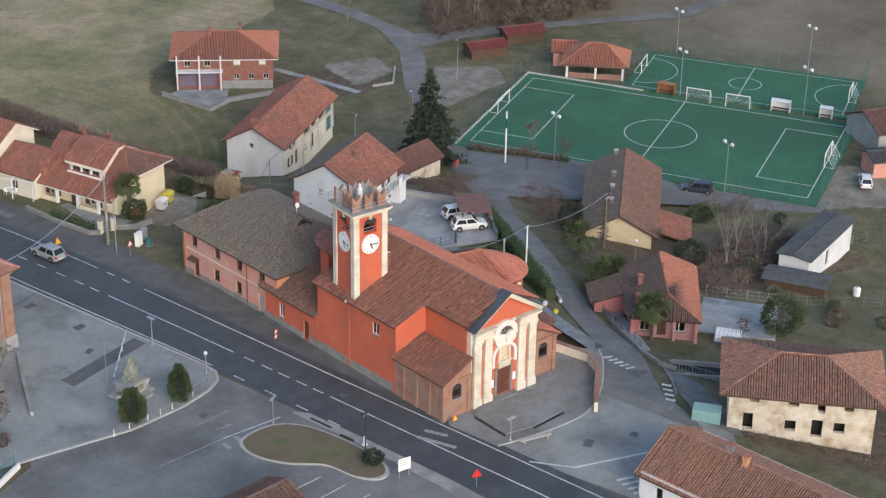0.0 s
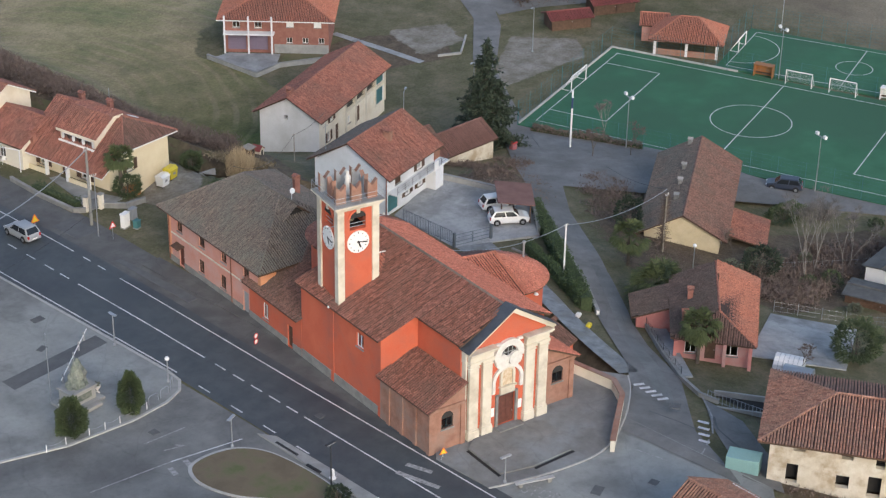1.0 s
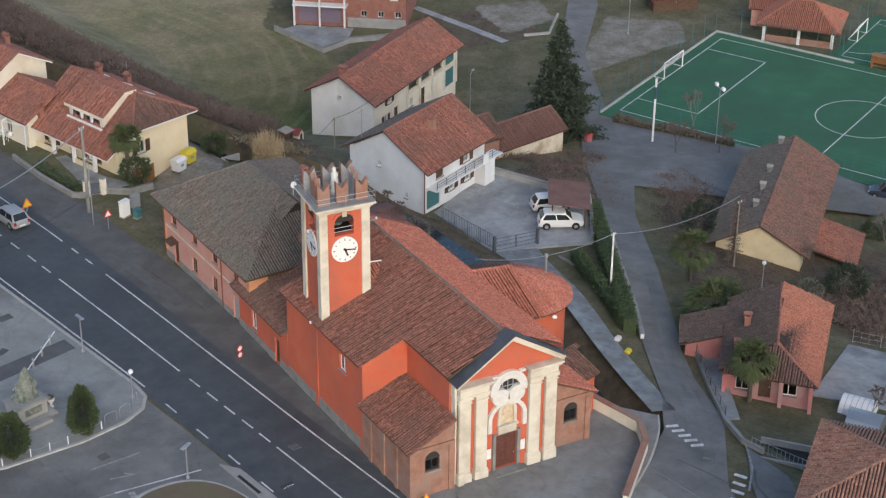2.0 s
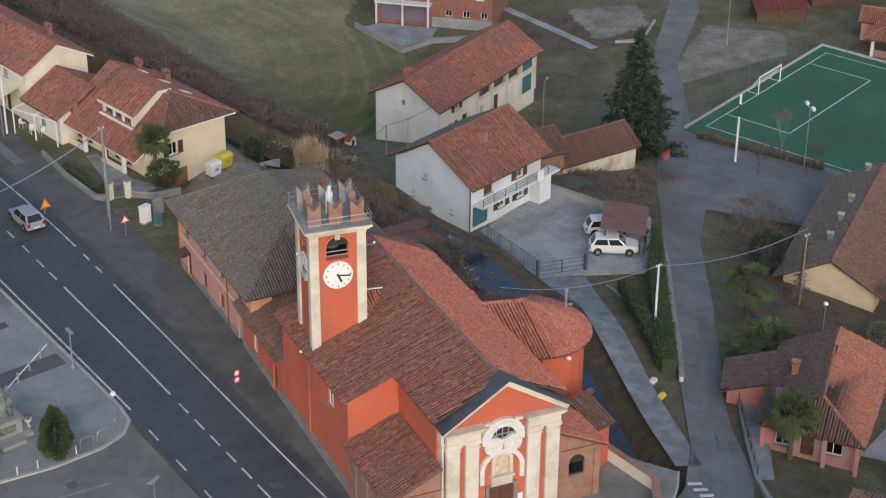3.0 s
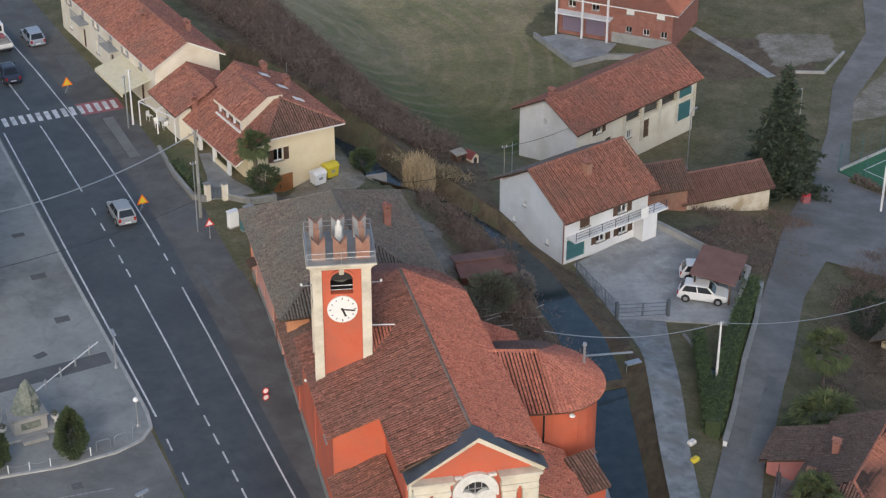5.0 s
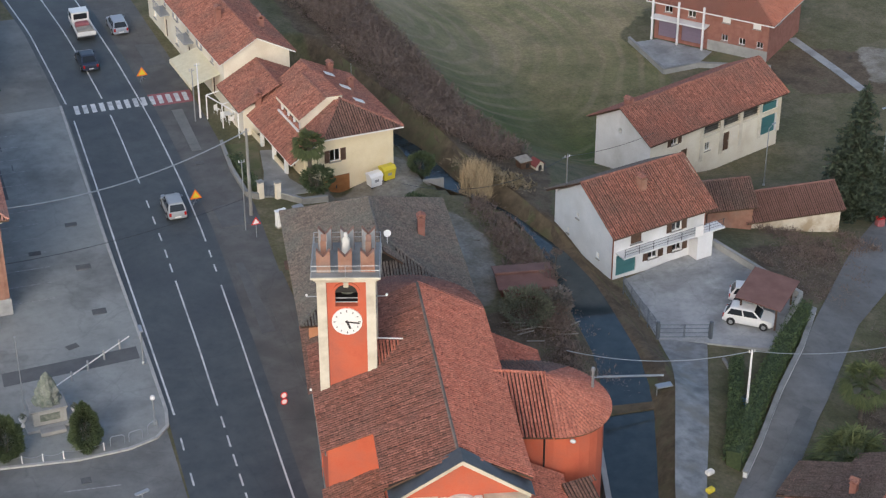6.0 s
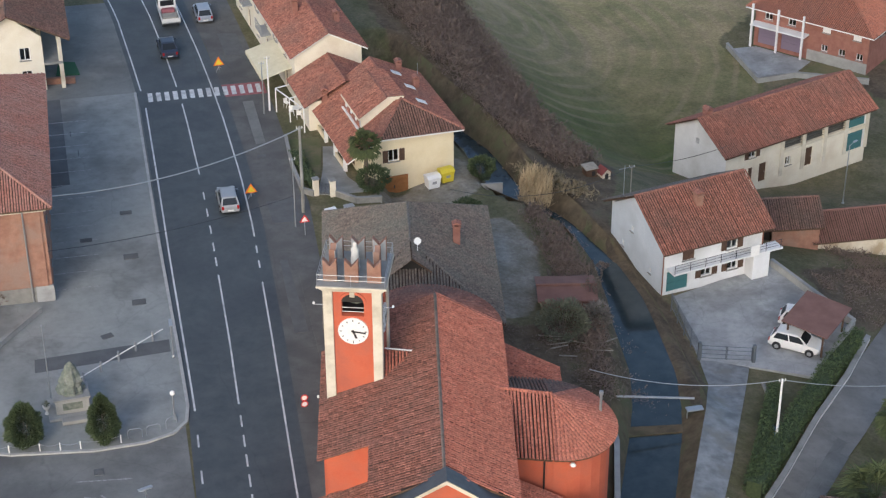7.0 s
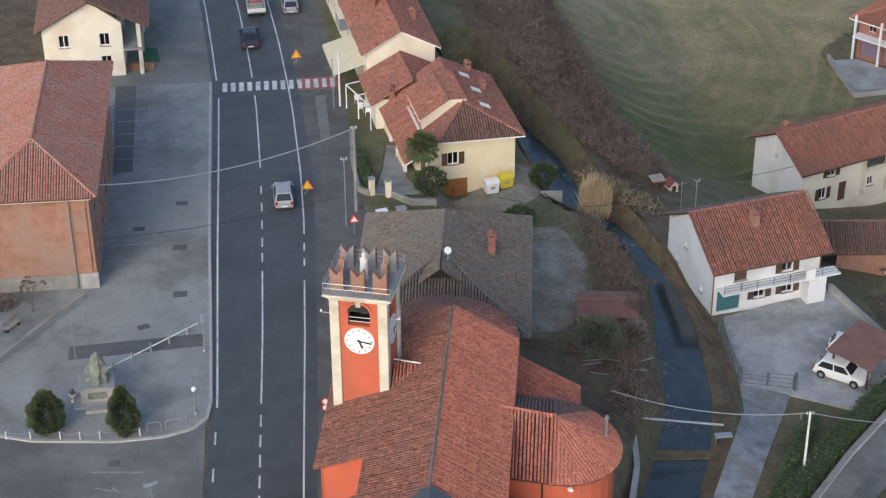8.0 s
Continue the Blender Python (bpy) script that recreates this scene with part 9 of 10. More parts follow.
cp_ = [(-21.6, -18.8), (-19.9, -19.0), (-17.8, -19.2), (-16.4, -19.4), (-15.0, -19.5), (-12.2, -19.4)]
ch_ = thing("chain_fence", "white posts with a hanging chain by the kerb", "fence")
for x, y in cp_:
    bm = bmesh.new()
    tube(bm, (x, y, 0.08), (x, y, 0.75), 0.045, 0.04, 8)
    part("post", bm, "white_paint", ch_)
for (x0, y0), (x1, y1) in zip(cp_, cp_[1:]):
    bm = bmesh.new()
    for i in range(6):
        u, v = i / 6, (i + 1) / 6
        tube(bm, (x0 + (x1 - x0) * u, y0 + (y1 - y0) * u, 0.7 - 0.8 * u * (1 - u)), (x0 + (x1 - x0) * v, y0 + (y1 - y0) * v, 0.7 - 0.8 * v * (1 - v)), 0.018, 0.018, 4, False)
    part("chain", bm, "zinc", ch_)


def hoop(x, y, rot, w=1.0, h=0.75):
    o = thing("bike_hoop", "bent galvanised steel hoop in the pavement", "bike rack", pose(x, y, 0.1, 0, 0, rot), "bike hoops")
    bm = bmesh.new()
    pts = [(-w / 2, 0, -0.05), (-w / 2, 0, h - 0.15), (-w / 2 + 0.15, 0, h), (w / 2 - 0.15, 0, h), (w / 2, 0, h - 0.15), (w / 2, 0, -0.05)]
    for p, q in zip(pts, pts[1:]):
        tube(bm, p, q, 0.03, 0.03, 7)
    part("hoop", bm, "zinc", o)


for x, y, r in ((-11.2, -19.0, 2), (-9.9, -18.8, 12), (-8.6, -18.1, 40)):
    hoop(x, y, r)


# ---- poles, lamps, signs ----
def post_lamp(x, y, z, h, label, style="arm", mat="dark_metal", rot=0, name="street_lamp"):
    o = thing(name, label, "street lamp", pose(x, y, z, 0, 0, rot))
    bm = bmesh.new()
    tube(bm, (0, 0, -0.1), (0, 0, h), 0.07, 0.045, 8)
    part("pole", bm, mat, o)
    bm = bmesh.new()
    lathe(bm, [(0.14, -0.05), (0.14, 0.12), (0.09, 0.2)], 10)
    part("base_collar", bm, mat, o)
    if style == "globe":
        bm = bmesh.new()
        bmesh.ops.create_uvsphere(bm, u_segments=14, v_segments=10, radius=0.2, matrix=pose(0, 0, h + 0.22))
        part("globe", bm, "lamp_clear", o, "white glass globe", True)
    elif style == "head":
        bm = bmesh.new()
        box(bm, -0.5, 0.5, -0.14, 0.14, h, h + 0.12, None, 0.04)
        part("lamp_head", bm, mat, o)
        bm = bmesh.new()
        box(bm, -0.4, 0.4, -0.1, 0.1, h - 0.02, h - 0.002)
        part("diffuser", bm, "lamp_clear", o)
    else:
        bm = bmesh.new()
        tube(bm, (0, 0, h - 0.05), (0.7, 0, h + 0.15), 0.035, 0.03, 7)
        part("arm", bm, mat, o)
        bm = bmesh.new()
        box(bm, 0.6, 1.15, -0.13, 0.13, h + 0.1, h + 0.22, None, 0.04)
        part("lamp_head", bm, mat if mat != "dark_metal" else "grey_paint", o)
    return o


post_lamp(-9.6, -38.3, 0.12, 4.2, "dark slender street lamp on the island", "head")
post_lamp(-10.9, -28.4, 0.1, 2.6, "low pale lamp at the island kerb", "head", "zinc", 20)
post_lamp(0.5, -46.9, 0.1, 2.3, "low pale lamp on the forecourt", "head", "zinc", -10)
post_lamp(46.3, -31.3, -6.83, 4.6, "globe lamp on a slim pole beside the pink house", "globe", "zinc")
post_lamp(-8.3, -17.3, 0.1, 2.0, "small white post lamp at the corner of the square", "globe", "zinc")
post_lamp(64.7, -15.9, -11.34, 5.0, "globe lamp on a slim pole by the farmhouse", "globe", "zinc")
for x, y, r in ((60.1, 22.3, 30), (74.8, 24.1, 200), (95.8, 32.1, 200), (68.4, 16.1, 20)):
    post_lamp(x, y, gz(x, y), 6.5, "grey street lamp with a single arm on the lane", "arm", "zinc", r)
post_lamp(-7.75, -9.4, 0.1, 3.0, "thin grey post at the edge of the square", "head", "zinc", 90, "sign_post")


def pole(x, y, z, h, r, mat, label):
    o = thing("utility_pole", label, "pole", pose(x, y, z))
    bm = bmesh.new()
    tube(bm, (0, 0, -0.3), (0, 0, h), r, r * 0.65, 10)
    part("shaft", bm, mat, o)
    bm = bmesh.new()
    tube(bm, (-0.25, 0, h - 0.2), (0.25, 0, h - 0.2), 0.03, 0.03, 6)
    part("bracket", bm, "zinc", o)
    for sx in (-0.22, 0.22):
        bm = bmesh.new()
        lathe(bm, [(0.03, h - 0.18), (0.06, h - 0.12), (0.03, h - 0.06), (0.055, h - 0.02), (0.02, h + 0.03)], 8, pose(sx, 0, 0))
        part("insulator", bm, "statue", o)
    return o


pole(4.9, 10.6, 0, 8.2, 0.17, "concrete", "grey concrete utility pole at the garden gate")
pole(3.9, 8.2, 0, 6.6, 0.06, "zinc", "thin galvanised pole at the roadside")
pole(3.9, 30.0, 0, 5.4, 0.07, "zinc", "thin galvanised pole by the pergola")
pole(4.5, 30.6, 0, 5.6, 0.1, "white_paint", "white painted pole by the pergola")
pole(34.8, -24.2, -4.07, 6.0, 0.11, "white_paint", "white painted utility pole in the hedge")
pole(51.7, -23.7, -7.63, 6.9, 0.08, "wood_grey", "grey wooden utility pole behind the palm")
pole(35.6, 15.2, -5.24, 3.9, 0.07, "wood_grey", "thin wooden pole by the reeds")


def wire(p, q, sag, label, r=0.022):
    p, q = Vector(p), Vector(q)
    cu = bpy.data.curves.new("overhead_wire", "CURVE")
    cu.dimensions, cu.bevel_depth, cu.bevel_resolution = "3D", r, 1
    sp = cu.splines.new("POLY")
    sp.points.add(16)
    for i in range(17):
        u = i / 16
        sp.points[i].co = (*(p.lerp(q, u) - Vector((0, 0, 4 * sag * u * (1 - u)))), 1)
    cu.materials.append(M["dark_metal" if r < 0.03 else "zinc"])
    tagged(new("overhead_wire", cu), label, "wire")


wire((4.9, 10.6, 8.0), (-16.4, 2.5, 8.4), 1.2, "thick pale cable slung across the road", 0.05)
wire((3.9, 8.2, 3.0), (-16.4, 0.6, 4.6), 0.6, "thin cable slung across the road")
wire((34.8, -24.2, 1.85), (20.9, -22.3, 3.50), 0.9, "sagging cable across the canal", 0.03)
wire((34.8, -24.2, 1.85), (51.7, -23.7, -0.23), 0.9, "sagging cable across the lane", 0.03)
wire((51.7, -23.7, -0.23), (58.5, -10.5, -4.27), 0.5, "thin cable above the lane bend")
wire((15.9, 2.2, 5.49), (35.6, 15.2, -1.44), 1.7, "thin cable above the garden")
wire((35.6, 15.2, -1.44), (47.9, 23.2, -4.76), 0.4, "thin cable to the barn")


def round_sign(bm, z, r):
    tube(bm, (0, -0.03, z), (0, -0.055, z), r, r, 24)


rs = thing("road_sign", "two round red and white signs on one post", "road sign", pose(1.0, -17.7, 0.03, 0, 0, 8))
bm = bmesh.new()
tube(bm, (0, 0, -0.05), (0, 0, 1.05), 0.035, 0.035, 8)
part("post", bm, "zinc", rs)
for z in (0.8, 0.25):
    bm = bmesh.new()
    round_sign(bm, z, 0.27)
    d_ = part("sign_disc", bm, "red_paint", rs, "round sign with a red ring")
    bm = bmesh.new()
    tube(bm, (0, -0.056, z), (0, -0.06, z), 0.19, 0.19, 24)
    part("sign_face", bm, "white_paint", d_, "white sign face")


def tri_sign(x, y, z, h, label, col, face, rot=0, s=0.5):
    o = thing("road_sign", label, "road sign", pose(x, y, z, 0, 0, rot), "triangular road signs")
    bm = bmesh.new()
    tube(bm, (0, 0, -0.05), (0, 0, h + s * 0.4), 0.03, 0.03, 8)
    part("post", bm, "zinc", o)
    for nm, k, y0, mt in (("sign_panel", 1.0, -0.03, col), ("sign_face", 0.62, -0.05, face)):
        bm = bmesh.new()
        prism(bm, [(-s * k, y0, h - s * 0.55 * k), (s * k, y0, h - s * 0.55 * k), (0, y0, h + s * 1.15 * k)], (0, -0.015, 0))
        part(nm, bm, mt, o)
    if h < 1.0:
        for sx in (-1, 1):
            bm = bmesh.new()
            tube(bm, (sx * 0.35, 0.35 * sx, 0.0), (0, 0, 0.4), 0.025, 0.02, 6)
            part("leg", bm, "zinc", o)


tri_sign(0.85, 14.2, 0.03, 0.7, "orange triangular roadworks sign on a low stand", "orange_paint", "yellow_paint", 4, 0.55)
tri_sign(0.7, 40.5, 0.03, 0.85, "orange triangular roadworks sign on a low stand", "orange_paint", "yellow_paint", 4, 0.55)
tri_sign(-0.35, -41.2, 0.1, 0.5, "orange triangular roadworks sign at the church corner", "orange_paint", "yellow_paint", -20, 0.36)
tri_sign(4.5, 6.7, 0.0, 1.5, "white triangular warning sign with a red border", "red_paint", "white_paint", 4, 0.45)
tri_sign(-7.4, -49.0, 0.1, 1.3, "bright red triangular sign beside the road", "red_paint", "red_paint", -30, 0.5)

ab = thing("notice_board", "white sloping notice board on two legs", "notice board", pose(-10.2, -43.2, 0.12, 0, 0, -20))
for x in (-0.5, 0.5):
    bm = bmesh.new()
    tube(bm, (x, 0, 0), (x, 0, 1.9), 0.04, 0.04, 7)
    part("leg", bm, "zinc", ab)
bm = bmesh.new()
box(bm, -0.62, 0.62, -0.09, -0.04, 0.75, 1.95, None, 0.01)
bd_ = part("board", bm, "white_paint", ab, "white board")
for z in (1.75, 1.5, 1.3):
    bm = bmesh.new()
    box(bm, -0.45, 0.45 - 0.2 * (z < 1.6), -0.098, -0.092, z, z + 0.08)
    part("text_bar", bm, "grey_paint", bd_)
bl = thing("bollard", "white tapered bollard on the pavement", "bollard", pose(-8.4, -37.2, 0.12))
bm = bmesh.new()
lathe(bm, [(0.28, 0), (0.28, 0.05), (0.17, 0.1), (0.13, 0.75), (0.08, 0.85)], 12)
part("cone", bm, "white_paint", bl)

# cabinets and box by the road
for x, y, w, d, h, mt, rot in ((6.9, 7.9, 0.9, 0.5, 1.5, "white_paint", 15), (8.6, 8.9, 0.8, 0.5, 1.1, "grey_paint", 15), (7.6, 7.0, 0.6, 0.5, 0.8, "green_paint", 15)):
    o = thing("utility_cabinet", "roadside utility cabinet beside the pink house", "cabinet", pose(x, y, 0, 0, 0, rot), "utility cabinets")
    bm = bmesh.new()
    box(bm, -w / 2, w / 2, -d / 2, d / 2, 0.1, h, None, 0.02)
    b_ = part("body", bm, mt, o)
    bm = bmesh.new()
    box(bm, -w / 2 - 0.04, w / 2 + 0.04, -d / 2 - 0.04, d / 2 + 0.04, h, h + 0.06)
    part("lid", bm, mt, o)
    bm = bmesh.new()
    box(bm, -w / 2 - 0.02, w / 2 + 0.02, -d / 2 - 0.02, d / 2 + 0.02, 0, 0.1)
    part("plinth", bm, "concrete", o)
    bm = bmesh.new()
    box(bm, -w / 2 + 0.05, w / 2 - 0.05, -d / 2 - 0.015, -d / 2 - 0.002, 0.16, h - 0.06)
    part("door", bm, mt, b_)


def bin_(x, y, mt, label, lid):
    o = thing("wheelie_bin", label, "bin", pose(x, y, gz(x, y) + 0.02, 0, 0, 15), "waste bins")
    bm = bmesh.new()
    vs = box(bm, -0.62, 0.62, -0.5, 0.5, 0.15, 1.15)
    for v in vs:
        if v.co.z < 0.5:
            v.co.x *= 0.85
            v.co.y *= 0.85
    part("body", bm, mt, o)
    bm = bmesh.new()
    prism(bm, [(-0.66, -0.55, 1.16), (-0.66, 0.55, 1.16), (-0.66, 0.45, 1.32), (-0.66, -0.2, 1.4)], (1.32, 0, 0))
    part("lid", bm, lid, o)
    for x in (-0.45, 0.45):
        for y in (-0.35, 0.35):
            bm = bmesh.new()
            tube(bm, (x - 0.04, y, 0.09), (x + 0.04, y, 0.09), 0.09, 0.09, 8)
            part("wheel", bm, "rubber", o)
    bm = bmesh.new()
    box(bm, -0.2, 0.2, -0.49, -0.47, 0.6, 0.85)
    part("sticker", bm, "grey_paint", o)


bin_(17.0, 14.8, "white_paint", "white wheeled waste container beside the garage", "white_paint")
bin_(18.3, 15.1, "yellow_paint", "yellow wheeled waste container beside the garage", "yellow_paint")
bm = bmesh.new()
slab(bm, [(21.3, 14.2), (23.2, 14.0), (23.2, 13.8), (21.3, 14.0)], -4.2, lambda x, y: gz(21.5, 14.4) + 0.05)
structure("retaining_wall", bm, "concrete", "pale retaining wall beside the canal", "wall")


# front garden of the yellow house
def low_wall(name, pts, th, h, mat, label, cap=None, zf=None, category="wall"):
    o = thing(name, label, category)
    zf = zf or gz
    for (x0, y0), (x1, y1) in zip(pts, pts[1:]):
        d = Vector((x1 - x0, y1 - y0)).normalized()
        q = Vector((-d.y, d.x)) * th / 2
        bm = bmesh.new()
        c = [(x0 - q.x, y0 - q.y), (x1 - q.x, y1 - q.y), (x1 + q.x, y1 + q.y), (x0 + q.x, y0 + q.y)]
        slab(bm, c, lambda x, y: zf(x, y) - 0.4, lambda x, y: zf(x, y) + h)
        w = part("wall", bm, mat, o)
        if cap:
            q = q * 1.35
            bm = bmesh.new()
            c = [(x0 - q.x, y0 - q.y), (x1 - q.x, y1 - q.y), (x1 + q.x, y1 + q.y), (x0 + q.x, y0 + q.y)]
            slab(bm, c, lambda x, y: zf(x, y) + h, lambda x, y: zf(x, y) + h + 0.08)
            part("coping", bm, cap, w)
    return o


low_wall("garden_wall", [(5.2, 24.4), (5.0, 19.0), (5.3, 14.0), (6.2, 13.2)], 0.22, 0.45, "stone_base", "low stone wall round the front garden", "concrete")
low_wall("garden_wall", [(7.9, 13.0), (9.6, 11.2), (11.8, 11.0)], 0.22, 0.5, "stone_base", "low stone wall beside the garden gate", "concrete")
for x, y in ((6.4, 13.4), (7.8, 12.9)):
    o = thing("gate_pillar", "square white gate pillar with a cap", "pillar", pose(x, y, 0, 0, 0, 15), "gate pillars")
    bm = bmesh.new()
    box(bm, -0.22, 0.22, -0.22, 0.22, -0.1, 1.55)
    part("shaft", bm, "cream_wall", o)
    bm = bmesh.new()
    box(bm, -0.3, 0.3, -0.3, 0.3, 1.55, 1.65, None, 0.02)
    part("cap", bm, "concrete", o)
bm = bmesh.new()
slab(bm, [(6.6, 13.4), (7.6, 13.1), (10.9, 13.0), (9.6, 16), (9.3, 22), (8.3, 22.2), (7.7, 18)], -0.1, 0.05)
structure("path", bm, "concrete", "paved path to the yellow house", "path")
bm = bmesh.new()
slab(bm, [(5.2, 24.2), (5.1, 14.1), (6.4, 13.7), (7.5, 18), (8.2, 22.4), (8.2, 24.2)], -0.1, 0.04)
structure("lawn", bm, "lawn", "small green lawn in front of the house", "lawn")
gt = thing("garden_gate", "dark iron gate between the pillars", "gate")
bm = bmesh.new()
for k in range(9):
    p = Vector((6.66, 13.32)).lerp(Vector((7.54, 12.98)), k / 8)
    tube(bm, (p.x, p.y, 0.1), (p.x, p.y, 1.25), 0.015, 0.015, 5)
for z in (0.2, 1.1):
    tube(bm, (6.62, 13.33, z), (7.58, 12.97, z), 0.02, 0.02, 5)
part("leaf", bm, "dark_metal", gt)
# pergola of the cream house with white furniture
pg = thing("pergola", "white metal pergola frame beside the cream house", "pergola")
PQ = [(5.1, 30.2), (7.1, 25.4), (10.0, 26.6), (8.1, 31.6)]
PQ2 = [(5.1, 30.2), (6.1, 27.8), (7.1, 25.4), (8.6, 26.0), (9.6, 26.8), (8.1, 31.4)]
for x, y in PQ2:
    bm = bmesh.new()
    box(bm, x - 0.05, x + 0.05, y - 0.05, y + 0.05, -0.1, 2.45)
    part("post", bm, "white_paint", pg)
for (x0, y0), (x1, y1) in zip(PQ2, PQ2[1:] + PQ2[:1]):
    bm = bmesh.new()
    tube(bm, (x0, y0, 2.45), (x1, y1, 2.45), 0.06, 0.06, 6)
    part("beam", bm, "white_paint", pg)
bm = bmesh.new()
tube(bm, (6.1, 27.8, 2.45), (8.9, 29.0, 2.45), 0.06, 0.06, 6)
part("beam", bm, "white_paint", pg)


def plastic_chair():
    o = thing("garden_chair", "white plastic garden chair", "chair", pose(6.4, 29.2, 0.02), "garden chairs")
    bm = bmesh.new()
    box(bm, -0.22, 0.22, -0.22, 0.22, 0.42, 0.46, None, 0.01)
    part("seat", bm, "white_paint", o)
    bm = bmesh.new()
    box(bm, -0.22, 0.22, 0.2, 0.24, 0.46, 0.88, None, 0.01)
    part("backrest", bm, "white_paint", o)
    for x in (-0.2, 0.2):
        for y in (-0.2, 0.2):
            bm = bmesh.new()
            tube(bm, (x * 1.1, y * 1.1, 0), (x, y, 0.42), 0.02, 0.02, 5)
            part("leg", bm, "white_paint", o)
    return o


gc = plastic_chair()
for x, y, r in ((7.4, 29.6, 90), (7.0, 28.4, 180), (6.2, 31.0, 30), (7.4, 31.4, 200)):
    copy_thing(gc, pose(x, y, 0.02, 0, 0, r))
tb = thing("garden_table", "white round garden table", "table", pose(6.9, 29.2, 0.02))
bm = bmesh.new()
lathe(bm, [(0.45, 0.7), (0.45, 0.74)], 18)
part("tabletop", bm, "white_paint", tb)
bm = bmesh.new()
tube(bm, (0, 0, 0), (0, 0, 0.7), 0.05, 0.04, 8)
part("leg", bm, "white_paint", tb)

# ---- yard of the white house ----
GZ = lambda x, y: -4.9
gate_ = thing("yard_gate", "grey metal bar gate across the drive", "gate")
a, b = Vector((33.4, -11.0)), Vector((37.5, -12.3))
for c in (a, b):
    bm = bmesh.new()
    box(bm, c.x - 0.12, c.x + 0.12, c.y - 0.12, c.y + 0.12, -5.2, -3.3)
    part("post", bm, "rail_grey", gate_)
for u0, u1 in ((0.04, 0.49), (0.51, 0.96)):
    p, q = a.lerp(b, u0), a.lerp(b, u1)
    bm = bmesh.new()
    for z in (-4.75, -4.35, -3.95, -3.6):
        tube(bm, (p.x, p.y, z), (q.x, q.y, z), 0.03, 0.03, 6)
    for c in (p, q):
        tube(bm, (c.x, c.y, -4.8), (c.x, c.y, -3.55), 0.035, 0.035, 6)
    part("gate_leaf", bm, "rail_grey", gate_)


def rail_fence(name, label, pts, h, mat, zf, step=1.6, bar=0.14):
    o = thing(name, label, "fence")
    for a, b in zip(pts, pts[1:]):
        a, b = Vector(a), Vector(b)
        n = max(1, round((b - a).length / step))
        for i in range(n):
            c, d = a.lerp(b, i / n), a.lerp(b, (i + 1) / n)
            z0, z1 = zf(c.x, c.y), zf(d.x, d.y)
            bm = bmesh.new()
            tube(bm, (c.x, c.y, z0 - 0.3), (c.x, c.y, z0 + h), 0.04, 0.04, 6)
            part("post", bm, mat, o)
            bm = bmesh.new()
            tube(bm, (c.x, c.y, z0 + h - 0.05), (d.x, d.y, z1 + h - 0.05), 0.025, 0.025, 5)
            tube(bm, (c.x, c.y, z0 + 0.15), (d.x, d.y, z1 + 0.15), 0.025, 0.025, 5)
            m = max(2, int((d - c).length / bar))
            for k in range(1, m):
                e = c.lerp(d, k / m)
                z = z0 + (z1 - z0) * k / m
                tube(bm, (e.x, e.y, z + 0.15), (e.x, e.y, z + h - 0.05), 0.02, 0.02, 4, False)
            part("panel", bm, mat, o)
    return o


rail_fence("yard_fence", "blue-grey metal railing along the yard edge", [(33.4, -3.8), (33.3, -7.5), (33.3, -10.9)], 1.5, "rail_grey", lambda x, y: -4.6, 1.6, 0.22)
low_wall("yard_wall", [(41.8, -15.1), (44.9, -11.8), (47.3, -9.1), (45.7, -3.9), (44.1, 1.4)], 0.25, 0.6, "grey_wall", "low grey wall round the concrete yard", "concrete", GZ)
low_wall("lane_wall", [(48.9, -8.8), (44.4, -15.0), (39.3, -21.2), (34.2, -27.8), (31.2, -31.4)], 0.3, 0.5, "white_wall", "pale rendered wall along the lane", "concrete")
o = thing("storage_box", "white fibreglass box beside the carport", "box", pose(46.4, -7.9, -6.49, 0, 0, 50))
bm = bmesh.new()
box(bm, -1.2, 1.2, -0.35, 0.35, 0, 0.9, None, 0.06)
part("body", bm, "white_paint", o)
bm = bmesh.new()
box(bm, -1.25, 1.25, -0.4, 0.4, 0.9, 1.0, None, 0.03)
part("lid", bm, "white_paint", o)
bm = bmesh.new()
pp = [(37.1, -15.6), (36.8, -17.3), (36.5, -18.6), (36.1, -20.3)]
for (x0, y0), (x1, y1) in zip(pp, pp[1:]):
    tube(bm, (x0, y0, gz(x0, y0) + 0.12), (x1, y1, gz(x1, y1) + 0.12), 0.16, 0.15, 7)
tagged(part("felled_log", bm, "bark_pale", None, "pale felled log lying in the grass"), category="log")
o = thing("plastic_drum", "blue plastic drum in the hedge", "drum", pose(35.3, -22.9, gz(35.3, -22.9)))
bm = bmesh.new()
lathe(bm, [(0.26, 0), (0.3, 0.05), (0.29, 0.4), (0.31, 0.45), (0.29, 0.8), (0.24, 0.86)], 12)
M["blue_plastic"] = plain("blue_plastic", (0.04, 0.14, 0.38), 0.5)
part("body", bm, "blue_plastic", o)
bm = bmesh.new()
lathe(bm, [(0.22, 0.86), (0.2, 0.9)], 12)
part("lid", bm, "black", o)
for x, y, mt in ((27.6, -33.2, "yellow_paint"), (28.5, -31.2, "statue")):
    bm = bmesh.new()
    box(bm, -0.35, 0.35, -0.25, 0.25, 0, 0.4, None, 0.12)
    o = part("sack", bm, mt, None, "small plastic sack on the grass beside the drive")
    o.matrix_basis = pose(x, y, gz(x, y) + 0.02, 0, 0, 20)
    tagged(o, category="sack", group="sacks")
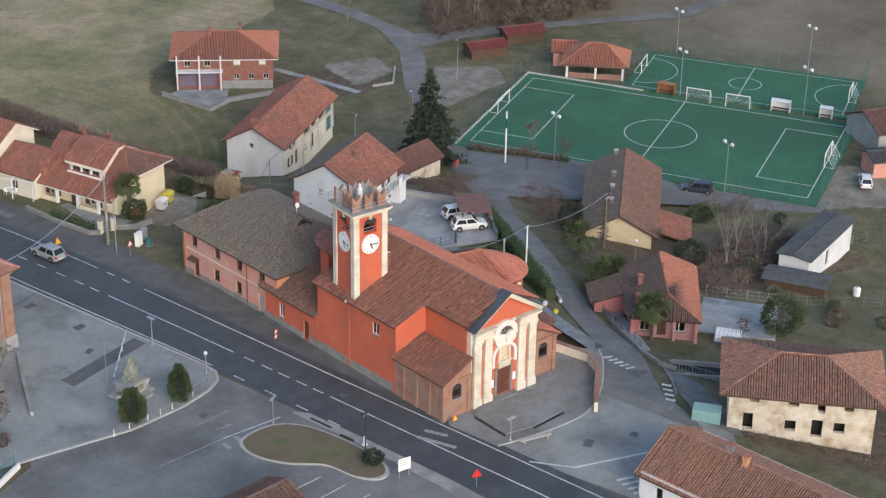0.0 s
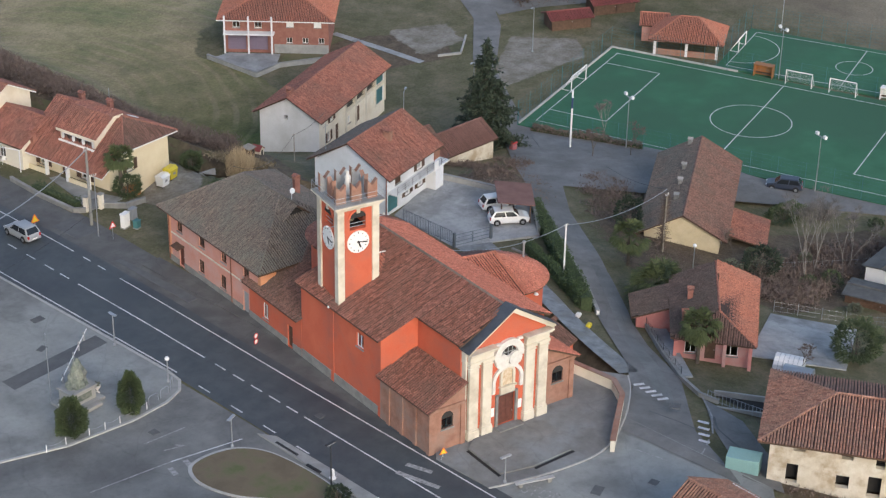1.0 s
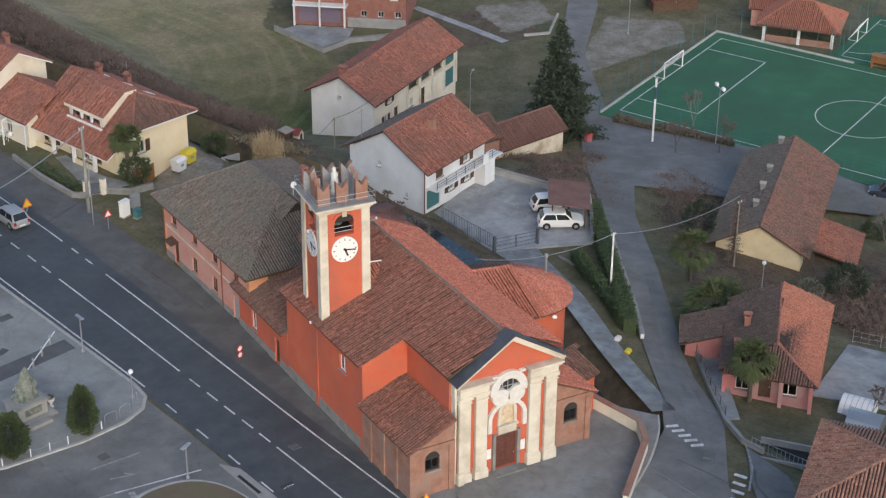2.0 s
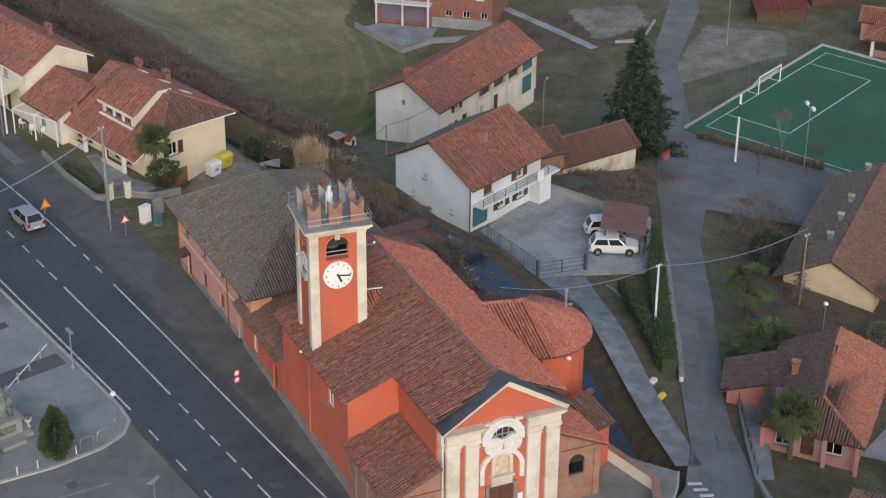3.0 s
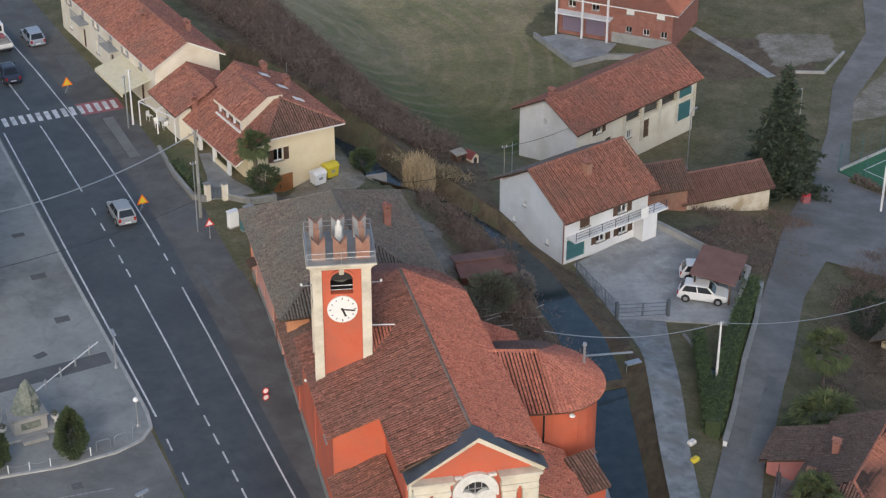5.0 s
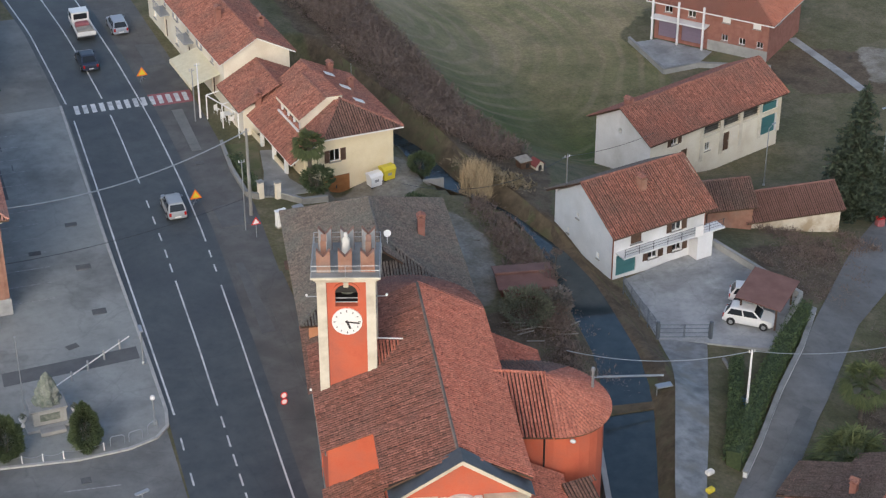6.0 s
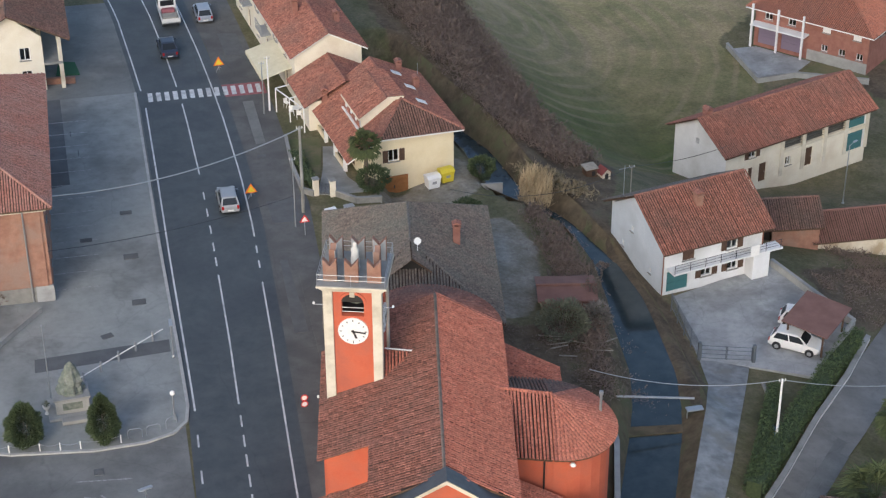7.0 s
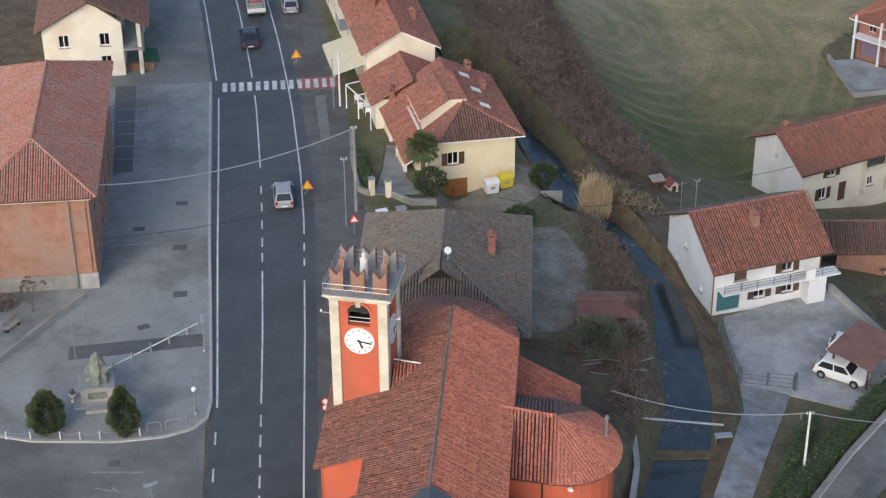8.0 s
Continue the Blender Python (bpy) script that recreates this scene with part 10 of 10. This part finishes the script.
# canal footpipe with lamp bracket
o = thing("canal_pipe", "grey pipe bridging the canal on a bracket", "pipe")
bm = bmesh.new()
tube(bm, (24.0, -19.3, -1.37), (29.9, -19.8, -2.10), 0.09, 0.09, 8)
part("pipe", bm, "zinc", o)
bm = bmesh.new()
box(bm, 29.3, 30.6, -20.2, -19.6, -3.05, -2.9, None, 0.04)
part("metal_plate", bm, "zinc", o, "pale metal plate")
bm = bmesh.new()
slab(bm, [(23.7, -19.6), (29.3, -20.3), (29.0, -21.2), (23.3, -20.8)], -4.6, -4.0)
structure("weir", bm, "bank", "dark low sill across the canal water", "weir")
for x in (29.4, 30.5):
    bm = bmesh.new()
    tube(bm, (x, -19.9, -4.6), (x, -19.9, -3.05), 0.05, 0.05, 6)
    part("support", bm, "zinc", o)
low_wall("canal_wall", [(23.4, -18.3), (22.8, -23.6), (21.1, -29.5), (19.3, -35.8)], 0.4, 1.0, "grey_wall", "old grey retaining wall of the canal", None, lambda x, y: -3.1)
# kennel and hut by the reeds
hut = thing("kennel", "small brown wooden animal hut with a flat roof", "kennel", pose(33.0, 19.8, gz(33.0, 19.8) - 0.05, 0, 0, 12), "animal huts")
bm = bmesh.new()
box(bm, -0.55, 0.55, -0.45, 0.45, -0.3, 0.85)
part("wall", bm, "wood", hut)
bm = bmesh.new()
prism(bm, [(-0.66, -0.58, 0.83), (-0.66, 0.58, 0.97), (-0.66, 0.58, 1.03), (-0.66, -0.58, 0.89)], (1.32, 0, 0))
part("roof", bm, "wood_grey", hut, "pale weathered board roof")
# near-black plate on the wall, painted as the shaded entrance
bm = bmesh.new()
box(bm, 0.02, 0.36, -0.47, -0.453, 0.1, 0.6)
part("opening", bm, "inside_shade", hut)
hut = thing("kennel", "small pale rendered animal hut with a red pitched roof", "kennel", pose(34.4, 19.9, gz(34.4, 19.9) - 0.05, 0, 0, 20), "animal huts")
bm = bmesh.new()
prism(bm, [(-0.45, -0.5, -0.3), (0.45, -0.5, -0.3), (0.45, -0.5, 0.65), (0, -0.5, 1.05), (-0.45, -0.5, 0.65)], (0, 1.0, 0))
part("wall", bm, "ruin_wall", hut)
for sg in (-1, 1):
    bm = bmesh.new()
    prism(bm, [(0, -0.58, 1.07), (sg * 0.6, -0.58, 0.54), (sg * 0.6, -0.58, 0.6), (0, -0.58, 1.14)], (0, 1.16, 0))
    part("roof", bm, "sheet_red", hut)
# entrance shade as a near-black plate on the front
bm = bmesh.new()
prism(bm, [(-0.2, -0.517, 0.0), (0.2, -0.517, 0.0), (0.2, -0.517, 0.5), (0, -0.517, 0.66), (-0.2, -0.517, 0.5)], (0, 0.014, 0))
part("opening", bm, "inside_shade", hut)
R_ = random.Random(77)
for k in range(9):
    x, y = 23.0 + R_.uniform(-2.2, 2.6), -12.6 + R_.uniform(-1.6, 1.6)
    bm = bmesh.new()
    an, ln = R_.uniform(-0.6, 0.6), R_.uniform(0.6, 2.0)
    tube(bm, (-ln / 2, 0, 0.07), (ln / 2, 0.05, 0.1), 0.06, 0.05, 6)
    o = part("cut_branch", bm, "bark_pale", None, "pale cut branch lying in the garden")
    o.matrix_basis = Matrix.Translation((x, y, gz(x, y) + 0.0)) @ Matrix.Rotation(an, 4, "Z")
    tagged(o, category="branch", group="cut branches")
o = thing("parcel_bin", "red bin at the foot of the spruce", "bin", pose(66.0, 9.5, gz(66.0, 9.5) + 0.05))
bm = bmesh.new()
box(bm, -0.4, 0.4, -0.32, 0.32, 0, 0.85, None, 0.05)
part("body", bm, "marking_red", o)
bm = bmesh.new()
box(bm, -0.44, 0.44, -0.36, 0.36, 0.85, 0.95, None, 0.03)
part("lid", bm, "red_paint", o)

# ---- forecourt and lane mouth ----
low_wall("forecourt_wall", [(16.6, -38.4), (16.9, -44.4), (15.6, -46.3), (9.6, -50.1)], 0.35, 1.05, "cream_wall", "cream rendered wall round the forecourt", "brickwall", lambda x, y: 0.0)
# first two: the platform's step edges painted black; last two: drain slots
for pts in ([(1.6, -42.0), (0.8, -46.1)], [(3.5, -47.35), (7.5, -47.95)], [(-8.1, -30.4), (-8.15, -33.0)], [(-8.5, -34.4), (-8.5, -36.0)]):
    bm = bmesh.new()
    (x0, y0), (x1, y1) = pts
    d = Vector((x1 - x0, y1 - y0)).normalized()
    slab(bm, [(x0 - d.y * 0.12, y0 + d.x * 0.12), (x0 + d.y * 0.12, y0 - d.x * 0.12), (x1 + d.y * 0.12, y1 - d.x * 0.12), (x1 - d.y * 0.12, y1 + d.x * 0.12)], 0.05, 0.135)
    structure("dark_strip", bm, "black", "black strip set in the paving", "drain")
for x, y, w, d, r in ((4.7, -52.6, 1.2, 0.8, 20), (-9.8, -1.1, 1.1, 0.8, 0), (-10.0, 6.1, 1.2, 0.8, 0), (-10.0, 13.5, 1.0, 0.6, 0), (-13.5, 9.5, 1.0, 0.6, 0), (-12.5, -5.5, 0.9, 0.6, 20), (-13.9, -22.4, 0.7, 0.7, 0), (8.6, -55.0, 0.7, 0.7, 10), (18.6, -49.6, 0.8, 0.8, 30), (2.6, 21.5, 0.8, 0.6, 0), (-3.0, -30.0, 0.7, 0.7, 0)):
    z = 0.135 if -14.5 < x < -8 and y > -10 else 0.06
    bm = bmesh.new()
    box(bm, -w / 2, w / 2, -d / 2, d / 2, -0.1, 0.0)
    for k in range(5):
        box(bm, -w / 2 + 0.08, w / 2 - 0.08, -d / 2 + d * (k + 0.3) / 5, -d / 2 + d * (k + 0.7) / 5, 0.0, 0.008)
    o = structure("manhole_cover", bm, "asphalt_patch", "dark iron cover set in the paving", "manhole")
    o.matrix_basis = pose(x, y, z, 0, 0, r)


def stripe(name, x0, y0, x1, y1, w, z=0.045, mat="marking"):
    bm = bmesh.new()
    d = Vector((x1 - x0, y1 - y0)).normalized() * w / 2
    f = [bm.verts.new((x, y, z)) for x, y in ((x0 - d.y, y0 + d.x), (x0 + d.y, y0 - d.x), (x1 + d.y, y1 - d.x), (x1 - d.y, y1 + d.x))]
    bm.faces.new(f)
    structure(name, bm, mat, "white painted road marking", "road marking")


stripe("crosswalk_stripe", -4.3, -40.0, -3.5, -43.8, 0.45, 0.045, "marking_faded")
stripe("crosswalk_stripe", -3.0, -39.8, -2.4, -42.0, 0.45, 0.045, "marking_faded")
for k in range(5):
    x, y = 20.2 - 0.15 * k, -43.9 - 0.75 * k
    stripe("road_stripe", x + 0.2, y, x + 1.0, y - 0.5, 0.32, gz(x, y) + 0.16)
for k in range(4):
    x, y = 19.6 - 1.1 * k, -51.2 - 0.8 * k
    stripe("road_stripe", x, y, x + 0.3, y - 0.9, 0.32, gz(x, y) + 0.1)
stripe("road_stripe", 0.6, -53.9, 6.8, -57.6, 0.25)
stripe("road_stripe", -1.2, -50.2, 0.6, -53.9, 0.2)
for k in range(5):
    stripe("road_stripe", 1.2 - 0.25 * k, -57.9 - 0.75 * k, 2.6 - 0.25 * k, -58.7 - 0.75 * k, 0.3)
# word at the lane mouth
cu = bpy.data.curves.new("road_word", "FONT")
cu.body, cu.size, cu.extrude = "STOP", 1.25, 0.002
cu.align_x, cu.align_y = "CENTER", "CENTER"
cu.materials.append(M["marking_faded"])
tx = new("road_word", cu)
tx.matrix_basis = pose(1.3, -49.8, 0.05, 0, 0, -76) @ Matrix.Diagonal((1, 1.5, 1, 1))
tagged(tx, "faded white stop lettering on the asphalt", "road marking", kind="structure")
# arrows and dashes on the side road
for x0, y0, x1, y1 in ((-15.5, -23.2, -11.7, -23.6), (-15.0, -25.0, -13.4, -25.6), (-13.9, -25.0, -13.4, -25.6)):
    stripe("road_stripe", x0, y0, x1, y1, 0.13, 0.05, "marking_faded")
stripe("road_stripe", -22.5, -25.5, -15.6, -26.6, 0.12, 0.05, "marking_faded")
stripe("road_stripe", -15.6, -26.6, -9.6, -28.1, 0.14, 0.05, "marking")
for x in (-16.2, -14.7):
    stripe("crosswalk_stripe", x, -27.2, x - 0.25, -28.3, 0.45, 0.05, "marking_faded")
for i, pts in enumerate(([(2.1, 9.2), (4.6, 9.0), (4.4, 13.2), (2.0, 13.0)], [(1.7, 44), (3.7, 43.6), (3.3, 49), (1.4, 49.4)], [(2.4, 24), (3.3, 24), (3.2, 33), (2.2, 33)], [(1.6, -8), (2.7, -8), (2.5, 3), (1.9, 3)])):
    bm = bmesh.new()
    slab(bm, pts, -0.05, 0.05)
    structure("pavement", bm, "asphalt_patch" if i != 2 else "asphalt_old", "repaired patch of asphalt on the shoulder", "pavement")
for off in (0.34, 0.66):
    la, lb = [(21.3, -44.8), (25.0, -40.7), (29.2, -35.5), (35.3, -28.3), (41.0, -21.7)], [(20.1, -49.3), (25.3, -44.2), (28.4, -39.4), (33.5, -34.4), (39.1, -27.4)]
    mid = [(a[0] + (b[0] - a[0]) * off, a[1] + (b[1] - a[1]) * off) for a, b in zip(la, lb)]
    strip("tyre_track", [(x - 0.28, y + 0.24) for x, y in mid], [(x + 0.28, y - 0.24) for x, y in mid], "asphalt_old", "dark worn wheel track on the lane", "road", 0.095, 1.0)

bm = bmesh.new()
slab(bm, [(36.0, -32.4), (29.9, -40.0), (26.1, -44.8), (27.4, -45.1), (31.1, -40.8), (37.3, -33.6)], lambda x, y: gz(x, y) - 0.3, lambda x, y: gz(x, y) + 0.16)
structure("pavement", bm, "concrete_pale", "pale concrete pavement between lane and house", "pavement")
o = thing("stone_bench", "long low stone bench at the forecourt edge", "bench", pose(1.9, -48.7, 0.1, 0, 0, -26))
bm = bmesh.new()
box(bm, -1.6, 1.6, -0.2, 0.2, 0.32, 0.42, None, 0.02)
part("seat", bm, "kerb", o)
for x in (-1.2, 1.2):
    bm = bmesh.new()
    box(bm, x - 0.15, x + 0.15, -0.16, 0.16, 0, 0.32)
    part("leg", bm, "stone_base", o)

# ---- gardens round the salmon house ----
patch("patio", [(48.9, -39.1), (54.2, -45.8), (42.8, -51.4), (36.5, -44.8)], "concrete_pale", "pale concrete patio behind the salmon house", "patio", 0.1)
fence("thin wire fence along the patio garden", [(49.9, -38.8), (56.4, -45.9), (65.7, -53.3)], 1.3, 2.2, "zinc", 0.7, gz, "garden fences")
fence("wire fence along the lane", [(35.4, -32.6), (29.6, -40.2), (26.0, -44.8)], 1.2, 2.0, "dark_metal", 0.5, gz, "garden fences")
low_wall("lane_wall", [(35.2, -33.0), (29.4, -40.4), (25.7, -45.1), (24.2, -48.1), (24.4, -49.9)], 0.25, 0.35, "grey_wall", "low grey wall along the lane edge", "concrete")
for x, y, r, mt, w in ((38.2, -49.6, 22, "white_paint", 1.3), (36.3, -51.7, 22, "zinc", 1.5)):
    o = thing("polytunnel", "small tunnel shelter with a pale ribbed cover", "shelter", pose(x, y, gz(x, y), 0, 0, r), "garden shelters")
    bm = bmesh.new()
    arc = [(w * math.cos(math.pi * k / 10), 0, 1.4 * math.sin(math.pi * k / 10)) for k in range(11)]
    prism(bm, arc, (0, 2.6, 0))
    part("cover", bm, mt, o)
    for k in range(7):
        bm = bmesh.new()
        for (xa, _, za), (xb, _, zb) in zip(arc, arc[1:]):
            tube(bm, (xa, 0.43 * k, za), (xb, 0.43 * k, zb), 0.03, 0.03, 4, False)
        part("rib", bm, "zinc", o)
o = thing("container", "pale turquoise metal container by the ruined house", "container", pose(15.3, -58.6, -0.8, 0, 0, 24))
M["turquoise"] = plain("turquoise", (0.25, 0.42, 0.4), 0.6)
bm = bmesh.new()
box(bm, -0.8, 0.8, -1.3, 1.3, 0, 1.9, None, 0.03)
part("body", bm, "turquoise", o)
for k in range(6):
    bm = bmesh.new()
    box(bm, -0.83, -0.8, -1.1 + 0.4 * k, -0.95 + 0.4 * k, 0.1, 1.8)
    part("rib", bm, "turquoise", o)
o = thing("culvert", "grey concrete culvert with a dark opening", "culvert", pose(26.0, -51.6, gz(26.0, -51.6), 0, 0, -60))
# slab coloured near-black for the shade between the parapets
bm = bmesh.new()
box(bm, -2.6, 2.6, -1.2, 1.2, -0.8, 0.05)
part("base", bm, "inside_shade", o, "near-black bed painted as shade in the culvert")
for y in (-1.35, 1.2):
    bm = bmesh.new()
    box(bm, -2.8, 2.8, y, y + 0.18, -0.8, 0.55)
    part("parapet", bm, "grey_wall", o)
rail_fence("culvert_rail", "grey steel railing beside the culvert", [(24.2, -48.9), (25.4, -54.2)], 1.0, "zinc", gz, 1.3, 0.3)
o = thing("water_tank", "small white plastic tank in the gardens", "tank", pose(66.7, -49.6, gz(66.7, -49.6)))
bm = bmesh.new()
lathe(bm, [(0.4, 0), (0.45, 0.1), (0.45, 1.0), (0.3, 1.15)], 12)
part("body", bm, "white_paint", o)
bm = bmesh.new()
lathe(bm, [(0.15, 1.15), (0.15, 1.22)], 10)
part("lid", bm, "grey_paint", o)
fence("grey wire fence between the gardens", [(57.9, -31.3), (71.8, -36.6), (84.3, -42.5)], 1.2, 2.4, "zinc", 0.8, gz, "garden fences")
low_wall("garden_wall", [(61.8, 61.6), (62.1, 51.8), (66.7, 52.3), (74.2, 48.8)], 0.25, 0.6, "grey_wall", "low pale wall round the villa drive", "concrete")
low_wall("garden_wall", [(93.5, 42.6), (88.0, 38.5), (85.0, 40.0)], 0.25, 0.3, "grey_wall", "pale wall at the corner of the villa plot")
# garden wall and railing west of the square
low_wall("garden_wall", [(-24.0, -10.5), (-20.3, -4.9), (-17.4, -0.9)], 0.25, 0.5, "grey_wall", "low grey wall at the edge of the square", "concrete")
low_wall("garden_wall", [(-30.3, -16.1), (-36.0, -18.0), (-44, -22)], 0.25, 0.5, "white_wall", "low pale wall below the green fence", None)
rail_fence("garden_railing", "green metal fence along the road", [(-30.5, -15.7), (-36.0, -17.6), (-44, -21.6)], 1.3, "green_paint", lambda x, y: 0.0, 2.0, 0.25)
for x, y, r in ((-22.6, -4.6, 55), (-24.0, -6.2, 50)):
    o = thing("garden_bench", "weathered wooden bench behind the low wall", "bench", pose(x, y, 0, 0, 0, r), "benches")
    bm = bmesh.new()
    box(bm, -0.8, 0.8, -0.2, 0.2, 0.42, 0.47)
    part("seat", bm, "wood_grey", o)
    bm = bmesh.new()
    box(bm, -0.8, 0.8, 0.22, 0.26, 0.55, 0.9)
    part("backrest", bm, "wood_grey", o)
    for x2 in (-0.65, 0.65):
        bm = bmesh.new()
        box(bm, x2 - 0.04, x2 + 0.04, -0.18, 0.26, 0, 0.42)
        part("leg", bm, "dark_metal", o)

# parking bays beside the island
for x0, y0, x1, y1 in ((-18.4, -37.0, -14.7, -37.5), (-18.0, -39.6, -14.3, -40.0), (-17.6, -42.2, -14.0, -42.6), (-17.2, -44.8, -13.6, -45.2)):
    stripe("parking_line", x0, y0, x1, y1, 0.12)


def ground_line(name, pts, w, mat, label, category):
    """A narrow line laid on the lane, following its slope."""
    a, b = [], []
    for i, (x, y) in enumerate(pts):
        (x0, y0), (x1, y1) = pts[max(i - 1, 0)], pts[min(i + 1, len(pts) - 1)]
        d = Vector((x1 - x0, y1 - y0)).normalized() * w / 2
        a.append((x - d.y, y + d.x))
        b.append((x + d.y, y - d.x))
    strip(name, a, b, mat, label, category, 0.1, 0.8)


ground_line("road_line", [(25.2, -47.0), (23.8, -48.8), (21.6, -51.2), (18.6, -53.4)], 0.16, "marking_faded", "white painted edge line of the lane", "road marking")
for p, q in (((17.2, -54.0), (16.0, -54.6)), ((15.4, -54.9), (14.4, -55.3))):
    ground_line("road_line", [p, q], 0.14, "marking_faded", "broken white road line", "road marking")
ground_line("asphalt_seam", [(17.2, -47.9), (17.8, -50.4), (18.2, -53.5)], 0.2, "asphalt_patch", "dark seam across the lane", "road")
ground_line("asphalt_seam", [(21.6, -51.4), (19.9, -52.9), (18.4, -56.0), (18.5, -57.8)], 0.2, "asphalt_patch", "dark drain seam beside the lane", "road")
stripe("road_line", 11.2, -51.2, 11.7, -54.0, 0.12, 0.045, "marking_faded")
